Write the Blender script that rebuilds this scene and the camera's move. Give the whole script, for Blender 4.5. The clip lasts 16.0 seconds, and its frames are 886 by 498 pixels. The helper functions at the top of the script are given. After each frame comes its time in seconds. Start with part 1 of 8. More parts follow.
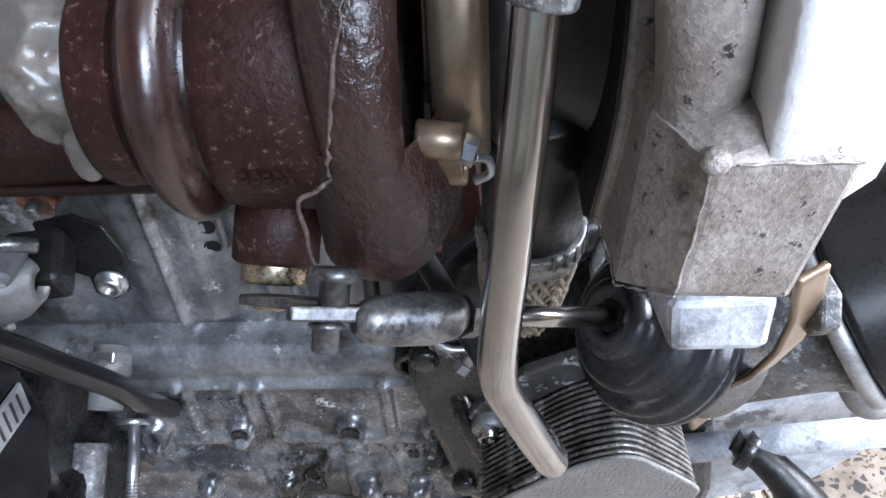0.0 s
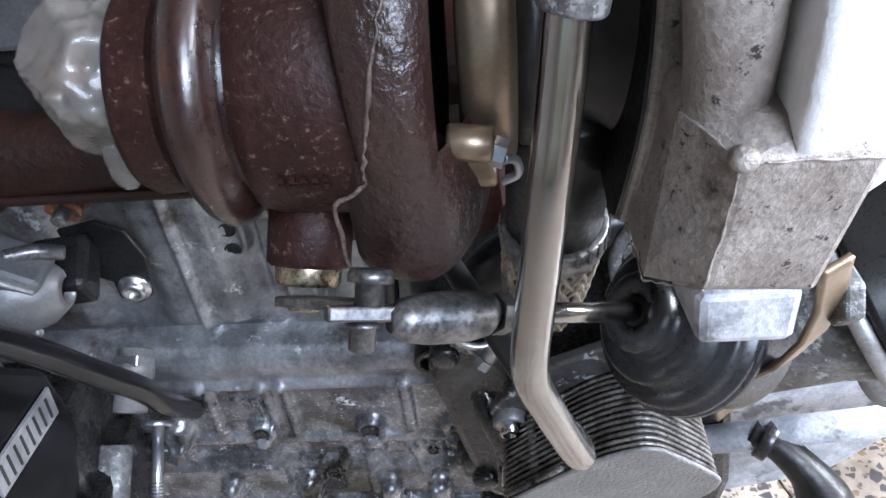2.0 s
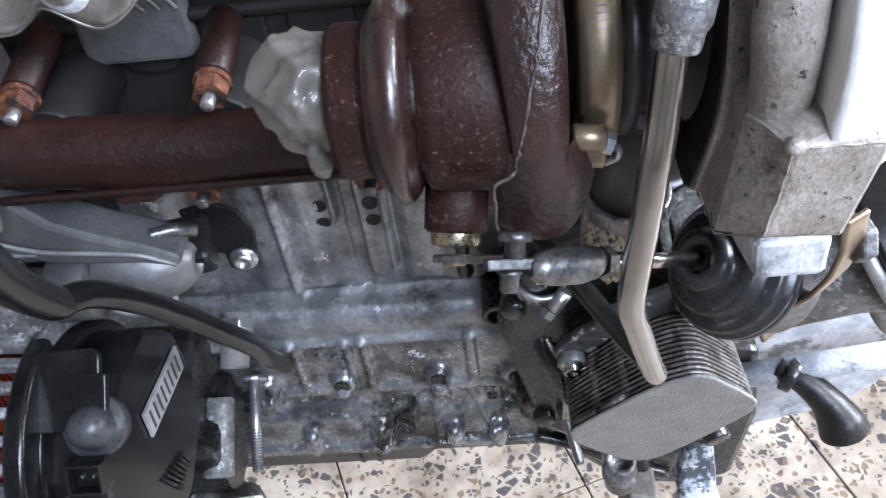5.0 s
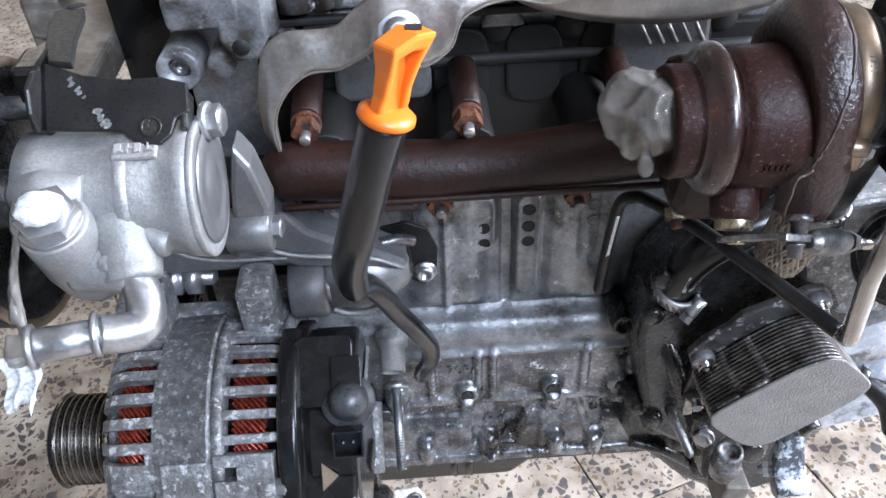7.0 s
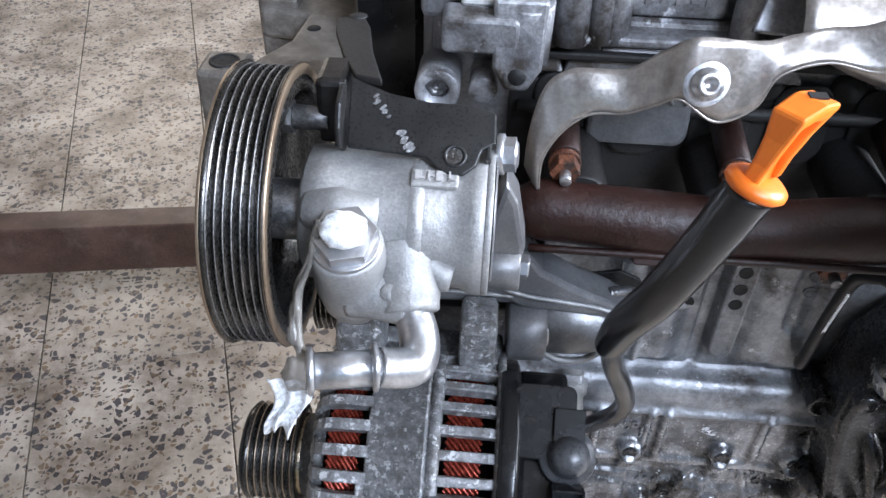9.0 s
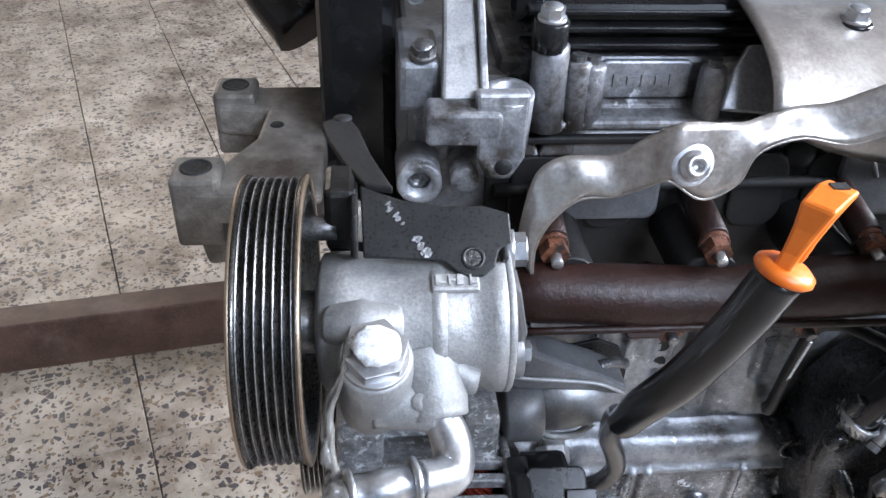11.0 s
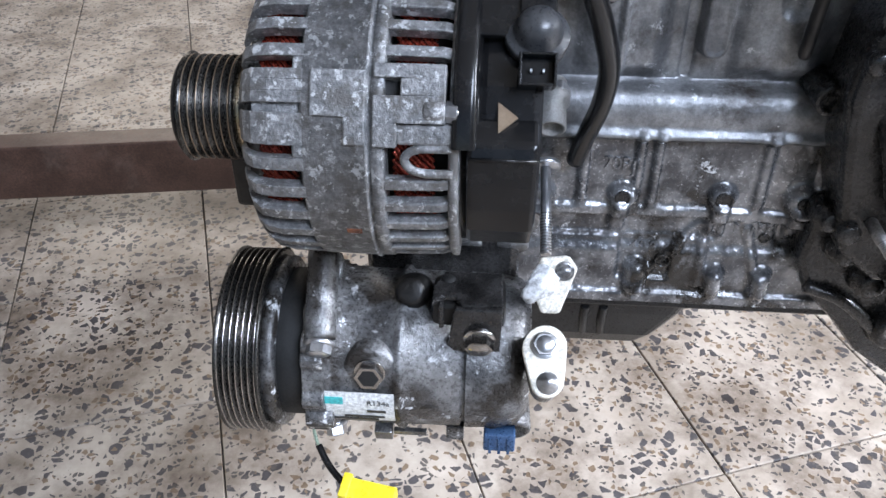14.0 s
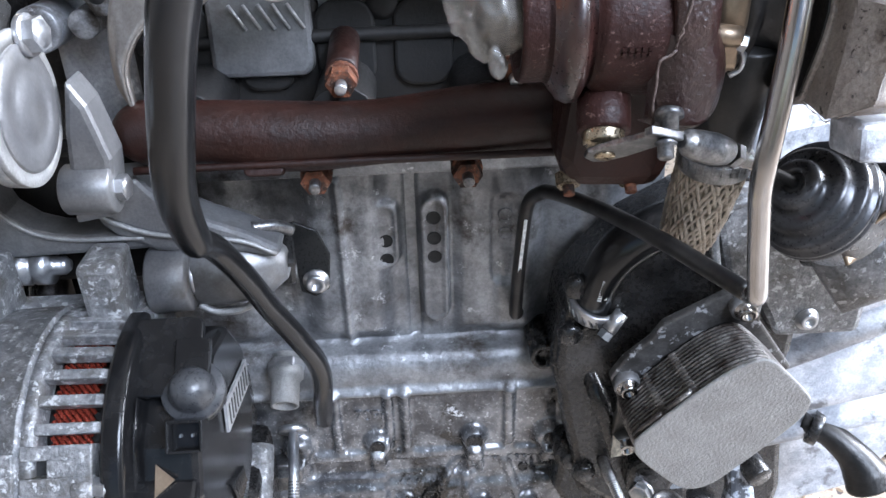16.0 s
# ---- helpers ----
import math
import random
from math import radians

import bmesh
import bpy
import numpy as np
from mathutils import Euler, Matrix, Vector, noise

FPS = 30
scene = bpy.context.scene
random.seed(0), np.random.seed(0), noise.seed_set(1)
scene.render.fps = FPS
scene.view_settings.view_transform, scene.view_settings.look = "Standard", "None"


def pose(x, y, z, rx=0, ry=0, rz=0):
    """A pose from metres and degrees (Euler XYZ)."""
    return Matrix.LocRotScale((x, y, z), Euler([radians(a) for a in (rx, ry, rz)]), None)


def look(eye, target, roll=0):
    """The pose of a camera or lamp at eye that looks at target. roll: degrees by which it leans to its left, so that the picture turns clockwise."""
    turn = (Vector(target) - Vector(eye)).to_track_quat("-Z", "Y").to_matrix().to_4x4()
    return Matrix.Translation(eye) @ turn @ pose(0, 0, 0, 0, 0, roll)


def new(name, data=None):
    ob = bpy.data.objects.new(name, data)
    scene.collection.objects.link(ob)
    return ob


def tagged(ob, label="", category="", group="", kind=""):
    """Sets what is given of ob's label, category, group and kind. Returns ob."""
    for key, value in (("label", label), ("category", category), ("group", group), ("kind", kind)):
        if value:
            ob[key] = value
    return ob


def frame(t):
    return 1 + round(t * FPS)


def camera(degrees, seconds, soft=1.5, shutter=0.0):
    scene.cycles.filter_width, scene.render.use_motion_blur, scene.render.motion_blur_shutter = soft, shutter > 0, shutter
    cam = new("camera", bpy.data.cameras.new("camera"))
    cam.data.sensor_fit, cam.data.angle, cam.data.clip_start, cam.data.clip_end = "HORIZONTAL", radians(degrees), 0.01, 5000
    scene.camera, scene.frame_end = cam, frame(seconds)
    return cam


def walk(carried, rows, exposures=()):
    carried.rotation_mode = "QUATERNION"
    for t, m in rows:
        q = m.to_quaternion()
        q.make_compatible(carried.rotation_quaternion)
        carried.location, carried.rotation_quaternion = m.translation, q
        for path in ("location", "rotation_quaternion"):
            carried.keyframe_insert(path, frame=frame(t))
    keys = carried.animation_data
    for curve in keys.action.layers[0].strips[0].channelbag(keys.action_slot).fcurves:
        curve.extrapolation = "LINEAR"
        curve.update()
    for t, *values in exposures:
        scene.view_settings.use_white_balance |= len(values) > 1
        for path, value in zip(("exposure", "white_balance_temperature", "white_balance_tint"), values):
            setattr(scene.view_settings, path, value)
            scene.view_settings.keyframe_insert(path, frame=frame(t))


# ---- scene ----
cam = camera(57.4, 16.0)
PATH = [
    (0, (0.118, -0.299, 0.942), (0.003, 1.156, -0.426), -4.3),
    (0.5, (0.107, -0.301, 0.946), (0.0, 1.174, -0.4), -4.3),
    (1, (0.112, -0.307, 0.95), (-0.023, 1.155, -0.407), -4.5),
    (1.5, (0.115, -0.307, 0.95), (-0.05, 1.139, -0.422), -5.7),
    (2, (0.113, -0.302, 0.946), (-0.021, 1.147, -0.426), -6.0),
    (2.5, (0.103, -0.298, 0.966), (-0.065, 1.168, -0.385), -7.8),
    (3, (0.11, -0.3, 0.96), (-0.103, 1.138, -0.413), -8.7),
    (3.2, (0.114, -0.308, 0.962), (-0.113, 1.11, -0.43), -9.0),
    (5.3, (0.063, -0.358, 1.002), (-0.048, 1.027, -0.437), -8.3),
    (5.5, (0.037, -0.366, 1.006), (0.002, 1.009, -0.446), -8.7),
    (6, (-0.036, -0.396, 1.005), (0.048, 1.042, -0.382), -9.2),
    (6.5, (-0.066, -0.411, 1.022), (0.058, 1.06, -0.326), -7.0),
    (7, (-0.07, -0.433, 1.038), (-0.036, 1.078, -0.272), -2.8),
    (7.5, (-0.077, -0.439, 1.03), (-0.113, 1.111, -0.234), -1.6),
    (8, (-0.115, -0.44, 1.021), (-0.096, 1.115, -0.237), 0.8),
    (8.5, (-0.128, -0.436, 1.025), (-0.161, 1.068, -0.293), 1.8),
    (9, (-0.176, -0.406, 1.037), (-0.266, 1.126, -0.246), 1.7),
    (9.2, (-0.2, -0.39, 1.044), (-0.284, 1.174, -0.2), 1.2),
    (11.3, (-0.229, -0.391, 1.052), (-0.048, 1.215, -0.126), 2.3),
    (11.5, (-0.216, -0.415, 1.031), (-0.054, 1.187, -0.155), 1.4),
    (12, (-0.201, -0.461, 0.995), (-0.107, 1.099, -0.253), 0.0),
    (12.5, (-0.188, -0.46, 0.904), (-0.148, 1.142, -0.293), -1.1),
    (13, (-0.177, -0.469, 0.832), (-0.184, 1.176, -0.305), -0.7),
    (13.5, (-0.162, -0.495, 0.808), (-0.236, 1.125, -0.363), 0.2),
    (14, (-0.139, -0.508, 0.813), (-0.257, 1.113, -0.353), 0.1),
    (14.5, (-0.076, -0.477, 0.825), (-0.15, 1.206, -0.252), 0.7),
    (15, (-0.034, -0.464, 0.857), (-0.058, 1.241, -0.189), -1.2),
    (15.5, (-0.009, -0.461, 0.902), (0.008, 1.24, -0.151), -2.2),
    (16, (-0.008, -0.453, 0.927), (0.05, 1.281, -0.068), -1.8),
]
walk(cam, [(t, look(eye, target, roll)) for t, eye, target, roll in PATH], [(0, 0.0), (2, 0.0), (2.5, 0.18), (3, 0.36), (5.5, 0.04), (6.5, 0.14), (8, 0.30), (9, 0.21), (11.5, 0.17), (12.5, 0.12), (13.5, 0.06), (14, 0.08), (14.5, 0.30), (15, 0.48), (15.5, 0.47), (16, 0.53)])

# ---- light ----
world = bpy.data.worlds.new("sky")
scene.world = world
world.use_nodes = True
wn = world.node_tree.nodes
sky = wn.new("ShaderNodeTexSky")
sky.sky_type, sky.sun_disc, sky.sun_elevation, sky.sun_rotation = "NISHITA", False, radians(48), radians(70)
world.node_tree.links.new(sky.outputs["Color"], wn["Background"].inputs["Color"])
wn["Background"].inputs["Strength"].default_value = 0.11


def area_light(name, eye, target, w, h, watts, color):
    lamp = bpy.data.lights.new(name, "AREA")
    lamp.shape, lamp.size, lamp.size_y, lamp.energy, lamp.color = "RECTANGLE", w, h, watts, color
    ob = new(name, lamp)
    ob.matrix_world = look(eye, target)
    return ob


# daylight taken to enter by an unseen gate at the flywheel side and an unseen door behind the camera
area_light("gate_daylight", (3.2, 0.1, 2.1), (0, 0, 0.7), 1.7, 1.5, 485, (0.81, 0.87, 1.0))
area_light("door_daylight", (1.45, -2.2, 2.8), (0, 0, 0.7), 1.6, 1.0, 180, (0.68, 0.79, 1.0))
# unseen fill lamp added to lift the far floor; no opening behind it
area_light("rear_fill_lamp", (-2.4, 4.3, 2.3), (-0.4, 0.4, 0.3), 1.4, 1.2, 26, (1.0, 0.90, 0.80))
scene.view_settings.exposure = 0.0


# ---- materials ----
def material(name):
    m = bpy.data.materials.new(name)
    m.use_nodes = True
    return m, m.node_tree.nodes, m.node_tree.links, m.node_tree.nodes["Principled BSDF"]


def ramp(nodes, stops):
    r = nodes.new("ShaderNodeValToRGB")
    while len(r.color_ramp.elements) < len(stops):
        r.color_ramp.elements.new(0.5)
    for e, (at, c) in zip(r.color_ramp.elements, stops):
        e.position, e.color = at, (*c, 1) if len(c) == 3 else c
    return r


def noisy(nodes, links, scale, detail=5, rough=0.6, coords=None, stretch=None):
    n = nodes.new("ShaderNodeTexNoise")
    n.inputs["Scale"].default_value, n.inputs["Detail"].default_value, n.inputs["Roughness"].default_value = scale, detail, rough
    tc = coords or nodes.new("ShaderNodeTexCoord").outputs["Object"]
    if stretch:
        mp = nodes.new("ShaderNodeMapping")
        mp.inputs["Scale"].default_value = stretch
        links.new(tc, mp.inputs["Vector"])
        tc = mp.outputs["Vector"]
    links.new(tc, n.inputs["Vector"])
    return n


def surface(name, a, b, c=None, scale=60, fine=600, metal=0.0, rough=(0.35, 0.6), bump=0.15, bump_mm=0.4, dirt=None, dirt_at=(0.55, 0.7), stretch=None, coat=0.0, grain=0.8, crust=None, crust_at=(0.64, 0.70), crust_scale=45, lumps=0.0, lump_scale=140):
    """Two-scale surface: a and b mix by broad noise, fine grain on top, dirt in patches with an edge of its own."""
    m, nodes, links, p = material(name)
    tc = nodes.new("ShaderNodeTexCoord").outputs["Object"]
    big = noisy(nodes, links, scale, 6, 0.62, tc, stretch)
    small = noisy(nodes, links, fine, 3, 0.7, tc, stretch)
    r1 = ramp(nodes, [(0.40, a), (0.60, b)])
    links.new(big.outputs["Fac"], r1.inputs["Fac"])
    mix = nodes.new("ShaderNodeMix")
    mix.data_type, mix.blend_type = "RGBA", "MULTIPLY"
    r2 = ramp(nodes, [(0.36, (0.58, 0.58, 0.58)), (0.64, (1.3, 1.3, 1.3))])
    links.new(small.outputs["Fac"], r2.inputs["Fac"])
    mix.inputs["Factor"].default_value = grain
    links.new(r1.outputs["Color"], mix.inputs["A"])
    links.new(r2.outputs["Color"], mix.inputs["B"])
    out = mix.outputs["Result"]
    rr = nodes.new("ShaderNodeMapRange")
    rr.inputs["From Min"].default_value, rr.inputs["From Max"].default_value = 0.38, 0.62
    rr.inputs["To Min"].default_value, rr.inputs["To Max"].default_value = rough
    links.new(small.outputs["Fac"], rr.inputs["Value"])
    if dirt:
        d = noisy(nodes, links, scale * 0.45, 7, 0.7, tc)
        r3 = ramp(nodes, [(dirt_at[0], (0, 0, 0)), (dirt_at[1], (1, 1, 1))])
        links.new(d.outputs["Fac"], r3.inputs["Fac"])
        mx = nodes.new("ShaderNodeMix")
        mx.data_type = "RGBA"
        links.new(r3.outputs["Color"], mx.inputs["Factor"])
        links.new(out, mx.inputs["A"])
        mx.inputs["B"].default_value = (*dirt, 1)
        out = mx.outputs["Result"]
        mm = nodes.new("ShaderNodeMath")
        mm.operation, mm.use_clamp = "MULTIPLY_ADD", True
        links.new(r3.outputs["Color"], mm.inputs[0])
        mm.inputs[1].default_value, mm.inputs[2].default_value = -metal * 0.8, metal
        links.new(mm.outputs[0], p.inputs["Metallic"])
    else:
        p.inputs["Metallic"].default_value = metal
    if crust:
        d = noisy(nodes, links, crust_scale, 9, 0.72, tc)
        r4 = ramp(nodes, [(crust_at[0], (0, 0, 0)), (crust_at[1], (1, 1, 1))])
        links.new(d.outputs["Fac"], r4.inputs["Fac"])
        mx = nodes.new("ShaderNodeMix")
        mx.data_type = "RGBA"
        links.new(r4.outputs["Color"], mx.inputs["Factor"])
        links.new(out, mx.inputs["A"])
        mx.inputs["B"].default_value = (*crust, 1)
        out = mx.outputs["Result"]
    links.new(out, p.inputs["Base Color"])
    links.new(rr.outputs["Result"], p.inputs["Roughness"])
    p.inputs["Coat Weight"].default_value = coat
    p.inputs["Coat Roughness"].default_value = 0.25
    if lumps:
        # broader casting relief under the grain
        mid = noisy(nodes, links, lump_scale, 4, 0.55, tc)
        lump = nodes.new("ShaderNodeBump")
        lump.inputs["Strength"].default_value, lump.inputs["Distance"].default_value = 1.0, lumps * 0.001
        links.new(mid.outputs["Fac"], lump.inputs["Height"])
    if bump:
        bp = nodes.new("ShaderNodeBump")
        bp.inputs["Strength"].default_value, bp.inputs["Distance"].default_value = bump, bump_mm * 0.001
        links.new(small.outputs["Fac"], bp.inputs["Height"])
        if lumps:
            links.new(lump.outputs["Normal"], bp.inputs["Normal"])
        links.new(bp.outputs["Normal"], p.inputs["Normal"])
    return m


ALU = surface("cast_aluminium", (0.34, 0.34, 0.345), (0.48, 0.475, 0.47), scale=40, fine=700, metal=0.5, rough=(0.36, 0.52), bump=0.4, bump_mm=0.3, grain=0.4, dirt=(0.13, 0.11, 0.095), dirt_at=(0.54, 0.66))
ALU_CLEAN = surface("bright_aluminium", (0.255, 0.255, 0.253), (0.345, 0.342, 0.335), scale=40, fine=700, metal=0.4, rough=(0.42, 0.56), bump=0.6, bump_mm=0.35, grain=0.4, dirt=(0.15, 0.14, 0.13), dirt_at=(0.55, 0.68), lumps=0.35, lump_scale=260)
ALU_OLD = surface("oxidised_aluminium", (0.150, 0.152, 0.156), (0.255, 0.255, 0.257), scale=180, fine=600, metal=0.4, rough=(0.36, 0.58), bump=0.8, bump_mm=0.6, grain=0.6, dirt=(0.1, 0.095, 0.09), dirt_at=(0.5, 0.6), crust=(0.46, 0.465, 0.47), crust_at=(0.555, 0.60), crust_scale=200, lumps=0.5, lump_scale=260)
ALU_PITTED = surface("pitted_aluminium", (0.27, 0.232, 0.205), (0.40, 0.36, 0.33), scale=45, fine=600, metal=0.15, rough=(0.34, 0.55), bump=0.7, bump_mm=0.6, grain=0.5, dirt=(0.12, 0.095, 0.08), dirt_at=(0.56, 0.64), crust=(0.05, 0.042, 0.04), crust_at=(0.6, 0.625), crust_scale=200, lumps=0.8, lump_scale=200)
BLOCK = surface("greasy_block_aluminium", (0.165, 0.168, 0.176), (0.33, 0.335, 0.345), scale=34, fine=420, metal=0.5, rough=(0.30, 0.48), bump=0.6, bump_mm=0.5, grain=0.4, dirt=(0.045, 0.036, 0.030), dirt_at=(0.53, 0.64), crust=(0.60, 0.61, 0.63), crust_at=(0.62, 0.67), crust_scale=60, lumps=0.55, lump_scale=150)
HEAD = surface("head_aluminium", (0.24, 0.245, 0.26), (0.40, 0.405, 0.42), scale=30, fine=500, metal=0.6, rough=(0.32, 0.52), bump=0.5, bump_mm=0.4, grain=0.5, dirt=(0.05, 0.042, 0.036), dirt_at=(0.5, 0.61), crust=(0.55, 0.56, 0.58), crust_at=(0.6, 0.66))
RUST = surface("rusted_cast_iron", (0.012, 0.0036, 0.0023), (0.025, 0.0072, 0.0044), scale=20, fine=420, metal=0.0, rough=(0.40, 0.56), bump=0.45, bump_mm=0.6, dirt=(0.007, 0.0035, 0.003), dirt_at=(0.52, 0.66), grain=0.3, lumps=0.4, lump_scale=220)
RUST.node_tree.nodes["Principled BSDF"].inputs["Specular IOR Level"].default_value = 0.35
TURBINE = surface("matt_brown_turbine_iron", (0.021, 0.0064, 0.0049), (0.036, 0.0116, 0.0089), scale=30, fine=520, metal=0.0, rough=(0.46, 0.60), bump=0.5, bump_mm=0.5, dirt=(0.020, 0.0062, 0.005), dirt_at=(0.52, 0.64), crust=(0.13, 0.078, 0.066), crust_at=(0.58, 0.66), crust_scale=480, grain=0.4, lumps=0.35, lump_scale=420)
TURBINE.node_tree.nodes["Principled BSDF"].inputs["Specular IOR Level"].default_value = 0.3
SCROLL_IRON = surface("oily_brown_scroll_iron", (0.018, 0.0054, 0.0043), (0.031, 0.0098, 0.0077), scale=30, fine=520, metal=0.0, rough=(0.33, 0.43), bump=0.5, bump_mm=0.5, dirt=(0.011, 0.005, 0.0045), dirt_at=(0.52, 0.64), grain=0.4, lumps=1.0, lump_scale=380, coat=0.15)
SCROLL_IRON.node_tree.nodes["Principled BSDF"].inputs["Specular IOR Level"].default_value = 0.9
NUT_RUST = surface("orange_rusted_nut", (0.10, 0.031, 0.014), (0.22, 0.075, 0.034), scale=150, fine=900, metal=0.1, rough=(0.45, 0.75), bump=0.9, bump_mm=0.8, dirt=(0.02, 0.009, 0.006), dirt_at=(0.48, 0.58), crust=(0.36, 0.24, 0.17), crust_at=(0.60, 0.64), crust_scale=420, lumps=0.8, lump_scale=420)
STEEL = surface("zinc_steel", (0.44, 0.45, 0.47), (0.56, 0.56, 0.57), scale=60, fine=500, metal=0.9, rough=(0.28, 0.38), bump=0.05, bump_mm=0.08, grain=0.25)
STEEL_DARK = surface("dark_steel", (0.15, 0.15, 0.155), (0.27, 0.265, 0.26), scale=90, fine=700, metal=0.85, rough=(0.28, 0.5), bump=0.2, bump_mm=0.2)
PIPE = surface("dull_steel_pipe", (0.40, 0.38, 0.365), (0.47, 0.45, 0.435), scale=50, fine=300, metal=1.0, rough=(0.20, 0.215), bump=0.0, grain=0.04)
GOLD = surface("yellow_zinc", (0.34, 0.27, 0.18), (0.48, 0.40, 0.29), scale=70, fine=800, metal=0.95, rough=(0.25, 0.4), bump=0.1, bump_mm=0.1)
COPPER = surface("copper_winding", (0.16, 0.022, 0.013), (0.36, 0.06, 0.036), scale=300, fine=1500, metal=0.6, rough=(0.2, 0.32), bump=0.2)
BLACK = surface("black_plastic", (0.006, 0.006, 0.0065), (0.011, 0.011, 0.0115), scale=60, fine=900, metal=0.0, rough=(0.15, 0.25), bump=0.1, bump_mm=0.1, grain=0.2)
BLACK_PAINT = surface("black_painted_steel", (0.011, 0.011, 0.011), (0.020, 0.0195, 0.019), scale=40, fine=700, metal=0.1, rough=(0.26, 0.38), bump=0.1, bump_mm=0.15, coat=0.0, grain=0.2)
RUBBER = surface("black_rubber", (0.006, 0.006, 0.0065), (0.011, 0.011, 0.0115), scale=40, fine=500, metal=0.0, rough=(0.22, 0.26), bump=0.03, bump_mm=0.2, grain=0.1)
GREASE = surface("greasy_dark_casting", (0.008, 0.0076, 0.0075), (0.028, 0.0265, 0.026), scale=45, fine=380, metal=0.1, rough=(0.22, 0.34), bump=0.03, bump_mm=0.3, coat=0.2, grain=0.25, lumps=0.15, lump_scale=120)
GREASY_ALU = surface("greasy_grey_aluminium", (0.10, 0.10, 0.102), (0.26, 0.26, 0.262), scale=50, fine=380, metal=0.5, rough=(0.22, 0.45), bump=0.9, bump_mm=0.7, grain=0.5, dirt=(0.028, 0.024, 0.021), dirt_at=(0.46, 0.58), crust=(0.66, 0.67, 0.69), crust_at=(0.6, 0.64), crust_scale=60)
PULLEY = surface("worn_pulley_steel", (0.05, 0.048, 0.045), (0.10, 0.095, 0.088), scale=50, fine=500, metal=0.9, rough=(0.22, 0.36), bump=0.1, bump_mm=0.2, stretch=(6, 1, 1), grain=0.5)
# near-black colour carries the port recess's shade; also the black bracket arm
BLACK_AND_SHADE = surface("matt_black_and_recess_shade", (0.0055, 0.005, 0.0047), (0.011, 0.010, 0.0095), scale=30, fine=500, metal=0.0, rough=(0.55, 0.75), bump=0.5, bump_mm=0.4)
# near-black stands for the depth shade inside holes, slots and gaps
SHADOWED = surface("bore_shade_black", (0.006, 0.006, 0.006), (0.012, 0.012, 0.012), rough=(0.6, 0.8), bump=0)
ORANGE = surface("orange_plastic", (0.74, 0.15, 0.012), (0.80, 0.19, 0.02), scale=30, fine=400, metal=0.0, rough=(0.35, 0.45), bump=0.08, grain=0.1)
YELLOW = surface("yellow_plastic", (0.80, 0.62, 0.02), (0.84, 0.68, 0.04), scale=30, fine=400, rough=(0.35, 0.45), bump=0.05)
WHITE = surface("white_paper_label", (0.70, 0.71, 0.70), (0.78, 0.79, 0.78), scale=60, fine=400, rough=(0.4, 0.55), bump=0.05)
WRAP = surface("crumpled_clear_film", (0.26, 0.24, 0.215), (0.37, 0.35, 0.32), scale=60, fine=260, rough=(0.10, 0.22), bump=0.1, bump_mm=0.4, coat=0.4, grain=0.15, lumps=0.4, lump_scale=160)
WRAP.node_tree.nodes["Principled BSDF"].inputs["Alpha"].default_value = 0.68
FOIL = surface("white_silicone_tape", (0.62, 0.64, 0.66), (0.82, 0.83, 0.85), scale=90, fine=300, rough=(0.25, 0.45), bump=0.6, bump_mm=1.2)
PALE_CAP = surface("pale_cream_cap", (0.66, 0.62, 0.53), (0.74, 0.70, 0.62), scale=40, fine=400, rough=(0.4, 0.55), bump=0.1)
nt = WRAP.node_tree.nodes["Principled BSDF"].inputs
nt["Transmission Weight"].default_value, nt["IOR"].default_value, nt["Coat Weight"].default_value = 0.5, 1.12, 1.0
for dull in (BLACK, BLACK_PAINT):
    dull.node_tree.nodes["Principled BSDF"].inputs["Specular IOR Level"].default_value = 0.34
PRINT = surface("label_print", (0.02, 0.02, 0.02), (0.03, 0.03, 0.03), rough=(0.5, 0.6), bump=0)
TEAL = surface("teal_print", (0.05, 0.45, 0.46), (0.07, 0.5, 0.5), rough=(0.5, 0.6), bump=0)
BLUE = surface("blue_grey_plastic", (0.025, 0.055, 0.115), (0.04, 0.08, 0.16), rough=(0.25, 0.4), bump=0.05)
GREEN_WIRE = surface("grey_green_wire", (0.25, 0.33, 0.24), (0.32, 0.4, 0.3), rough=(0.4, 0.5), bump=0.05)
BROWN_STEEL = surface("brown_painted_steel", (0.042, 0.022, 0.016), (0.072, 0.040, 0.030), scale=14, fine=300, metal=0.0, rough=(0.32, 0.5), bump=0.15, bump_mm=0.3, dirt=(0.13, 0.10, 0.085), dirt_at=(0.54, 0.80), lumps=0.3, lump_scale=60)
RING_IRON = surface("smooth_oily_ring_iron", (0.019, 0.0060, 0.0047), (0.032, 0.0104, 0.0082), scale=26, fine=500, metal=0.0, rough=(0.27, 0.36), bump=0.25, bump_mm=0.3, grain=0.3, dirt=(0.012, 0.0055, 0.005), dirt_at=(0.52, 0.66), lumps=0.2, lump_scale=300, coat=0.3)
RING_IRON.node_tree.nodes["Principled BSDF"].inputs["Specular IOR Level"].default_value = 0.9
FLASH = surface("pale_casting_flash", (0.07, 0.048, 0.042), (0.16, 0.12, 0.105), scale=200, fine=900, metal=0.0, rough=(0.25, 0.45), bump=0.5)
SHIELD = surface("heat_stained_aluminium_sheet", (0.30, 0.275, 0.255), (0.44, 0.415, 0.39), scale=25, fine=500, metal=0.8, rough=(0.30, 0.44), bump=0.15, bump_mm=0.3, grain=0.3, dirt=(0.17, 0.14, 0.12), dirt_at=(0.54, 0.68))
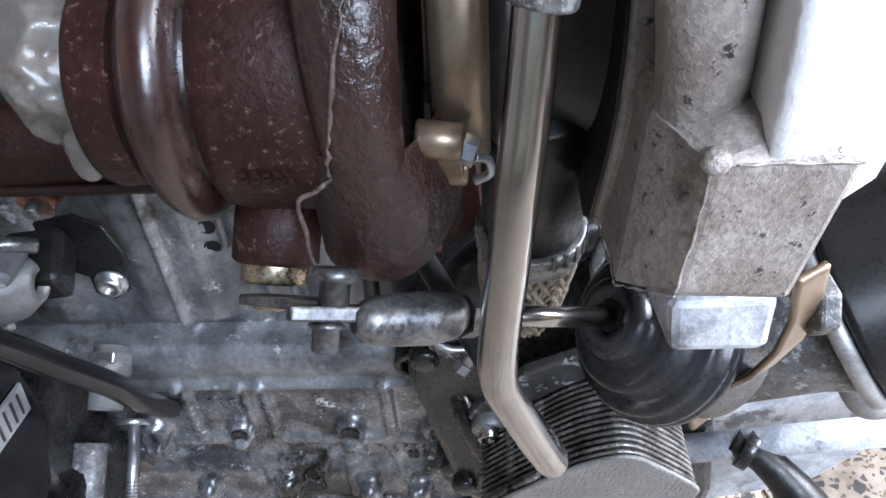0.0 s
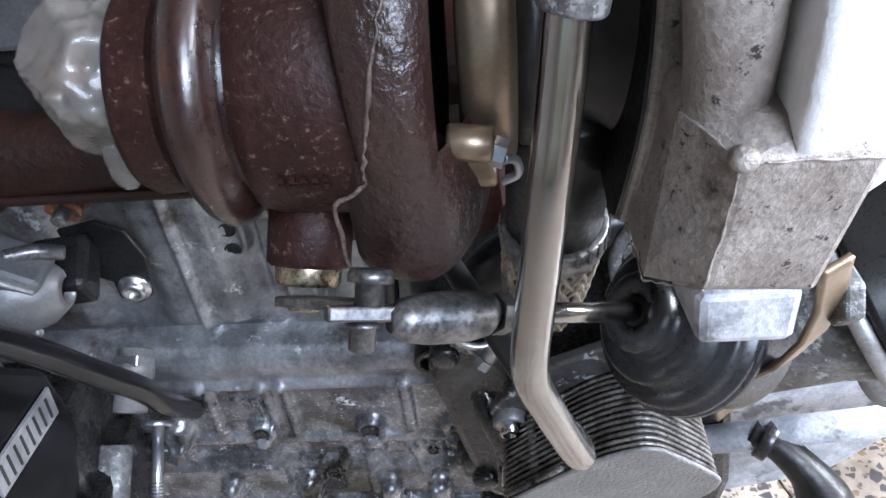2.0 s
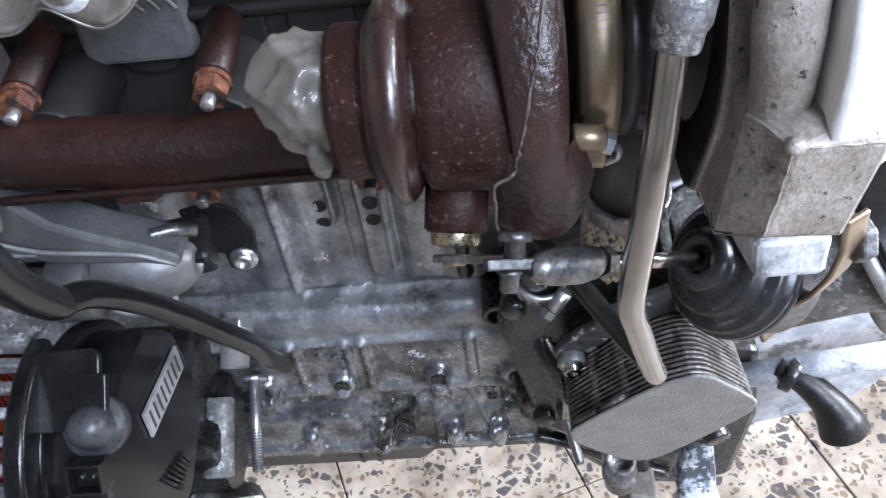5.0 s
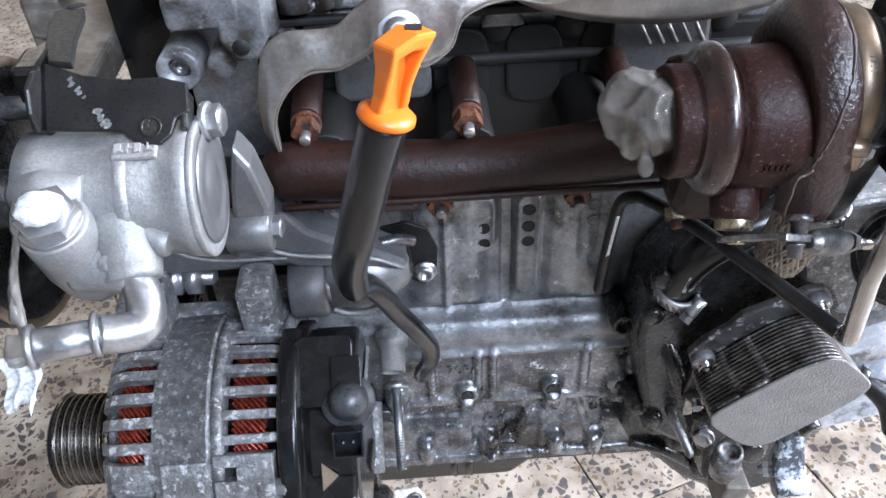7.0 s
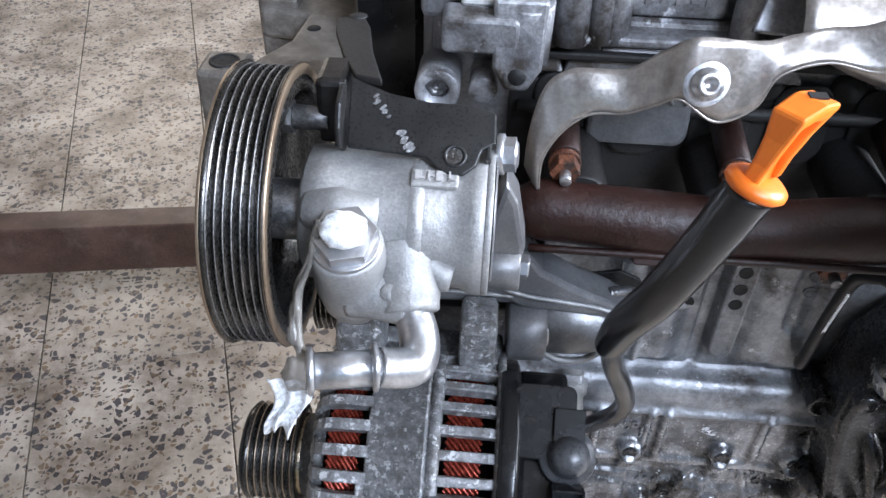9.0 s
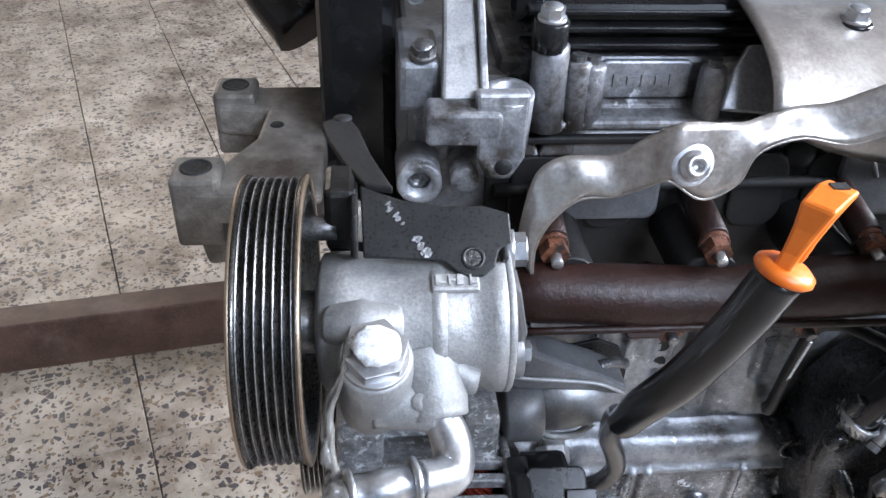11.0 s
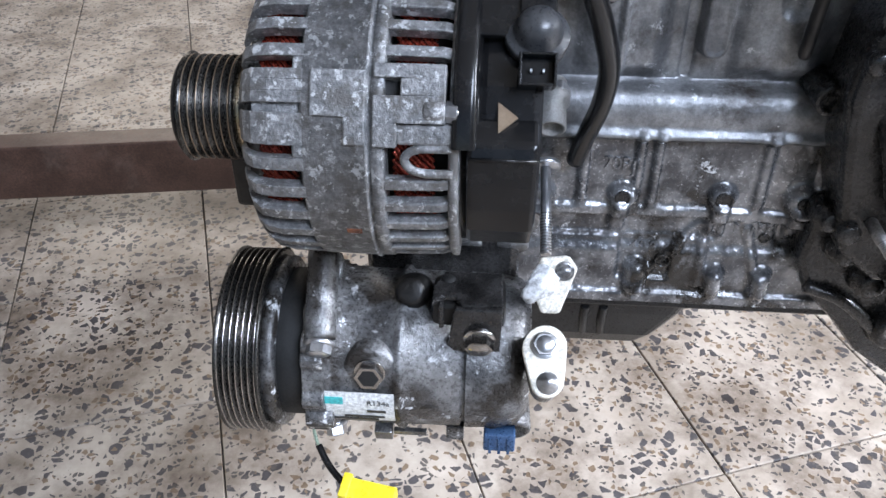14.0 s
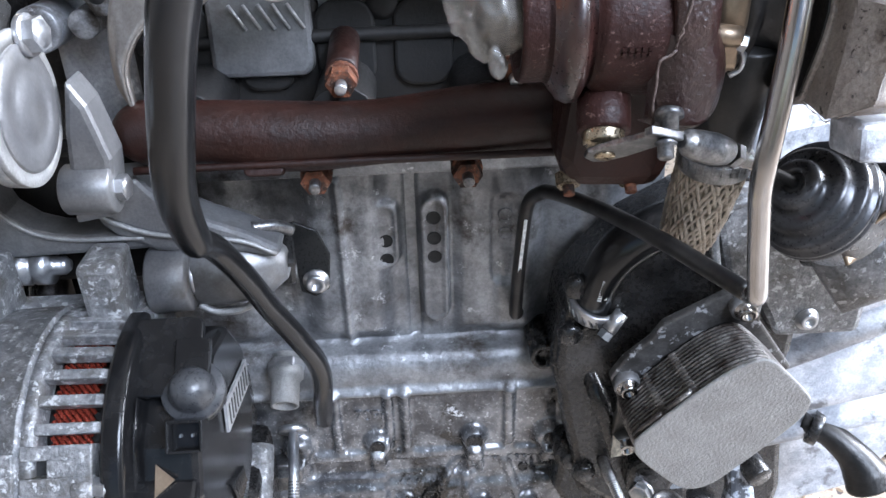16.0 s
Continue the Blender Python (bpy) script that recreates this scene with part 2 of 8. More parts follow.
# oily black iron; also the colour of shade in the bracket opening
OIL_AND_SHADE = surface("black_oily_iron_and_shade", (0.008, 0.0075, 0.007), (0.02, 0.018, 0.017), scale=60, fine=500, metal=0.2, rough=(0.3, 0.5), bump=0.4, bump_mm=0.4)
BAND = surface("brassy_band_steel", (0.25, 0.185, 0.13), (0.34, 0.26, 0.185), scale=40, fine=800, metal=0.8, rough=(0.35, 0.42), bump=0.05, bump_mm=0.1, grain=0.25, dirt=(0.11, 0.08, 0.06), dirt_at=(0.6, 0.8))
BLEACHED = surface("bleached_worn_aluminium", (0.40, 0.42, 0.46), (0.64, 0.65, 0.68), scale=70, fine=500, metal=0.2, rough=(0.35, 0.55), bump=0.6, bump_mm=0.5, grain=0.4, dirt=(0.17, 0.17, 0.18), dirt_at=(0.55, 0.64), lumps=0.5, lump_scale=150)
LUG_METAL = surface("blue_white_scuffed_lug", (0.30, 0.335, 0.39), (0.58, 0.60, 0.64), scale=110, fine=500, metal=0.2, rough=(0.35, 0.55), bump=0.6, bump_mm=0.5, grain=0.4, dirt=(0.055, 0.06, 0.07), dirt_at=(0.49, 0.53), lumps=0.8, lump_scale=150)
COOLER = surface("oily_brown_cooler_plate", (0.17, 0.155, 0.142), (0.34, 0.32, 0.30), scale=70, fine=480, metal=0.6, rough=(0.26, 0.48), bump=0.4, bump_mm=0.4, grain=0.5, dirt=(0.03, 0.022, 0.018), dirt_at=(0.48, 0.6))
SPECKLED = surface("dimpled_dull_aluminium", (0.235, 0.23, 0.222), (0.285, 0.28, 0.272), scale=60, fine=520, metal=0.3, rough=(0.36, 0.5), bump=0.4, bump_mm=0.3, grain=0.3, crust=(0.10, 0.095, 0.09), crust_at=(0.66, 0.69), crust_scale=520, lumps=1.2, lump_scale=560)
FLAKED = surface("flaking_dark_flange", (0.05, 0.046, 0.043), (0.105, 0.10, 0.096), scale=60, fine=480, metal=0.4, rough=(0.3, 0.5), bump=0.4, bump_mm=0.4, grain=0.4, crust=(0.44, 0.44, 0.45), crust_at=(0.585, 0.61), crust_scale=110, lumps=0.4, lump_scale=200)
# darker than BLOCK: oil on the metal, plus pocket shade in the colour
BLOCK_LOW = surface("oily_shaded_crankcase_aluminium", (0.085, 0.085, 0.09), (0.30, 0.302, 0.31), scale=40, fine=330, metal=0.55, rough=(0.08, 0.28), bump=0.7, bump_mm=0.5, grain=0.45, dirt=(0.022, 0.019, 0.016), dirt_at=(0.51, 0.60), crust=(0.64, 0.65, 0.67), crust_at=(0.61, 0.65), crust_scale=70, coat=0.45, lumps=1.0, lump_scale=110)
DOME = surface("dusty_dark_rubber", (0.032, 0.033, 0.036), (0.058, 0.06, 0.064), scale=80, fine=500, rough=(0.26, 0.40), bump=0.1, bump_mm=0.2, grain=0.3)
CAN = surface("dark_pressed_steel", (0.035, 0.036, 0.039), (0.065, 0.065, 0.068), scale=40, fine=500, metal=0.6, rough=(0.26, 0.38), bump=0.1, bump_mm=0.2, grain=0.25)
CAST = surface("smooth_cast_aluminium", (0.15, 0.15, 0.155), (0.215, 0.215, 0.217), scale=30, fine=600, metal=0.5, rough=(0.34, 0.48), bump=0.35, bump_mm=0.3, grain=0.35, dirt=(0.09, 0.08, 0.07), dirt_at=(0.54, 0.68))
# dark copy of the pipe steel with the shade in its colour
SHADED_PIPE = surface("shade_darkened_steel_pipe", (0.030, 0.029, 0.029), (0.055, 0.052, 0.05), scale=50, fine=700, metal=0.6, rough=(0.3, 0.42), bump=0.05, bump_mm=0.15, grain=0.2)
BRAID = surface("tan_braided_sheath", (0.24, 0.205, 0.165), (0.38, 0.33, 0.27), scale=120, fine=900, metal=0.3, rough=(0.35, 0.55), bump=0.4, bump_mm=0.3, grain=0.5)
MOUNT = surface("dirty_brown_aluminium", (0.13, 0.115, 0.10), (0.24, 0.22, 0.195), scale=35, fine=500, metal=0.35, rough=(0.4, 0.6), bump=0.5, bump_mm=0.5, grain=0.5, dirt=(0.07, 0.055, 0.045), dirt_at=(0.5, 0.62))
# pitted casting's colour raised to near-white to carry the strong side light
LIT_CAST = surface("near_white_lit_cast", (0.74, 0.735, 0.73), (0.82, 0.82, 0.82), scale=40, fine=500, metal=0.0, rough=(0.4, 0.55), bump=0.5, bump_mm=0.4, grain=0.12, crust=(0.25, 0.235, 0.22), crust_at=(0.68, 0.70), crust_scale=180, lumps=0.5, lump_scale=200)
# wall tone set for the light it bounces, not for a known wall
PLASTER = surface("grey_bounce_plaster", (0.265, 0.245, 0.222), (0.325, 0.303, 0.277), scale=2, fine=60, rough=(0.8, 0.9), bump=0.2, bump_mm=1)
GROUT = surface("grey_grout", (0.15, 0.14, 0.13), (0.24, 0.22, 0.2), scale=20, fine=300, rough=(0.7, 0.9), bump=0.2)


def terrazzo():
    m, nodes, links, p = material("terrazzo_tile")
    tc = nodes.new("ShaderNodeTexCoord").outputs["Object"]
    info = nodes.new("ShaderNodeObjectInfo")
    shift = nodes.new("ShaderNodeVectorMath")
    shift.operation = "MULTIPLY_ADD"
    comb = nodes.new("ShaderNodeCombineXYZ")
    links.new(info.outputs["Random"], comb.inputs[0])
    links.new(info.outputs["Random"], comb.inputs[1])
    links.new(comb.outputs[0], shift.inputs[0])
    shift.inputs[1].default_value = (7.0, 13.0, 0)
    links.new(tc, shift.inputs[2])
    v = shift.outputs["Vector"]
    warp = noisy(nodes, links, 60, 2, 0.5, v)
    wv = nodes.new("ShaderNodeVectorMath")
    wv.operation = "MULTIPLY_ADD"
    links.new(warp.outputs["Color"], wv.inputs[0])
    wv.inputs[1].default_value = (0.008, 0.008, 0.0)
    links.new(v, wv.inputs[2])

    def chips(scale, gap):
        cell, edge = nodes.new("ShaderNodeTexVoronoi"), nodes.new("ShaderNodeTexVoronoi")
        edge.feature = "DISTANCE_TO_EDGE"
        for t in (cell, edge):
            t.inputs["Scale"].default_value = scale
            links.new(wv.outputs["Vector"], t.inputs["Vector"])
        sep = nodes.new("ShaderNodeSeparateColor")
        links.new(cell.outputs["Color"], sep.inputs["Color"])
        a = nodes.new("ShaderNodeMapRange")
        wide = nodes.new("ShaderNodeMath")
        wide.operation = "MULTIPLY_ADD"
        links.new(sep.outputs["Green"], wide.inputs[0])
        wide.inputs[1].default_value, wide.inputs[2].default_value = 0.16, gap
        links.new(wide.outputs[0], a.inputs["From Min"])
        top = nodes.new("ShaderNodeMath")
        links.new(wide.outputs[0], top.inputs[0])
        top.inputs[1].default_value = 0.035
        links.new(top.outputs[0], a.inputs["From Max"])
        links.new(edge.outputs["Distance"], a.inputs["Value"])
        return a.outputs["Result"], sep
    base = ramp(nodes, [(0.34, (0.245, 0.202, 0.158)), (0.5, (0.352, 0.300, 0.247)), (0.66, (0.445, 0.390, 0.330))])
    links.new(noisy(nodes, links, 7, 8, 0.66, v).outputs["Fac"], base.inputs["Fac"])
    out = base.outputs["Color"]
    for scale, gap, share, dark in ((74, 0.035, 0.70, (0.070, 0.064, 0.066)), (110, 0.05, 0.78, (0.19, 0.135, 0.09)), (150, 0.05, 0.76, (0.10, 0.088, 0.08))):
        mask, sep = chips(scale, gap)
        gate = nodes.new("ShaderNodeMath")
        gate.operation = "GREATER_THAN"
        links.new(sep.outputs["Red"], gate.inputs[0])
        gate.inputs[1].default_value = share
        mul = nodes.new("ShaderNodeMath")
        mul.operation = "MULTIPLY"
        links.new(gate.outputs[0], mul.inputs[0])
        links.new(mask, mul.inputs[1])
        mx = nodes.new("ShaderNodeMix")
        mx.data_type = "RGBA"
        links.new(mul.outputs[0], mx.inputs["Factor"])
        links.new(out, mx.inputs["A"])
        mx.inputs["B"].default_value = (*dark, 1)
        out = mx.outputs["Result"]
    # soiling that runs over tiles and joints alike
    world_at = nodes.new("ShaderNodeNewGeometry").outputs["Position"]
    soil = ramp(nodes, [(0.36, (0.40, 0.36, 0.33)), (0.54, (0.97, 0.965, 0.96)), (0.66, (1.08, 1.07, 1.06))])
    links.new(noisy(nodes, links, 5.5, 9, 0.7, world_at).outputs["Fac"], soil.inputs["Fac"])
    mx = nodes.new("ShaderNodeMix")
    mx.data_type, mx.blend_type = "RGBA", "MULTIPLY"
    mx.inputs["Factor"].default_value = 1.0
    links.new(out, mx.inputs["A"])
    links.new(soil.outputs["Color"], mx.inputs["B"])
    out = mx.outputs["Result"]
    links.new(out, p.inputs["Base Color"])
    rr = nodes.new("ShaderNodeMapRange")
    rr.inputs["To Min"].default_value, rr.inputs["To Max"].default_value = 0.28, 0.55
    links.new(noisy(nodes, links, 14, 5, 0.6, v).outputs["Fac"], rr.inputs["Value"])
    links.new(rr.outputs["Result"], p.inputs["Roughness"])
    return m


TILE = terrazzo()


# ---- building blocks ----
class Shape:
    """Vertices and faces of one part, in world metres."""

    def __init__(self):
        self.v, self.f, self.s = [], [], []

    def add(self, verts, faces, smooth=False):
        n = len(self.v)
        self.v += [tuple(p) for p in verts]
        self.f += [tuple(i + n for i in f) for f in faces]
        self.s += [smooth] * len(faces)
        return self

    def box(self, c, size, turn=(0, 0, 0), taper=(1, 1)):
        m = pose(*c, *turn)
        x, y, z = (s / 2 for s in size)
        q = [(sx * x * (taper[0] if sz > 0 else 1), sy * y * (taper[1] if sz > 0 else 1), sz * z) for sz in (-1, 1) for sx, sy in ((-1, -1), (1, -1), (1, 1), (-1, 1))]
        return self.add([m @ Vector(p) for p in q], [(3, 2, 1, 0), (4, 5, 6, 7), (0, 1, 5, 4), (1, 2, 6, 5), (2, 3, 7, 6), (3, 0, 4, 7)])

    def lathe(self, o, d, profile, n=32, arc=(0, 360)):
        """Turns (along, radius) pairs round the axis from o in the direction d."""
        o, d = Vector(o), Vector(d).normalized()
        q = d.to_track_quat("Z", "Y")
        full = arc[1] - arc[0] >= 360
        m = n if full else n + 1
        verts, faces = [], []
        for along, r in profile:
            for k in range(m):
                a = radians(arc[0] + (arc[1] - arc[0]) * k / n)
                verts.append(o + q @ Vector((r * math.cos(a), r * math.sin(a), along)))
        for i in range(len(profile) - 1):
            for k in range(n):
                k2 = (k + 1) % m
                faces.append((i * m + k, i * m + k2, (i + 1) * m + k2, (i + 1) * m + k))
        self.add(verts, faces, True)
        return self

    def cyl(self, a, b, r, r2=None, n=24, edge=0.0):
        a, b = Vector(a), Vector(b)
        h = (b - a).length
        r2 = r if r2 is None else r2
        e = edge or min(r, r2, h) * 0.08
        return self.lathe(a, b - a, [(0, 0), (0, r - e), (e, r), (h - e, r2), (h, r2 - e), (h, 0)], n)

    def ring(self, a, b, r, hole, n=24):
        a, b = Vector(a), Vector(b)
        h = (b - a).length
        e = min(r - hole, h) * 0.12
        return self.lathe(a, b - a, [(0, hole), (0, r - e), (e, r), (h - e, r), (h, r - e), (h, hole), (0, hole)], n)

    def tube(self, pts, r, n=12, steps=8, straight=False, cap=True):
        """A round tube through the points; r is one radius or one for each point."""
        pts = [Vector(p) for p in pts]
        rs = list(r) if isinstance(r, (list, tuple)) else [r] * len(pts)
        path, rad = [], []
        if straight or len(pts) == 2:
            path, rad = pts, rs
        else:
            ext = [2 * pts[0] - pts[1]] + pts + [2 * pts[-1] - pts[-2]]
            for i in range(1, len(ext) - 2):
                p0, p1, p2, p3 = ext[i - 1 : i + 3]
                for k in range(steps):
                    t = k / steps
                    path.append(0.5 * (2 * p1 + (p2 - p0) * t + (2 * p0 - 5 * p1 + 4 * p2 - p3) * t * t + (3 * p1 - p0 - 3 * p2 + p3) * t ** 3))
                    rad.append(rs[i - 1] * (1 - t) + rs[i] * t)
            path.append(pts[-1]), rad.append(rs[-1])
        verts, faces, side = [], [], None
        for i, p in enumerate(path):
            d = (path[min(i + 1, len(path) - 1)] - path[max(i - 1, 0)]).normalized()
            if side is None:
                side = d.orthogonal().normalized()
            side = (side - d * side.dot(d)).normalized()
            up = d.cross(side)
            for k in range(n):
                a = 2 * math.pi * k / n
                verts.append(p + rad[i] * (math.cos(a) * side + math.sin(a) * up))
        for i in range(len(path) - 1):
            for k in range(n):
                k2 = (k + 1) % n
                faces.append((i * n + k, i * n + k2, (i + 1) * n + k2, (i + 1) * n + k))
        self.add(verts, faces, True)
        if cap:
            m = len(path) - 1
            self.add(verts[:n], [tuple(range(n))[::-1]])
            self.add(verts[m * n :], [tuple(range(n))])
        return self

    def prism(self, outline, o, u, v, depth):
        """A plate: the outline in the directions u and v from o, thickened by depth along u x v."""
        o, u, v = Vector(o), Vector(u).normalized(), Vector(v).normalized()
        w = u.cross(v).normalized() * depth
        lo = [o + u * a + v * b for a, b in outline]
        n = len(lo)
        return self.add(lo + [p + w for p in lo], [tuple(range(n))[::-1], tuple(range(n, 2 * n))] + [(i, (i + 1) % n, n + (i + 1) % n, n + i) for i in range(n)])

    def hexagon(self, c, d, across, h, turn=0):
        d = Vector(d).normalized()
        q = d.to_track_quat("Z", "Y")
        u, v = q @ Vector((1, 0, 0)), q @ Vector((0, 1, 0))
        r = across / 2 / math.cos(math.pi / 6)
        return self.prism([(r * math.cos(radians(60 * k + turn)), r * math.sin(radians(60 * k + turn))) for k in range(6)], c, u, v, h)

    def sheet(self, fn, us, vs, smooth=True):
        verts = [fn(u, v) for v in vs for u in us]
        n = len(us)
        return self.add(verts, [(j * n + i, j * n + i + 1, (j + 1) * n + i + 1, (j + 1) * n + i) for j in range(len(vs) - 1) for i in range(n - 1)], smooth)


BASE = {}


def thing(name, label, category, at, group="", kind=""):
    ob = new(name)
    ob.empty_display_size = 0.02
    ob.location = at
    BASE[ob] = Vector(at)
    return tagged(ob, label, category, group, kind)


def mesh_of(name, shape, mat, at=Vector((0, 0, 0)), flip=True):
    me = bpy.data.meshes.new(name)
    me.from_pydata([(p[0] - at[0], p[1] - at[1], p[2] - at[2]) for p in shape.v], [], shape.f)
    me.polygons.foreach_set("use_smooth", shape.s)
    me.materials.append(mat)
    bm = bmesh.new()
    bm.from_mesh(me)
    bmesh.ops.remove_doubles(bm, verts=bm.verts, dist=1e-6)
    if flip:
        bmesh.ops.recalc_face_normals(bm, faces=bm.faces)
    bm.to_mesh(me)
    bm.free()
    return me


def part(name, shape, mat, parent, label="", bevel=0.0, flip=True):
    at = BASE[parent]
    ob = new(name, mesh_of(name, shape, mat, at, flip))
    ob.parent = parent
    BASE[ob] = at
    if label:
        ob["label"] = label
    if bevel:
        b = ob.modifiers.new("edge", "BEVEL")
        b.width, b.segments, b.limit_method, b.angle_limit = bevel, 2, "ANGLE", radians(35)
        b.harden_normals = False
    return ob


def setting(name, shape, mat, label, category, bevel=0.0):
    ob = new(name, mesh_of(name, shape, mat))
    return tagged(ob, label, category, kind="structure")


def rounded(w, h, r, n=5):
    """A rounded rectangle's outline round the origin."""
    pts = []
    for cx, cy, a0 in ((w / 2 - r, h / 2 - r, 0), (-w / 2 + r, h / 2 - r, 90), (-w / 2 + r, -h / 2 + r, 180), (w / 2 - r, -h / 2 + r, 270)):
        pts += [(cx + r * math.cos(radians(a0 + 90 * k / n)), cy + r * math.sin(radians(a0 + 90 * k / n))) for k in range(n + 1)]
    return pts


def flange_bolt(parent, c, d, across=0.011, h=0.006, mat=None, washer=True, name="bolt", label="", stud=0.0):
    """A hexagon head with its flange, standing on c and pointing along d."""
    c, d = Vector(c), Vector(d).normalized()
    s = Shape()
    if washer:
        s.cyl(c - d * 0.001, c + d * 0.0018, across * 0.68, n=24)
    s.hexagon(c, d, across, h)
    s.lathe(c + d * h, d, [(-0.0002, across * 0.46), (0.0008, across * 0.40), (0.0008, 0)], 18)
    if stud:
        s.cyl(c + d * h, c + d * (h + stud), across * 0.27, n=14)
    return part(name, s, mat or STEEL, parent, label)


def socket_bolt(parent, c, d, r=0.0055, h=0.006, mat=None, name="bolt", label=""):
    c, d = Vector(c), Vector(d).normalized()
    s = Shape().lathe(c, d, [(-0.001, 0), (-0.001, r * 1.35), (0.001, r * 1.35), (0.0012, r), (h - 0.0008, r), (h, r * 0.9), (h, r * 0.52), (h - 0.003, r * 0.5), (h - 0.003, 0)], 24)
    return part(name, s, mat or STEEL, parent, label)


def grooved_pulley(parent, o, d, r, w, grooves, lip=0.0018, name="pulley", hub=None, depth=0.0042, label="", crest_mat=None):
    """A ribbed belt pulley: o is the outer face's centre, d points inwards along the axis."""
    prof = [(0.0015, hub or r * 0.55), (0.0, r * 0.86), (0.0, r - 0.001), (0.0008, r + lip * 0.5), (0.0022, r)]
    g0, g1 = 0.0028, w - 0.0028
    p = (g1 - g0) / grooves
    for k in range(grooves):
        prof += [(g0 + p * (k + 0.12), r - 0.0002), (g0 + p * (k + 0.40), r - depth), (g0 + p * (k + 0.60), r - depth), (g0 + p * (k + 0.88), r - 0.0002)]
    prof += [(w - 0.0022, r), (w - 0.0008, r + lip * 0.5), (w, r - 0.001), (w, r * 0.84), (w * 0.35, r * 0.8), (w * 0.3, hub or r * 0.5)]
    ob = part(name, Shape().lathe(o, d, prof, 72), PULLEY, parent, label)
    # brighter crest rings hold the ridge highlights, the dark pulley steel the groove shade
    crest = Shape()
    for k in range(grooves + 1):
        a = g0 + p * k
        crest.lathe(o, d, [(a - p * 0.10, r - 0.0006), (a - p * 0.06, r + 0.0001), (a + p * 0.06, r + 0.0001), (a + p * 0.10, r - 0.0006)], 72)
    part("groove_crest", crest, crest_mat or PIPE, ob, "groove crests in brighter metal for their highlight")
    return ob

# ---- the place ----
def build_floor():
    g = setting("ground", Shape().sheet(lambda u, v: (u, v, -0.012), (-6.2, 6.2), (-5.2, 6.2), False), GROUT, "grey grout bed under worn terrazzo tiles", "floor")
    return g


GROUND = build_floor()


# unseen walls and ceiling, added to close the place and bounce light
def build_room():
    x0, x1, y0, y1, z1 = -4.0, 4.0, -4.0, 5.0, 3.4
    s = Shape().box((x0 - 0.1, 0.5, z1 / 2), (0.2, 9.4, z1))
    setting("wall_west", s, PLASTER, "unseen plaster wall added to close the room and bounce light", "wall")
    setting("wall_north", Shape().box((0, y1 + 0.1, z1 / 2), (8.0, 0.2, z1)), PLASTER, "unseen plaster wall added to close the room and bounce light", "wall")
    s = Shape().box((x1 + 0.1, -3.15, z1 / 2), (0.2, 1.9, z1)).box((x1 + 0.1, 2.95, z1 / 2), (0.2, 4.3, z1)).box((x1 + 0.1, -0.7, 3.15), (0.2, 3.0, 0.5))
    setting("wall_east", s, PLASTER, "unseen plaster wall with an added gate opening", "wall")
    s = Shape().box((-3.0, y0 - 0.1, z1 / 2), (2.2, 0.2, z1)).box((2.6, y0 - 0.1, z1 / 2), (3.0, 0.2, z1)).box((-0.4, y0 - 0.1, 3.2), (3.0, 0.2, 0.4))
    setting("wall_south", s, PLASTER, "unseen plaster wall with an added door opening", "wall")
    setting("ceiling", Shape().box((0, 0.5, z1 + 0.1), (8.4, 9.4, 0.2)), PLASTER, "unseen plaster ceiling added to close the room", "ceiling")


build_room()

E2 = Vector((0.940, 0.342, 0))
E1 = Vector((0.342, -0.940, 0))
TILE_AT, TILE_SIZE = Vector((-0.605, 0.53, 0)), 0.30


def build_stand():
    t = thing("engine_stand", "brown painted steel rail of an engine stand", "engine stand", (-0.5, 0.69, 0))
    d = Vector((1, 0.17, 0)).normalized()
    mid, half = Vector((-0.5, 0.685, 0.138)), 1.35
    ang = math.degrees(math.atan2(d.y, d.x))
    part("rail", Shape().box(mid, (2 * half, 0.052, 0.096), (0, 0, ang)), BROWN_STEEL, t, bevel=0.003)
    for k in (-1.25, 1.15):
        p = mid + d * k
        part("foot", Shape().box((p.x, p.y, 0.045), (0.08, 0.16, 0.09), (0, 0, ang)), BROWN_STEEL, t, bevel=0.003)
    part("post", Shape().box((0.06, 0.72, 0.36), (0.08, 0.06, 0.36), (0, 0, ang)), BROWN_STEEL, t, bevel=0.003)
    part("arm", Shape().box((0.06, 0.49, 0.52), (0.06, 0.42, 0.05)), BROWN_STEEL, t, bevel=0.003)


build_stand()


# ---- cylinder block ----
def step(a, b, x):
    t = min(max((x - a) / (b - a), 0), 1)
    return t * t * (3 - 2 * t)


def ridge(x, c, w, soft):
    """One inside a band of the half width w round c, falling off over soft."""
    return 1 - step(w, w + soft, abs(x - c))


def slot(x, z, cx, z0, z1, r):
    """Distance from the middle line of an upright slot, in its radii."""
    zz = min(max(z, z0), z1)
    return math.hypot(x - cx, z - zz) / r


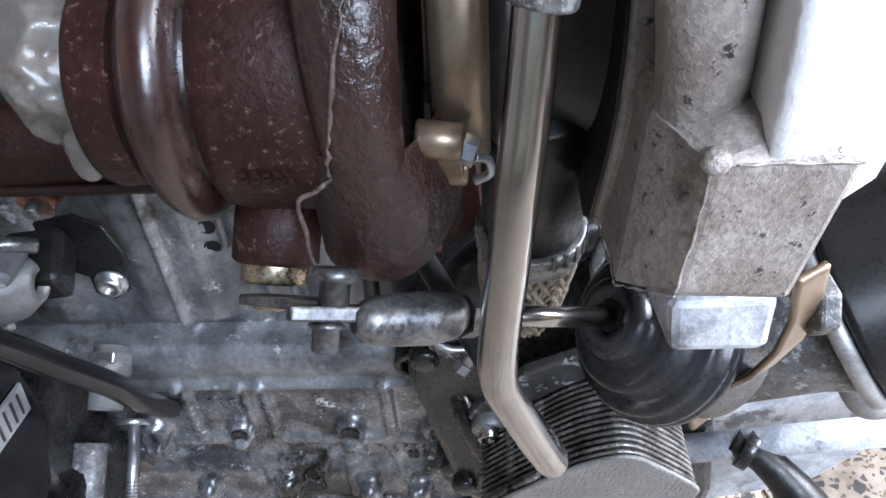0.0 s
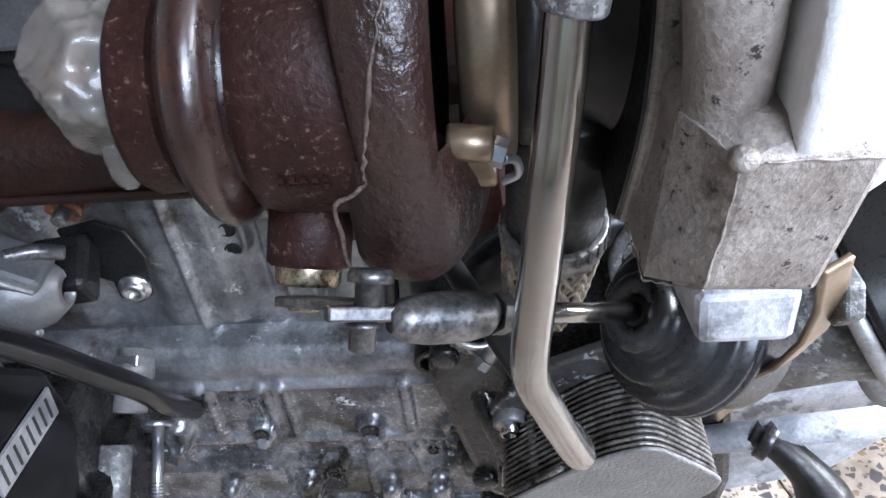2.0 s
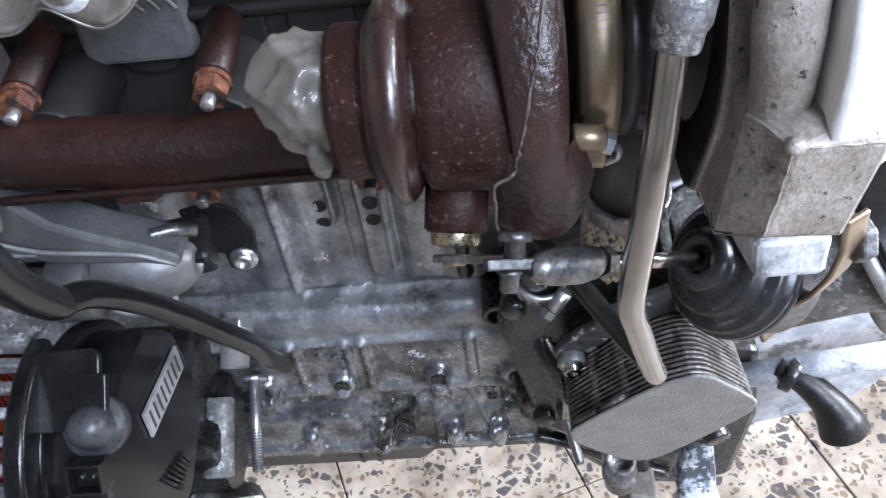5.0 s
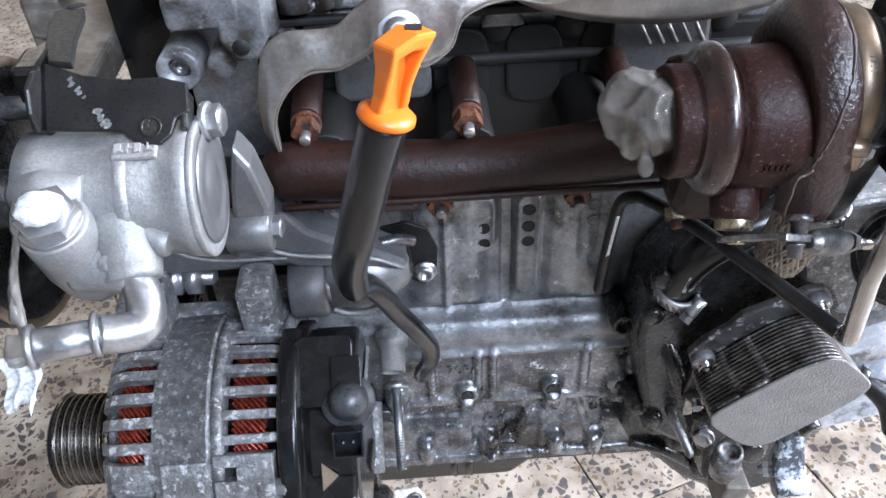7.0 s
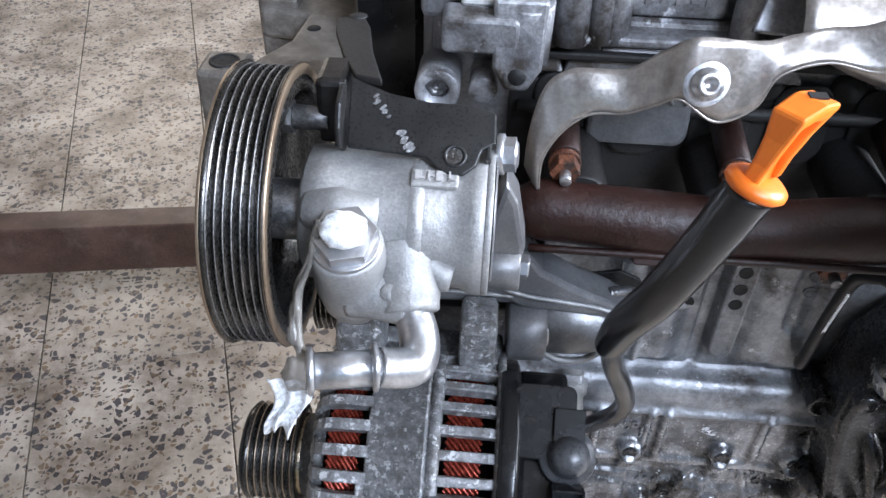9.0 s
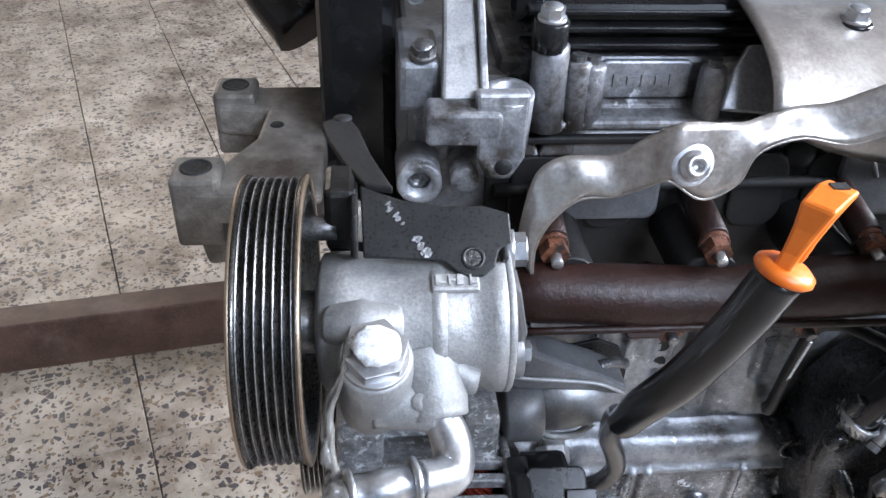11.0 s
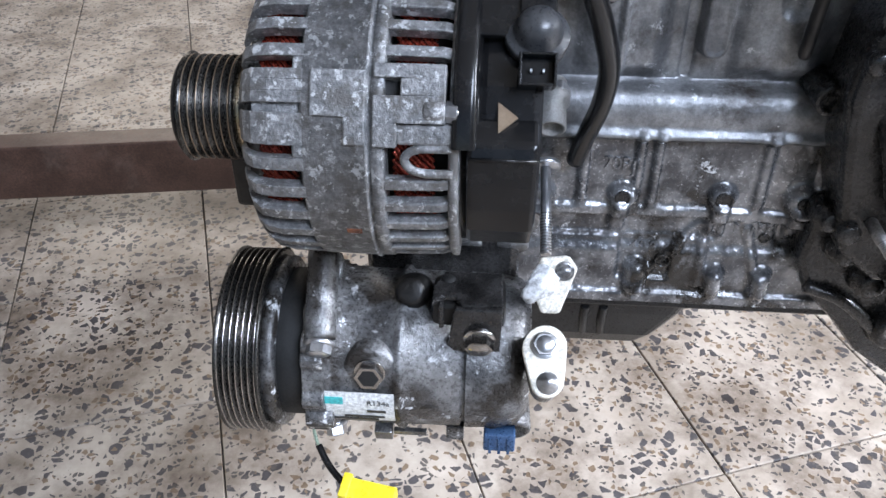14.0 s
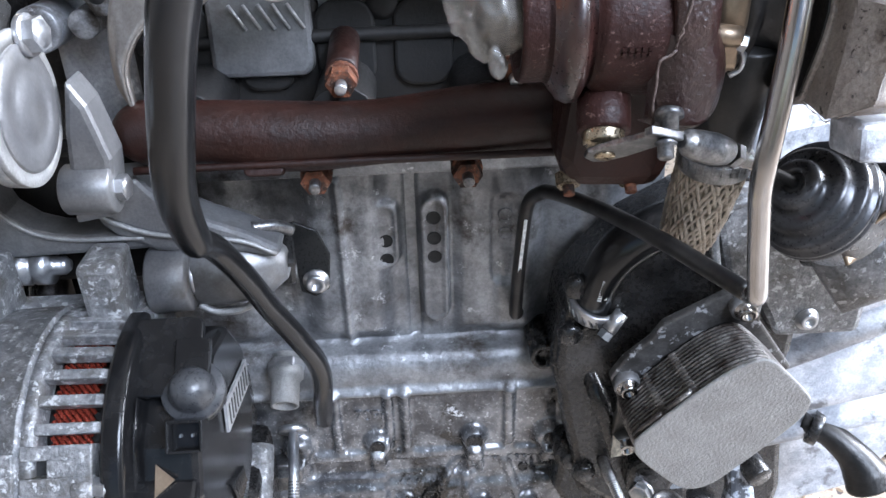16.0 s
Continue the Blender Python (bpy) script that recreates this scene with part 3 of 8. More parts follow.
def block_face(x, z):
    """How far the block's front stands out from the plane y = 0.02."""
    upper = step(0.585, 0.60, z)
    h = 0.0
    # cylinder bulges in the water jacket
    bul = 0.0
    for c in (-0.145, -0.057, 0.045, 0.133):
        bul = max(bul, 1 - step(0.016, 0.034, abs(x - c)))
    h += upper * 0.010 * bul
    # slotted pads
    for cx, z0, z1, out in ((-0.030, 0.656, 0.686, 0.0085), (0.002, 0.612, 0.690, 0.0115), (0.049, 0.640, 0.690, 0.007)):
        d = slot(x, z, cx, z0, z1, 0.0085)
        h = h + (out - h) * (1 - step(0.95, 1.25, d)) * 0.85
        h -= 0.0015 * (1 - step(0.62, 0.78, d))
    # grooves between the cylinder walls
    wall = step(0.583, 0.592, z) * (1 - step(0.712, 0.720, z))
    h += wall * (0.0042 * ridge(x, -0.0585, 0.0010, 0.0030) - 0.0046 * ridge(x, -0.0128, 0.0014, 0.0045) - 0.0030 * ridge(x, 0.033, 0.006, 0.008))
    # oil gallery ridge
    t = (z - 0.567) / 0.017
    if abs(t) < 1:
        h = max(h, 0.010 + 0.012 * math.sqrt(1 - t * t))
    lower = 1 - step(0.545, 0.56, z)
    h += lower * 0.016
    # upright ribs of the lower half
    for c, w in ((-0.145, 0.002), (-0.075, 0.0016), (-0.0365, 0.0013), (-0.024, 0.0013), (0.052, 0.002), (0.094, 0.003)):
        h += lower * 0.0042 * ridge(x, c, w, 0.0032) * step(0.488, 0.498, z)
    # step of the main bearing rail and its pockets
    rail = 0.488 - 0.12 * max(0.0, x - 0.05)
    h += 0.0040 * ridge(z, rail + 0.002 * noise.noise(Vector((x * 30, 0.7, 0))), 0.0020, 0.0055) * (0.75 + 0.5 * noise.noise(Vector((x * 45, 2.2, 0))))
    h -= 0.0045 * ridge(z, rail - 0.014, 0.007, 0.004) * (1 - ridge(x, 0.05, 0.018, 0.006)) * step(-0.11, -0.10, x)
    h += lower * 0.004 * (1 - step(0.452, 0.462, z))
    for c, r, up in ((-0.105, 0.010, 0.500), (-0.046, 0.0085, 0.502), (0.026, 0.0090, 0.503), (0.083, 0.011, 0.502)):
        h += 0.0085 * (1 - step(r * 0.75, r * 1.35, math.hypot(x - c, z - up)))
        h += 0.0060 * ridge(x, c, r * 0.42, 0.0045) * (1 - step(up - 0.008, up, z)) * step(0.462, 0.476, z)
    # slanting braces of the bearing ladder
    for c, k in ((-0.002, 0.75), (0.020, 0.0), (0.056, -0.3)):
        h += 0.0034 * ridge(x - (z - 0.455) * k, c, 0.0016, 0.0036) * (1 - step(0.478, 0.484, z)) * step(0.418, 0.426, z)
    h -= 0.004 * ridge(x, -0.022, 0.018, 0.004) * ridge(z, 0.446, 0.016, 0.004)
    # domed bolt bosses above the lower flange
    for c, r in ((-0.083, 0.0085), (-0.0275, 0.0095), (0.0315, 0.0080), (0.0665, 0.0085)):
        d = math.hypot(x - c, max(z - 0.437, 0) + max(0.428 - z, 0) * 0.6)
        h += 0.0130 * math.sqrt(max(0.0, 1 - (d / r) ** 2)) if d < r else 0.0
    h += 0.004 * (1 - step(0.4155, 0.419, z))
    # rough sand casting
    h += 0.0007 * noise.noise(Vector((x * 55, z * 55, 0.3))) + 0.00035 * noise.noise(Vector((x * 190, z * 190, 4.1)))
    return h


def build_block():
    t = thing("engine_block", "greasy cast aluminium cylinder block with slotted pads and cast ribs", "engine block", (-0.04, 0.15, 0.403))
    xs = [-0.235 + 0.385 * k / 250 for k in range(251)]
    zs = [0.408 + 0.324 * k / 214 for k in range(215)]
    face = lambda x, z: (x, 0.02 - block_face(x, z), z)
    part("front_face", Shape().sheet(face, xs, zs[91:]), BLOCK, t, "oil-stained cast front face", flip=False)
    # lower half takes the darker colour: oily, with shade mixed in
    part("crankcase_face", Shape().sheet(face, xs, zs[:92]), BLOCK_LOW, t, "oily ribbed crankcase face, darkened for shade", flip=False)
    part("body", Shape().box((-0.0425, 0.163, 0.570), (0.384, 0.281, 0.323)), BLOCK, t, bevel=0.004)
    # threaded holes in the slotted pads
    for k, (x, z) in enumerate(((-0.030, 0.667), (-0.030, 0.653), (0.002, 0.684), (0.002, 0.669), (0.002, 0.655), (0.049, 0.683), (0.049, 0.669))):
        y = 0.02 - block_face(x, z)
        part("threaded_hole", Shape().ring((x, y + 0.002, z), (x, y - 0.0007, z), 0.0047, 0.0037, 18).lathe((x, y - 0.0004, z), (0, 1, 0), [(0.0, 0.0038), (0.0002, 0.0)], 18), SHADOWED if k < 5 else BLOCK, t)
    for x, z, r in ((-0.046, 0.503, 0.0042), (0.026, 0.504, 0.0048), (0.083, 0.503, 0.0042), (0.064, 0.468, 0.003)):
        y = 0.02 - block_face(x, z)
        part("bolt_hole", Shape().ring((x, y + 0.002, z), (x, y - 0.0016, z), r * 1.35, r, 20).lathe((x, y - 0.001, z), (0, 1, 0), [(0.0, r * 1.02), (0.0002, 0.0)], 20), GREASE, t)
    # round boss beside the filter housing
    part("boss", Shape().ring((0.074, 0.02, 0.589), (0.074, -0.018, 0.589), 0.0105, 0.0062, 26).lathe((0.074, -0.013, 0.589), (0, 1, 0), [(0, 0.0064), (0.0002, 0)], 20), GREASE, t)
    # lug with a hole under the flange
    part("lug", Shape().prism([(-0.013, 0.012), (-0.013, -0.02), (0.013, -0.02), (0.013, 0.012), (0.0055, 0.003), (0, 0.0045), (-0.0055, 0.003)][:4], (0.079, 0.012, 0.415), (1, 0, 0), (0, 0.35, 1), -0.006), GREASE, t, bevel=0.002)
    part("lug_hole", Shape().lathe((0.079, 0.003, 0.41), (0, -1, 0.3), [(0, 0.0058), (0.0006, 0.0055), (0.0006, 0)], 18), GROUT, t)
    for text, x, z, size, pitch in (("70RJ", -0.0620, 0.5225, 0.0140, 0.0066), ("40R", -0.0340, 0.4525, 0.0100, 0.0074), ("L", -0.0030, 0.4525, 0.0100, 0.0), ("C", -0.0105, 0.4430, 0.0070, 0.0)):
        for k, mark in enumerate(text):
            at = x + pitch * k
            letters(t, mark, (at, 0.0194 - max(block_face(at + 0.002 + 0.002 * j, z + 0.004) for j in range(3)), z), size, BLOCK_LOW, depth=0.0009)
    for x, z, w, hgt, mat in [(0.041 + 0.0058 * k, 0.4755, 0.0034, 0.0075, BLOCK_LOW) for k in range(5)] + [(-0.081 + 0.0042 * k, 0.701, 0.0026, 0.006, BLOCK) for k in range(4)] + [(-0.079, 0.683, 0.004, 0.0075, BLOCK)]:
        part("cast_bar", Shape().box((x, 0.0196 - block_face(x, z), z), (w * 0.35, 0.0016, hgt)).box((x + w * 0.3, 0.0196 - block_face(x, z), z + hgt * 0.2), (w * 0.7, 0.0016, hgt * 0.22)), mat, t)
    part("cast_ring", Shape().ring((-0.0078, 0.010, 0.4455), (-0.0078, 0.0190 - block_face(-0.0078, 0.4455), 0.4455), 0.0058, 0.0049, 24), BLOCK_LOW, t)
    # deck flange under the head gasket
    part("deck_flange", Shape().prism([(0.0, 0.0), (0.0, 0.009), (0.016, 0.010), (0.016, -0.006), (0.008, -0.003)], (-0.150, 0.0045, 0.7195), (0, 1, 0), (0, 0, 1), 0.285), BLOCK, t, bevel=0.0012)
    part("gasket", Shape().box((-0.0075, 0.020, 0.7312), (0.285, 0.026, 0.0026)), OIL_AND_SHADE, t, "black head gasket edge")
    return t


def letters(parent, text, at, size, mat=None, turn=(90, 0, 0), depth=0.0005):
    cu = bpy.data.curves.new("cast_mark", "FONT")
    cu.body, cu.size, cu.extrude, cu.align_x = text, size, depth, "LEFT"
    tmp = new("cast_mark", cu)
    me = bpy.data.meshes.new_from_object(tmp.evaluated_get(bpy.context.evaluated_depsgraph_get()))
    bpy.data.objects.remove(tmp)
    me.transform(pose(*(Vector(at) - BASE[parent]), *turn))
    me.materials.clear()
    me.materials.append(mat or BLOCK)
    ob = new("cast_mark", me)
    ob.parent = parent
    BASE[ob] = BASE[parent]
    return ob


build_block()


def build_sump():
    t = thing("oil_pan", "black pressed steel oil pan under the block", "oil pan", (-0.04, 0.15, 0.325))
    s = Shape().box((-0.03, 0.1445, 0.4035), (0.34, 0.290, 0.008))
    part("flange", s, BLACK_PAINT, t, bevel=0.002)
    s = Shape()
    rows = [(0.400, 0, 0), (0.382, 0.006, 0.004), (0.352, 0.016, 0.012), (0.336, 0.026, 0.022), (0.330, 0.040, 0.036)]
    verts, faces = [], []
    for z, ix, iy in rows:
        x0, x1, y0, y1 = -0.19 + ix, 0.030 - ix * 0.8 + (0.008 if z > 0.37 else 0), 0.008 + iy, 0.27 - iy
        ring = [(x0, y0), (x1 - 0.02, y0), (x1, y0 + 0.02), (x1, y1), (x0, y1)]
        verts += [(x, y, z) for x, y in ring]
    for i in range(len(rows) - 1):
        for k in range(5):
            faces.append((i * 5 + k, i * 5 + (k + 1) % 5, (i + 1) * 5 + (k + 1) % 5, (i + 1) * 5 + k))
    faces.append(tuple(range(20, 25)))
    s.add(verts, faces)
    s.add(verts[:5], [tuple(range(5))])
    part("pan", s, BLACK_PAINT, t, bevel=0.004)
    for x in (-0.06, -0.045):
        part("bead", Shape().tube([(x, 0.010, 0.39), (x, 0.014, 0.372), (x + 0.002, 0.022, 0.352)], 0.0035, 8), BLACK_PAINT, t)


build_sump()


# ---- cylinder head and cover ----
def build_head():
    t = thing("cylinder_head", "grey cast aluminium cylinder head above the exhaust manifold", "cylinder head", (-0.02, 0.14, 0.735))
    part("casting", Shape().box((-0.015, 0.150, 0.795), (0.39, 0.27, 0.118)), HEAD, t, bevel=0.004)
    part("cam_carrier", Shape().box((0.005, 0.155, 0.866), (0.33, 0.265, 0.026)), HEAD, t, bevel=0.004)
    part("upper_ledge", Shape().box((0.012, 0.024, 0.8475), (0.312, 0.048, 0.006)), HEAD, t, bevel=0.002)
    # port domes and ribbed pads over the manifold
    for x in (-0.088, 0.078):
        part("ribbed_pad", Shape().prism(rounded(0.058, 0.058, 0.008), (x - 0.003, 0.012, 0.813), (1, 0, 0), (0, 0.12, 1), 0.010), CAST, t, bevel=0.003)
        for k in range(5):
            part("cast_rib", Shape().tube([(x - 0.018 + 0.008 * k, 0.0, 0.826), (x - 0.010 + 0.008 * k, 0.001, 0.812)], 0.0011, 6), ALU, t)
    # ledges and stud flanges of the port side, recess shade in their colour
    part("ledge", Shape().box((0.0, 0.006, 0.8375), (0.33, 0.010, 0.005)), BLACK_AND_SHADE, t, bevel=0.0015)
    part("ledge", Shape().tube([(-0.16, 0.006, 0.803), (-0.05, 0.006, 0.806), (0.15, 0.006, 0.806)], 0.004, 10), BLACK_AND_SHADE, t)
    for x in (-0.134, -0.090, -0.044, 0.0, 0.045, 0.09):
        part("stud_flange", Shape().prism(rounded(0.034, 0.050, 0.012), (x, 0.010, 0.800), (1, 0, 0), (0, 0.05, 1), 0.004), BLACK_AND_SHADE, t, bevel=0.002)
        part("cast_hump", Shape().lathe((x + 0.022, 0.012, 0.822), (0, -1, 0.2), [(0, 0.010), (0.003, 0.009), (0.005, 0.006), (0.006, 0)], 20), BLACK_AND_SHADE, t)
    # lugs beside the timing end
    part("lug", Shape().prism([(-0.014, 0.03), (-0.013, -0.006), (-0.006, -0.018), (0.006, -0.018), (0.013, -0.006), (0.014, 0.03)], (-0.163, -0.022, 0.846), (1, 0, 0), (0, 0.1, 1), -0.010), HEAD, t, bevel=0.002)
    part("lug_hole", Shape().lathe((-0.163, -0.0325, 0.841), (0, -1, 0), [(0, 0.0048), (0.0006, 0.0045), (0.0006, 0)], 18), SHADOWED, t)
    s = Shape().ring((-0.205, 0.02, 0.818), (-0.205, -0.014, 0.820), 0.0125, 0.0070, 26)
    part("ring_boss", s, HEAD, t)
    part("socket", Shape().lathe((-0.205, -0.006, 0.819), (0, -1, 0), [(0, 0.007), (0.001, 0.0066), (0.001, 0.004), (-0.002, 0.004), (-0.002, 0)], 6), STEEL_DARK, t)
    part("plug", Shape().cyl((-0.180, 0.01, 0.822), (-0.180, -0.014, 0.822), 0.008, n=20), HEAD, t)
    part("end_block", Shape().box((-0.185, 0.065, 0.842), (0.062, 0.09, 0.055)), HEAD, t, bevel=0.005)
    # port face coloured near-black to hold the shade under the cover
    part("port_face", Shape().box((0.0, 0.0125, 0.779), (0.33, 0.007, 0.082)), BLACK_AND_SHADE, t, "exhaust port face, coloured black for its recess shade", bevel=0.002)
    # carrier face with its raised panels, posts and screws
    for x, w in ((-0.078, 0.052), (0.0, 0.04), (0.10, 0.06)):
        part("panel", Shape().prism(rounded(w, 0.022, 0.004), (x, 0.0235, 0.866), (1, 0, 0), (0, 0.05, 1), 0.005), HEAD, t, bevel=0.0015)
    for k in range(5):
        part("panel_mark", Shape().box((-0.094 + 0.008 * k, 0.0182, 0.866), (0.005, 0.0012, 0.007 - 0.002 * (k % 2))), HEAD, t)
    for x, y, r, top in ((-0.136, 0.004, 0.0105, 0.893), (-0.120, 0.006, 0.008, 0.882), (-0.112, 0.008, 0.0085, 0.880), (-0.044, 0.008, 0.008, 0.878), (0.006, 0.004, 0.0095, 0.884), (0.022, 0.004, 0.0105, 0.893), (0.060, 0.008, 0.008, 0.88)):
        part("post", Shape().lathe((x, y, 0.845), (0, 0.05, 1), [(0, 0), (0, r), (top - 0.847, r * 0.92), (top - 0.845, r * 0.8), (top - 0.845, 0)], 26), HEAD, t)
        part("screw", Shape().hexagon((x, y + 0.002, top - 0.001), (0, 0.05, 1), r * 0.95, 0.005), STEEL_DARK, t)
    for x in (-0.150, -0.125, -0.02, 0.045):
        part("cast_web", Shape().prism([(-0.012, 0), (-0.004, 0.02), (0.005, 0.022), (0.014, 0.0)], (x, 0.004, 0.826), (1, 0, 0), (0, 0.1, 1), -0.014), HEAD, t, bevel=0.002)
    # arched lifting eye and the open boss beside it
    part("neck_flange", Shape().prism(rounded(0.040, 0.020, 0.004), (-0.183, -0.004, 0.858), (1, 0, 0), (0, -0.1, 1), 0.018), HEAD, t, bevel=0.002)
    part("neck", Shape().prism([(-0.010, 0.0), (-0.0085, 0.030), (-0.0065, 0.085), (0.0075, 0.085), (0.0095, 0.030), (0.012, 0.0)], (-0.184, -0.004, 0.862), (1, 0, 0), (0, 0.72, 0.70), 0.010), ALU, t, "bright cast neck", bevel=0.002)
    part("neck_rib", Shape().prism([(0.0, 0.0), (0.004, 0.0), (0.004, 0.07), (0.0, 0.07)], (-0.174, -0.010, 0.862), (1, 0, 0), (0, 0.72, 0.70), 0.010), HEAD, t, bevel=0.001)
    part("open_boss", Shape().ring((-0.159, -0.002, 0.838), (-0.159, -0.008, 0.872), 0.0135, 0.0085, 28).lathe((-0.159, -0.004, 0.860), (0, -0.1, 1), [(0, 0.0087), (0.0003, 0)], 20), HEAD, t)
    part("side_block", Shape().box((-0.205, 0.03, 0.868), (0.022, 0.05, 0.03)), HEAD, t, bevel=0.004)
    flange_bolt(t, (-0.203, 0.010, 0.885), (0, -0.3, 1), 0.011, 0.006, STEEL_DARK)
    return t


def build_cover():
    t = thing("valve_cover", "glossy black plastic valve cover with ribbed rim", "valve cover", (0, 0.16, 0.878))
    part("shell", Shape().box((0.03, 0.155, 0.918), (0.36, 0.262, 0.060), taper=(0.96, 0.9)), BLACK, t, bevel=0.008)
    part("step", Shape().box((-0.100, 0.105, 0.930), (0.11, 0.16, 0.075), taper=(0.93, 0.85)), BLACK, t, bevel=0.008)
    for k in range(3):
        part("rim_rib", Shape().box((0.03, 0.024 - 0.003 * k, 0.904 - 0.008 * k), (0.355 + 0.003 * k, 0.012, 0.0035)), BLACK, t, bevel=0.001)
    for x in (-0.138, 0.023, 0.14):
        flange_bolt(t, (x, 0.004, 0.906), (0, -0.1, 1), 0.011, 0.007)
        part("bolt_post", Shape().cyl((x, 0.005, 0.890), (x, 0.004, 0.906), 0.0095, n=20), BLACK, t)


def build_timing_cover():
    t = thing("timing_cover", "dull black plastic timing belt cover", "timing cover", (-0.24, 0.15, 0.42))
    part("shell", Shape().box((-0.238, 0.16, 0.68), (0.045, 0.22, 0.50)), BLACK, t, bevel=0.008)
    part("upper_shell", Shape().box((-0.235, 0.155, 0.925), (0.05, 0.16, 0.06)), BLACK, t, bevel=0.008)
    flange_bolt(t, (-0.205, 0.06, 0.90), (0, -1, 0.2), 0.010, 0.006)
    part("tensioner", Shape().tube([(-0.30, 0.24, 0.99), (-0.31, 0.22, 0.93), (-0.305, 0.2, 0.88), (-0.27, 0.17, 0.84)], [0.012, 0.02, 0.028, 0.03], 14), BLACK, t)


build_head()
build_cover()
build_timing_cover()


def build_engine_mount():
    t = thing("engine_mount_bracket", "dirty cast aluminium engine mount arm with two open bolt bosses", "engine mount", (-0.31, 0.09, 0.75))
    out = [(-0.339, -0.010), (-0.339, 0.014), (-0.316, 0.020), (-0.300, 0.050), (-0.297, 0.088), (-0.331, 0.093), (-0.333, 0.122), (-0.258, 0.124), (-0.258, -0.018), (-0.300, -0.014)]
    part("arm", Shape().prism(out, (0, 0, 0.794), (1, 0, 0), (0, 1, 0), 0.021), MOUNT, t, bevel=0.003)
    for x, y in ((-0.327, 0.003), (-0.319, 0.109)):
        b = part("boss_block", Shape().box((x, y, 0.800), (0.027, 0.028, 0.044)), MOUNT, t, bevel=0.003)
        part("bolt_hole", Shape().ring((x, y, 0.81), (x, y, 0.8228), 0.0088, 0.0066, 26).lathe((x, y, 0.8224), (0, 0, 1), [(0, 0.0067), (0.0003, 0)], 22), SHADOWED, b)
    part("hole", Shape().lathe((-0.289, 0.066, 0.8152), (0, 0, 1), [(0, 0.0045), (0.0005, 0.004), (0.0005, 0)], 16), SHADOWED, t)
    part("rib", Shape().box((-0.300, 0.004, 0.780), (0.06, 0.02, 0.03), (0, -10, 0)), MOUNT, t, bevel=0.004)
    part("spigot", Shape().cyl((-0.262, -0.008, 0.800), (-0.235, -0.03, 0.806), 0.011, n=24), MOUNT, t)


build_engine_mount()


# ---- exhaust side ----
def build_manifold():
    t = thing("exhaust_manifold", "rust-brown cast iron exhaust manifold log bolted to the head", "exhaust manifold", (-0.05, -0.04, 0.745))

    def log(x, a):
        c, s_ = math.cos(a), math.sin(a)
        r = 0.0178 * (1 + 0.04 * math.sin(x * 60))
        if x < -0.14:
            r *= math.sqrt(max(0.0, 1 - ((-0.14 - x) / 0.022) ** 2)) * 0.999 + 0.001
        return (x, -0.056 + r * 0.95 * c, 0.7735 + 0.003 * math.sin(x * 30) + r * s_)
    xs = [-0.1619 + 0.0022 * k for k in range(11)] + [-0.1375 + 0.235 * k / 40 for k in range(41)]
    part("log", Shape().sheet(log, xs, [2 * math.pi * k / 28 for k in range(29)]), RUST, t)
    part("seam", Shape().tube([(-0.15, -0.0715, 0.762), (-0.05, -0.0722, 0.7625), (0.09, -0.0722, 0.7625)], 0.0022, 6), RUST, t)
    part("mould_tab", Shape().prism(rounded(0.02, 0.009, 0.003), (-0.085, -0.066, 0.758), (1, 0, 0), (0, 0.5, 1), 0.008), RUST, t, bevel=0.001)
    # runners coloured near-black for the shade behind the log
    for x in (-0.125, -0.045, 0.03):
        part("runner", Shape().tube([(x, -0.05, 0.776), (x, -0.02, 0.776), (x, 0.02, 0.776)], [0.018, 0.017, 0.017], 18), BLACK_AND_SHADE, t)
    for x, z, long in ((-0.134, 0.798, 1), (-0.044, 0.797, 1), (0.045, 0.797, 1), (-0.154, 0.745, 0), (-0.062, 0.745, 0), (0.02, 0.745, 0)):
        y = -0.053 if long else -0.058
        s = Shape().cyl((x, 0.0, z + 0.008 * long), (x, y + 0.012, z + 0.002 * long), 0.0085, n=20)
        part("spacer", s, RUST, t)
        d = (0, -1, -0.12)
        c = Vector((x, y + 0.012, z))
        s = Shape().cyl(c, c + Vector(d) * 0.003, 0.0088, n=20)
        s.hexagon(c + Vector(d) * 0.003, d, 0.0142, 0.0075)
        n = part("nut", s, NUT_RUST, t, "flaking orange-rusted nut", bevel=0.0006)
        part("stud", Shape().cyl(c + Vector(d) * 0.009, c + Vector(d) * 0.017, 0.0032, n=12), STEEL_DARK if not long else STEEL, t)


build_manifold()

TY, TZ = -0.140, 0.848


def crumple(c, r, stretch, seed, n=64, m=44, amp=0.16, sides=16):
    """A crumpled film bundle: a few broad flat folds that meet in soft creases, with fine wrinkles across them."""
    s = Shape()
    c = Vector(c)
    rnd = random.Random(int(seed * 10))
    planes = []
    for _ in range(sides):
        p = Vector((rnd.gauss(0, 1), rnd.gauss(0, 1), rnd.gauss(0, 1))).normalized()
        planes.append((p, rnd.uniform(1 - amp, 1.0)))

    def at(u, v):
        d = Vector((math.cos(v) * math.cos(u), math.cos(v) * math.sin(u), math.sin(v)))
        k = min([1.12] + [h / max(d.dot(p), 0.05) for p, h in planes])
        k += 0.085 * (0.45 - 2.2 * abs(noise.noise(d * 1.7 + Vector((seed, 3, 0))))) + 0.035 * (0.5 - 2 * abs(noise.noise(d * 4.5 + Vector((3, seed, 0)))))
        return c + Vector((d.x * stretch[0], d.y * stretch[1], d.z * stretch[2])) * r * k
    s.sheet(at, [2 * math.pi * k / n for k in range(n + 1)], [math.pi * (k / m - 0.5) for k in range(m + 1)])
    return s


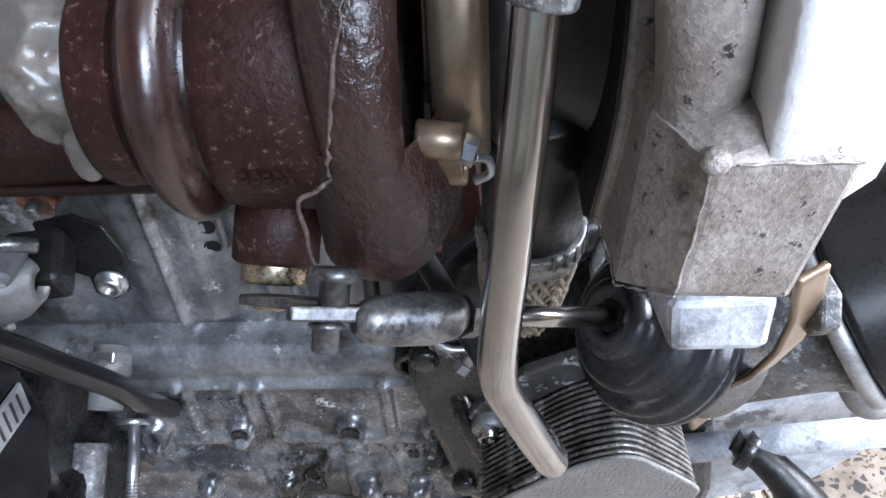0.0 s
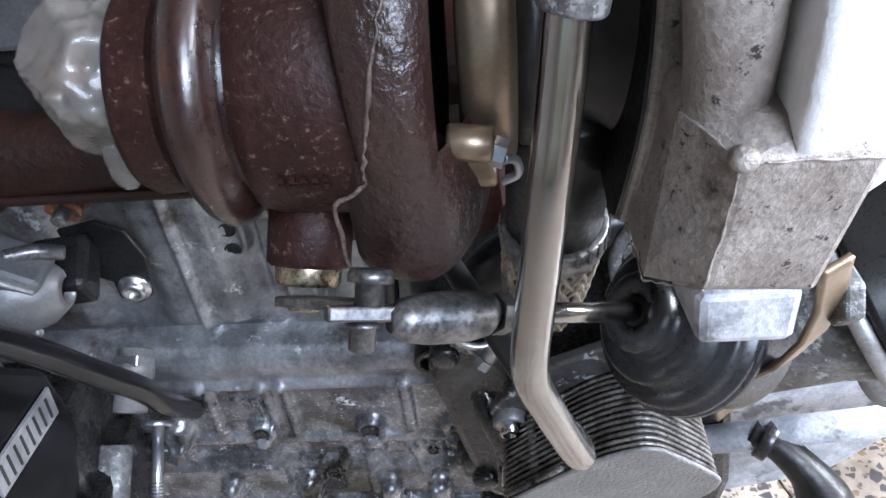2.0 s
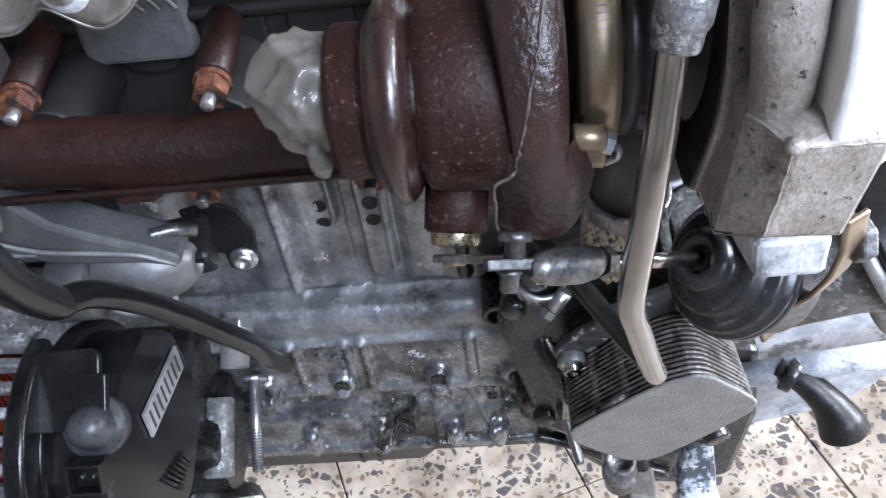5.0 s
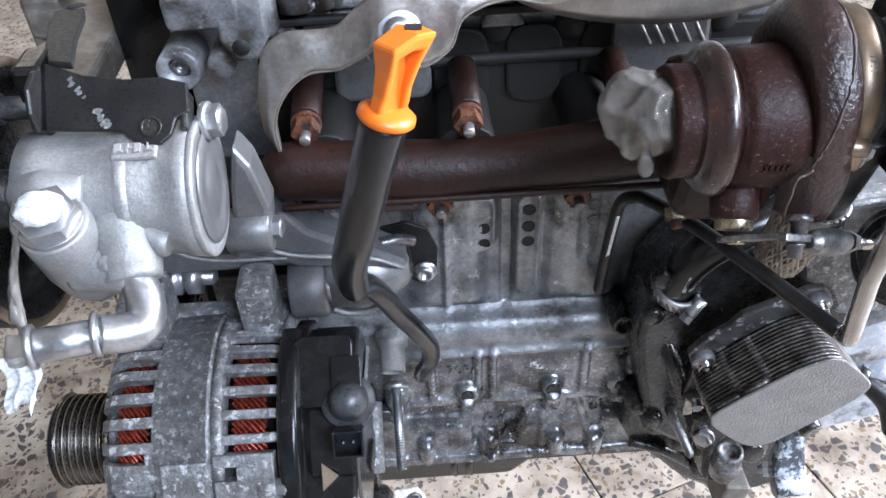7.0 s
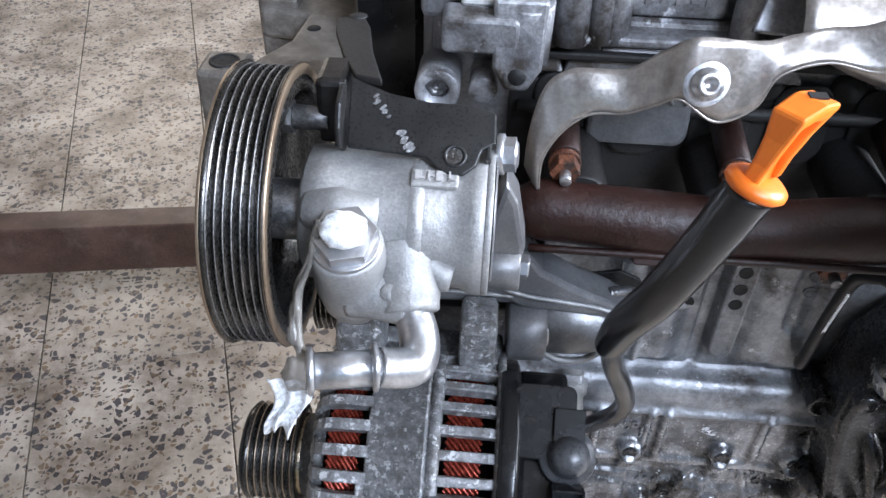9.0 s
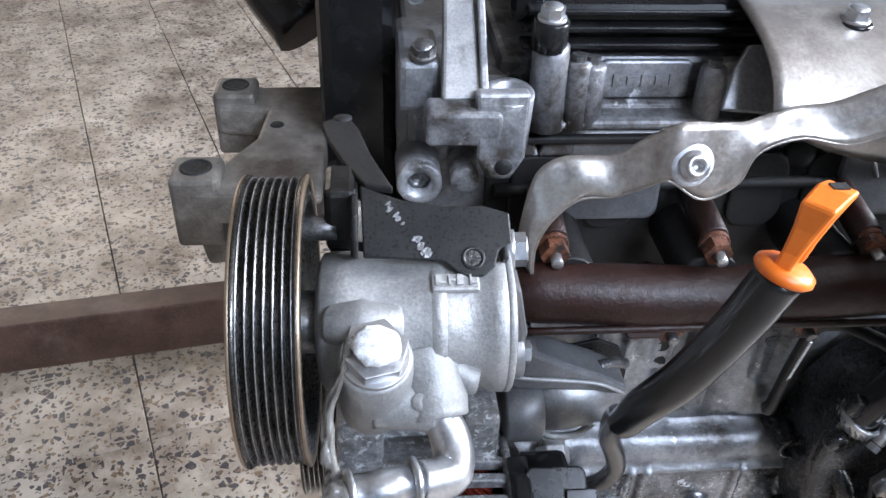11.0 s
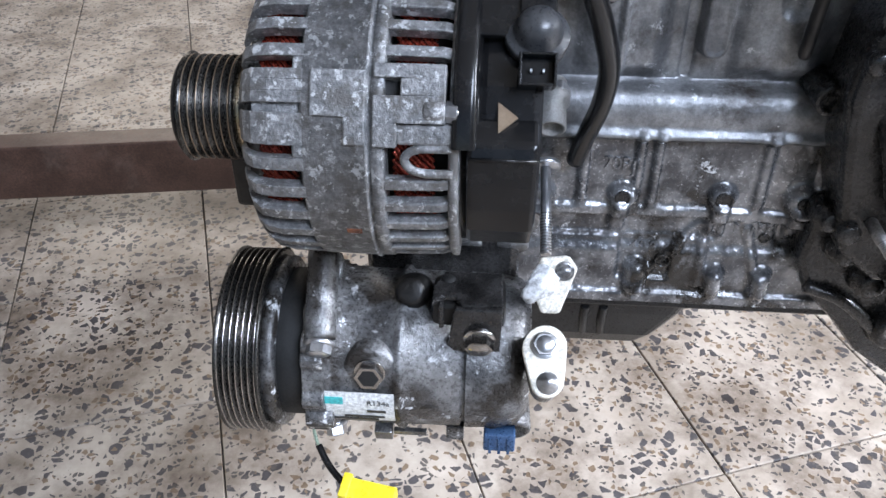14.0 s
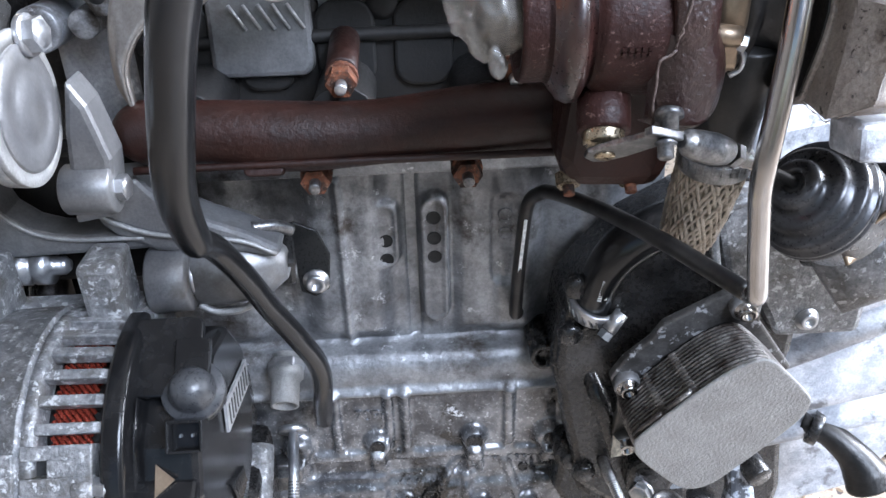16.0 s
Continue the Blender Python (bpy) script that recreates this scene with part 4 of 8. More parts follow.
def build_turbo():
    t = thing("turbocharger", "oily brown turbine housing with pitted aluminium compressor", "turbocharger", (0.1, -0.13, 0.74))
    axis = (1, 0, 0)
    o = (0, TY, TZ)
    # turbine outlet, V ring, and drum
    prof = [(0.046, 0.0), (0.044, 0.018), (0.0335, 0.0195), (0.033, 0.0235), (0.035, 0.0245), (0.0425, 0.0242), (0.0445, 0.0250), (0.0465, 0.0285), (0.0490, 0.0315), (0.0520, 0.0330), (0.0545, 0.0328), (0.0565, 0.0305), (0.0580, 0.0275), (0.0595, 0.0270), (0.0605, 0.0292), (0.064, 0.0302), (0.088, 0.0312), (0.090, 0.030)]
    part("turbine_drum", Shape().lathe(o, axis, prof[:7] + prof[12:], 72), TURBINE, t, "oily brown cast iron drum")
    part("outlet_ring", Shape().lathe(o, axis, prof[5:14], 72), RING_IRON, t, "smooth oily rounded outlet ring")

    # scroll that widens round the drum towards the back
    def scroll(u, v):
        a = u + math.pi * 0.5
        grow = 0.5 + 0.5 * math.cos(a - math.radians(62))
        out = 0.0338 + 0.018 * grow ** 1.8
        rr = 0.024 + (out - 0.024) * (0.5 + 0.5 * math.sin(v))
        fat = 0.0105 + 0.004 * grow
        x = 0.0960 - 0.002 * grow + fat * math.cos(v) * (0.55 if math.cos(v) > 0 else 1.0)
        x = max(x, 0.0862 - 0.007 * grow * grow)
        return (x, TY + rr * math.cos(a), TZ + rr * math.sin(a))
    part("turbine_scroll", Shape().sheet(scroll, [2 * math.pi * k / 84 for k in range(85)], [2 * math.pi * k / 28 for k in range(29)]), SCROLL_IRON, t, "brown cast iron scroll")
    # raised casting seam with its step
    rnd = random.Random(3)
    seam, width = [], []
    for a in range(78, 190, 3):
        u, v = radians(a - 90), radians(min(max(80 + 0.9 * (a - 118), 72), 143))
        p = Vector(scroll(u, v))
        out = Vector((-0.5, math.cos(radians(a)), math.sin(radians(a)))).normalized()
        seam.append(p + out * 0.0003 + Vector((rnd.uniform(-0.0004, 0.0004), 0, 0)))
        width.append(rnd.uniform(0.00022, 0.00062))
    low = [(0.0855, TY - 0.0352, TZ - 0.0046), (0.0835, TY - 0.0354, TZ - 0.0062), (0.0806, TY - 0.0357, TZ - 0.0074), (0.0797, TY - 0.0357, TZ - 0.0105), (0.0800, TY - 0.0350, TZ - 0.017), (0.0796, TY - 0.0345, TZ - 0.024), (0.0806, TY - 0.0335, TZ - 0.031), (0.0803, TY - 0.0325, TZ - 0.037)]
    part("casting_seam", Shape().tube(seam + [Vector(p) for p in low], width + [0.0006, 0.0005, 0.0006, 0.0005, 0.0006, 0.0005, 0.0006, 0.0004], 7, steps=3), FLASH, t, "ragged pale casting seam")

    # wastegate cheek below the scroll
    def cheek(u, v):
        w = 0.0800 + 0.0285 * u + (0.004 * math.sin(math.pi * v) if u > 0.5 else 0)
        bulge = math.sin(math.pi * min(max(u * 0.95 + 0.02, 0), 1)) ** 0.5
        z = TZ + 0.000 - 0.0375 * v
        y = TY - 0.0335 + 0.0015 * v - 0.0015 * bulge + (0.030 * (1 - bulge) if u > 0.5 else 0.012 * (1 - bulge)) + 0.02 * max(0, v - 0.9) * 10 * 0.4
        return (w, y, z)
    s = Shape().sheet(cheek, [k / 18 for k in range(19)], [k / 18 for k in range(19)])
    part("wastegate_cheek", s, SCROLL_IRON, t)

    def lump(u, v):
        return (0.0960 + 0.0135 * math.cos(v) * math.cos(u), TY - 0.0165 + 0.0175 * math.cos(v) * math.sin(u), TZ - 0.0245 + 0.0165 * math.sin(v))
    part("gate_lump", Shape().sheet(lump, [2 * math.pi * k / 36 for k in range(37)], [math.pi * (k / 24 - 0.5) for k in range(25)]), SCROLL_IRON, t)
    d = Vector((-0.10, -0.66, -0.745)).normalized()
    b = Vector((0.0670, -0.1530, 0.8145))
    part("bush", Shape().lathe(b, d, [(-0.012, 0.0), (-0.012, 0.0105), (0.0090, 0.0105), (0.0100, 0.0095), (0.0100, 0)], 34), TURBINE, t)
    part("bush_cap", Shape().lathe(b + d * 0.010, d, [(0, 0.0082), (0.0038, 0.0082), (0.0046, 0.0075), (0.0046, 0)], 34), GOLD, t)
    # foot on the manifold
    part("inlet_foot", Shape().prism([(-0.020, 0.055), (-0.026, 0.0), (-0.018, -0.014), (0.026, -0.016), (0.032, 0.0), (0.028, 0.055)], (0.086, -0.096, 0.765), (1, 0, 0), (0, -0.05, 1), -0.07), RUST, t, bevel=0.010)
    for x in (0.0675, 0.0985):
        d2 = Vector((0, -0.75, -0.65))
        c = Vector((x, -0.090, 0.7525))
        part("nut", Shape().hexagon(c - d2 * 0.006, d2, 0.0105, 0.007), GOLD, t, "bronze coloured nut")
        part("stud", Shape().cyl(c, c + d2 * 0.006, 0.003, n=12), NUT_RUST, t)
    # band clamp
    hub = (0, -0.1215, 0.8515)
    part("band_clamp", Shape().lathe(hub, axis, [(0.1060, 0.028), (0.1060, 0.0325), (0.1072, 0.0345), (0.1100, 0.0358), (0.1160, 0.0358), (0.1180, 0.0345), (0.1188, 0.0325), (0.1188, 0.028)], 72), BAND, t, "yellow zinc band clamp")
    for k in range(4):
        a = radians(134 + 3.2 * k)
        part("stamped_bar", Shape().box((0.1130, hub[1] + 0.0359 * math.cos(a), hub[2] + 0.0359 * math.sin(a)), (0.0030, 0.0004, 0.0011), (math.degrees(a) + 90, 0, 0)), STEEL_DARK, t)
    part("clamp_barrel", Shape().cyl((0.1030, -0.1630, 0.8455), (0.1130, -0.1630, 0.8440), 0.0040, n=32, edge=0.0007), BAND, t)
    part("clamp_nut", Shape().cyl((0.1048, -0.1585, 0.8345), (0.1138, -0.1585, 0.8335), 0.0036, n=28, edge=0.0006), BAND, t)
    part("clamp_bolt", Shape().hexagon((0.1128, -0.1622, 0.8420), (0.9, -0.2, -0.25), 0.0058, 0.0030), STEEL, t)
    part("clamp_link", Shape().prism([(-0.0026, 0.004), (0.0026, 0.004), (0.0030, -0.008), (-0.0030, -0.008)], (0.1100, -0.1620, 0.8400), (1, 0, 0), (0, -0.35, 1), 0.0020), BAND, t, bevel=0.0005)
    part("clamp_wire", Shape().tube([(0.1150, -0.1600, 0.8380), (0.1180, -0.1570, 0.8350), (0.1185, -0.1540, 0.8290), (0.1150, -0.1530, 0.8260)], 0.0011, 8), STEEL, t)
    # black bearing housing
    part("bearing_housing", Shape().lathe(hub, axis, [(0.115, 0.025), (0.120, 0.031), (0.1245, 0.0315), (0.1255, 0.025), (0.130, 0.024), (0.140, 0.028), (0.1465, 0.031)], 48), OIL_AND_SHADE, t, "black oily bearing housing")
    part("oil_drain_foot", Shape().cyl((0.131, -0.130, 0.835), (0.131, -0.112, 0.778), 0.0150, n=26), OIL_AND_SHADE, t)
    # compressor, set back from the turbine's axis
    o2 = (0, -0.119, 0.856)
    edge = [(-0.135, 0.897), (-0.148, 0.887), (-0.157, 0.874), (-0.163, 0.863), (-0.1660, 0.852), (-0.1658, 0.842), (-0.1635, 0.831), (-0.1605, 0.818), (-0.154, 0.8135), (-0.10, 0.8135), (-0.08, 0.84), (-0.085, 0.88), (-0.11, 0.90)]
    n = len(edge)
    rim = [(0.1412 + (z - 0.817) * 0.075, y, z) for y, z in edge] + [(0.1500 + (z - 0.817) * 0.03, y, z) for y, z in edge]
    part("back_plate", Shape().add(rim, [tuple(range(n)), tuple(range(2 * n - 1, n - 1, -1))] + [(k, (k + 1) % n, n + (k + 1) % n, n + k) for k in range(n)]), ALU_PITTED, t, "pitted cast back flange", bevel=0.0012)
    # black skin on the flange's turbine side: oil, with its shade in the colour
    inner = [(0.97 * (y + 0.12) - 0.12, 0.97 * (z - 0.855) + 0.855) for y, z in edge]
    black = [(0.1404 + (z - 0.817) * 0.075, y, z) for y, z in inner] + [(0.1430 + (z - 0.817) * 0.075, y, z) for y, z in inner]
    part("back_face", Shape().add(black, [tuple(range(n)), tuple(range(2 * n - 1, n - 1, -1))] + [(k, (k + 1) % n, n + (k + 1) % n, n + k) for k in range(n)]), OIL_AND_SHADE, t, "oily back face, black also for its shade")

    def volute(u, v):
        big = 0.0125 + 0.0045 * (u / (2 * math.pi))
        a = math.pi * 1.25 + u
        rr = 0.0330 + big * math.sin(v)
        return (0.1700 + big * 1.15 * math.cos(v), o2[1] + rr * math.cos(a), o2[2] + rr * math.sin(a))
    part("compressor_volute", Shape().sheet(volute, [2 * math.pi * k / 72 for k in range(73)], [2 * math.pi * k / 26 for k in range(27)]), ALU_PITTED, t, "pitted cast aluminium volute")
    part("compressor_face", Shape().lathe(o2, axis, [(0.149, 0.044), (0.160, 0.042), (0.182, 0.036), (0.190, 0.029), (0.214, 0.0285), (0.216, 0.027), (0.216, 0.023), (0.19, 0.022)], 48), ALU_PITTED, t)
    part("outlet_duct", Shape().tube([(0.1560, -0.1740, 0.853), (0.1555, -0.1745, 0.868), (0.1545, -0.1735, 0.882), (0.1545, -0.168, 0.898), (0.1550, -0.156, 0.912), (0.1555, -0.138, 0.920)], [0.0078, 0.0082, 0.0088, 0.0090, 0.0090, 0.0090], 26), ALU_PITTED, t, "rounded cast outlet duct")
    spine = [Vector(p) for p in ((0, -0.1740, 0.846), (0, -0.1760, 0.866), (0, -0.1730, 0.884), (0, -0.164, 0.902), (0, -0.150, 0.916), (0, -0.130, 0.922))]
    section = [(0.1640, -0.010), (0.1640, 0.0125), (0.1646, 0.0140), (0.1665, 0.0142), (0.1740, 0.0125), (0.1820, 0.0095), (0.1900, 0.0045), (0.1960, -0.004), (0.1965, -0.012)]

    def cheek_face(u, v):
        i = min(int(u), 4)
        f = u - i
        p0, p1, p2, p3 = (spine[min(max(j, 0), 5)] for j in (i - 1, i, i + 1, i + 2))
        p = 0.5 * (2 * p1 + (p2 - p0) * f + (2 * p0 - 5 * p1 + 4 * p2 - p3) * f * f + (3 * p1 - p0 - 3 * p2 + p3) * f ** 3)
        out = (p - Vector((0, -0.125, 0.868))).normalized()
        x, h = section[v]
        ragged = 0.0007 * noise.noise(Vector((u * 6, v, 4.0))) if v in (1, 2) else 0
        return Vector((x + ragged, 0, 0)) + p + out * h
    # same casting as the duct; the side light is in its paler colour
    part("outlet_cheek", Shape().sheet(cheek_face, [5 * k / 60 for k in range(61)], list(range(9))), LIT_CAST, t, "outlet cheek, coloured near-white for strong side light")
    # outlet block: six-sided casting with sloping shoulders
    s = Shape()
    rings = [[(0.1430, -0.158, 0.8165), (0.1449, -0.1752, 0.8140), (0.1537, -0.1898, 0.8255), (0.1772, -0.1870, 0.8205), (0.184, -0.150, 0.822), (0.147, -0.150, 0.820)],
             [(0.1462, -0.160, 0.8600), (0.1472, -0.1755, 0.8590), (0.1550, -0.1922, 0.8590), (0.1815, -0.1885, 0.8560), (0.186, -0.150, 0.862), (0.150, -0.150, 0.860)],
             [(0.1500, -0.164, 0.8612), (0.1500, -0.1720, 0.8616), (0.1592, -0.1835, 0.8628), (0.1790, -0.1830, 0.8620), (0.184, -0.150, 0.866), (0.152, -0.150, 0.862)]]
    verts = [p for ring in rings for p in ring]
    n = 6
    faces = [tuple(range(n)), tuple(range(2 * n, 3 * n))] + [(j * n + i, j * n + (i + 1) % n, (j + 1) * n + (i + 1) % n, (j + 1) * n + i) for j in (0, 1) for i in range(n)]
    part("outlet_block", s.add(verts, faces), ALU_PITTED, t, "pitted cast aluminium outlet block", bevel=0.0016)
    corner = Vector((0.1550, -0.1922, 0.8590))
    for start, end in ((corner, (0.1472, -0.1755, 0.8592)), (corner, (0.1813, -0.1886, 0.8562)), (corner, (0.1537, -0.1898, 0.8258)), (Vector((0.1449, -0.1753, 0.8142)), (0.1537, -0.1898, 0.8255)), (Vector((0.1430, -0.158, 0.8167)), (0.1449, -0.1753, 0.8142))):
        pts, wide = [], []
        for k in range(13):
            pts.append(start.lerp(Vector(end), k / 12) + Vector((rnd.uniform(-1, 1), rnd.uniform(-1, 1), rnd.uniform(-1, 1))) * 0.00025)
            wide.append(rnd.uniform(0.0001, 0.00045))
        part("flash_edge", Shape().tube(pts, wide, 6, steps=2), ALU_PITTED, t)
    part("corner_boss", Shape().lathe(corner + Vector((0.0006, 0.0012, 0.0)), (0, -0.8, 0.6), [(-0.002, 0), (-0.002, 0.0026), (0.0006, 0.0024), (0.0012, 0.0016), (0.0012, 0)], 18), ALU_PITTED, t)
    # cast mark on the drum
    for k in range(10):
        a = radians(189 + 3.6 * (k // 5))
        part("cast_bar", Shape().box((0.0685 + 0.0024 * (k % 5), TY + 0.0311 * math.cos(a), TZ + 0.0311 * math.sin(a)), (0.0014, 0.0008, 0.0010 + 0.0004 * (k % 2)), (math.degrees(a) - 180, 0, 0)), TURBINE, t)
    # wastegate actuator
    a0 = (0.1488, -0.1530, 0.7790)
    aim = Vector((0.75, 0.28, -0.58)).normalized()
    tiers = ([(0.004, 0.0), (0.004, 0.0042), (0.0004, 0.0048)], [(0.0004, 0.0048), (-0.0004, 0.0060), (-0.0004, 0.0085), (0.0006, 0.0108), (0.0030, 0.0116), (0.0060, 0.0117)], [(0.0060, 0.0117), (0.0064, 0.0140), (0.0066, 0.0176)], [(0.0066, 0.0176), (0.0082, 0.0194), (0.0122, 0.0198)], [(0.0122, 0.0198), (0.0130, 0.0216), (0.0134, 0.0242)], [(0.0134, 0.0242), (0.0150, 0.0252), (0.0180, 0.0253)], [(0.0180, 0.0253), (0.0186, 0.0268), (0.0200, 0.0270), (0.0206, 0.0256)], [(0.0206, 0.0256), (0.0214, 0.0270), (0.0232, 0.0272), (0.0240, 0.0258)], [(0.0240, 0.0258), (0.0260, 0.0240), (0.042, 0.0230), (0.046, 0.018), (0.046, 0)])
    can = Shape()
    for tier in tiers:
        can.lathe(a0, aim, tier, 64)
    part("actuator_can", can, CAN, t, "dark pressed steel actuator can")
    part("rod_eye", Shape().cyl(Vector(a0) + aim * 0.0008, Vector(a0) + aim * 0.006, 0.0046, n=20), SHADOWED, t)
    part("sleeve", Shape().prism([(0.0, 0.0), (0.0215, -0.0016), (0.0225, 0.0005), (0.0225, 0.0145), (0.0, 0.0155), (-0.0012, 0.013)], (0.1570, -0.1835, 0.8000), (1, 0.08, 0), (0, 0.12, 1), -0.022), BLEACHED, t, "bright galvanised bracket face", bevel=0.0024)
    strip = [Vector(p) for p in ((0.1845, -0.178, 0.818), (0.1870, -0.1765, 0.803), (0.1878, -0.1730, 0.788), (0.1860, -0.1680, 0.772), (0.1820, -0.1640, 0.762), (0.1770, -0.1615, 0.7565), (0.1745, -0.1625, 0.750), (0.1760, -0.1650, 0.745))]
    m = len(strip)

    def strap(u, v):
        i = min(int(u), m - 2)
        return strip[i].lerp(strip[i + 1], u - i) + Vector((0.0075 - 0.002 * u / m, 0.0040, 0.001)) * (v - 0.3)
    ob = part("bracket", Shape().sheet(strap, [(m - 1) * k / 42 for k in range(43)], [0, 0.15, 0.5, 0.85, 1]), BAND, t, "brassy bent strap round the actuator")
    so = ob.modifiers.new("thick", "SOLIDIFY")
    so.thickness = 0.0016
    part("bracket_nut", Shape().hexagon((0.1905, -0.170, 0.801), (1, 0.1, 0), 0.014, 0.005), ALU_OLD, t, bevel=0.001)
    r0 = Vector((0.112, -0.1735, 0.8025))
    part("rod", Shape().tube([r0, (0.1512, -0.1522, 0.7775)], 0.0027, 14), PIPE, t)
    for k in range(7):
        p = r0.lerp(Vector((0.1512, -0.1522, 0.7775)), 0.03 + 0.03 * k)
        part("thread", Shape().ring(p, p + (Vector((0.1512, -0.1522, 0.7775)) - r0).normalized() * 0.0008, 0.0033, 0.0025, 14), PIPE, t)
    part("rod_clevis", Shape().tube([(0.0885, -0.1838, 0.8128), (0.0915, -0.1825, 0.8116), (0.0965, -0.1800, 0.8090), (0.1040, -0.1770, 0.8060), (0.1095, -0.1745, 0.8038), (0.1115, -0.1738, 0.8028)], [0.0026, 0.0050, 0.0060, 0.0062, 0.0052, 0.0036], 22), STEEL_DARK, t, "oval steel clevis")
    part("rod_nut", Shape().hexagon((0.1115, -0.1737, 0.8028), (1, 0.55, -0.65), 0.0090, 0.0040), STEEL_DARK, t)
    along = Vector((0.026, -0.018, 0.016)).normalized()
    over = d.cross(along).normalized()
    part("lever", Shape().prism([(-0.0185, -0.0030), (-0.0150, -0.0062), (-0.006, -0.0068), (0.010, -0.0056), (0.0165, -0.0030), (0.0165, 0.0030), (0.010, 0.0056), (-0.006, 0.0068), (-0.0150, 0.0062), (-0.0185, 0.0030)], Vector((0.0735, -0.1705, 0.8100)) + d * 0.0022, along, over, 0.0026), STEEL_DARK, t, "dark flat steel lever", bevel=0.0006)
    end = Vector((0.0735, -0.1705, 0.8100)) + d * 0.0040 - along * 0.0110
    part("lever_pin", Shape().lathe(end, d, [(0, 0), (0, 0.0042), (0.0014, 0.0040), (0.0018, 0.0034), (0.0018, 0)], 28), GOLD, t, "brass coloured pin head")
    part("pin_disc", Shape().lathe(Vector((0.0850, -0.1780, 0.8205)), d, [(-0.0022, 0), (-0.0022, 0.0046), (-0.001, 0.0052), (0.0008, 0.0052), (0.0008, 0.0034), (0.0060, 0.0034), (0.0060, 0)], 28), STEEL_DARK, t)
    bar = Vector((0.0185, 0.0052, -0.0065)).normalized()
    part("fork", Shape().prism([(-0.0040, -0.0017), (0.0185, -0.0018), (0.0185, 0.0018), (-0.0040, 0.0017)], Vector((0.0800, -0.1862, 0.8180)), bar, d, 0.0046), STEEL_DARK, t, bevel=0.0006)
    part("pin", Shape().lathe(Vector((0.0828, -0.1835, 0.8135)) , d, [(0.0005, 0.0), (0.0005, 0.0030), (0.0015, 0.0042), (0.0022, 0.0030), (0.0068, 0.0030), (0.0075, 0.0022), (0.0075, 0)], 22), STEEL_DARK, t)
    return t


build_turbo()


def build_turbo_wrap():
    t = thing("plastic_film_plug", "crumpled clear plastic film stuffed in the turbine outlet", "plastic film", (0.025, TY, TZ - 0.03))
    part("film", crumple((0.0245, TY, TZ + 0.004), 0.0185, (0.92, 1.0, 1.04), 3.1, 80, 56, 0.20, 15), WRAP, t)
    part("film_tail", crumple((0.0255, TY - 0.011, TZ - 0.013), 0.005, (0.7, 0.7, 1.3), 7.3, 30, 20, 0.4, 9), WRAP, t)


build_turbo_wrap()


def strand(parent, pts, r, mat, name):
    return part(name, Shape().tube(pts, r, 5, steps=2, cap=False), mat, parent)


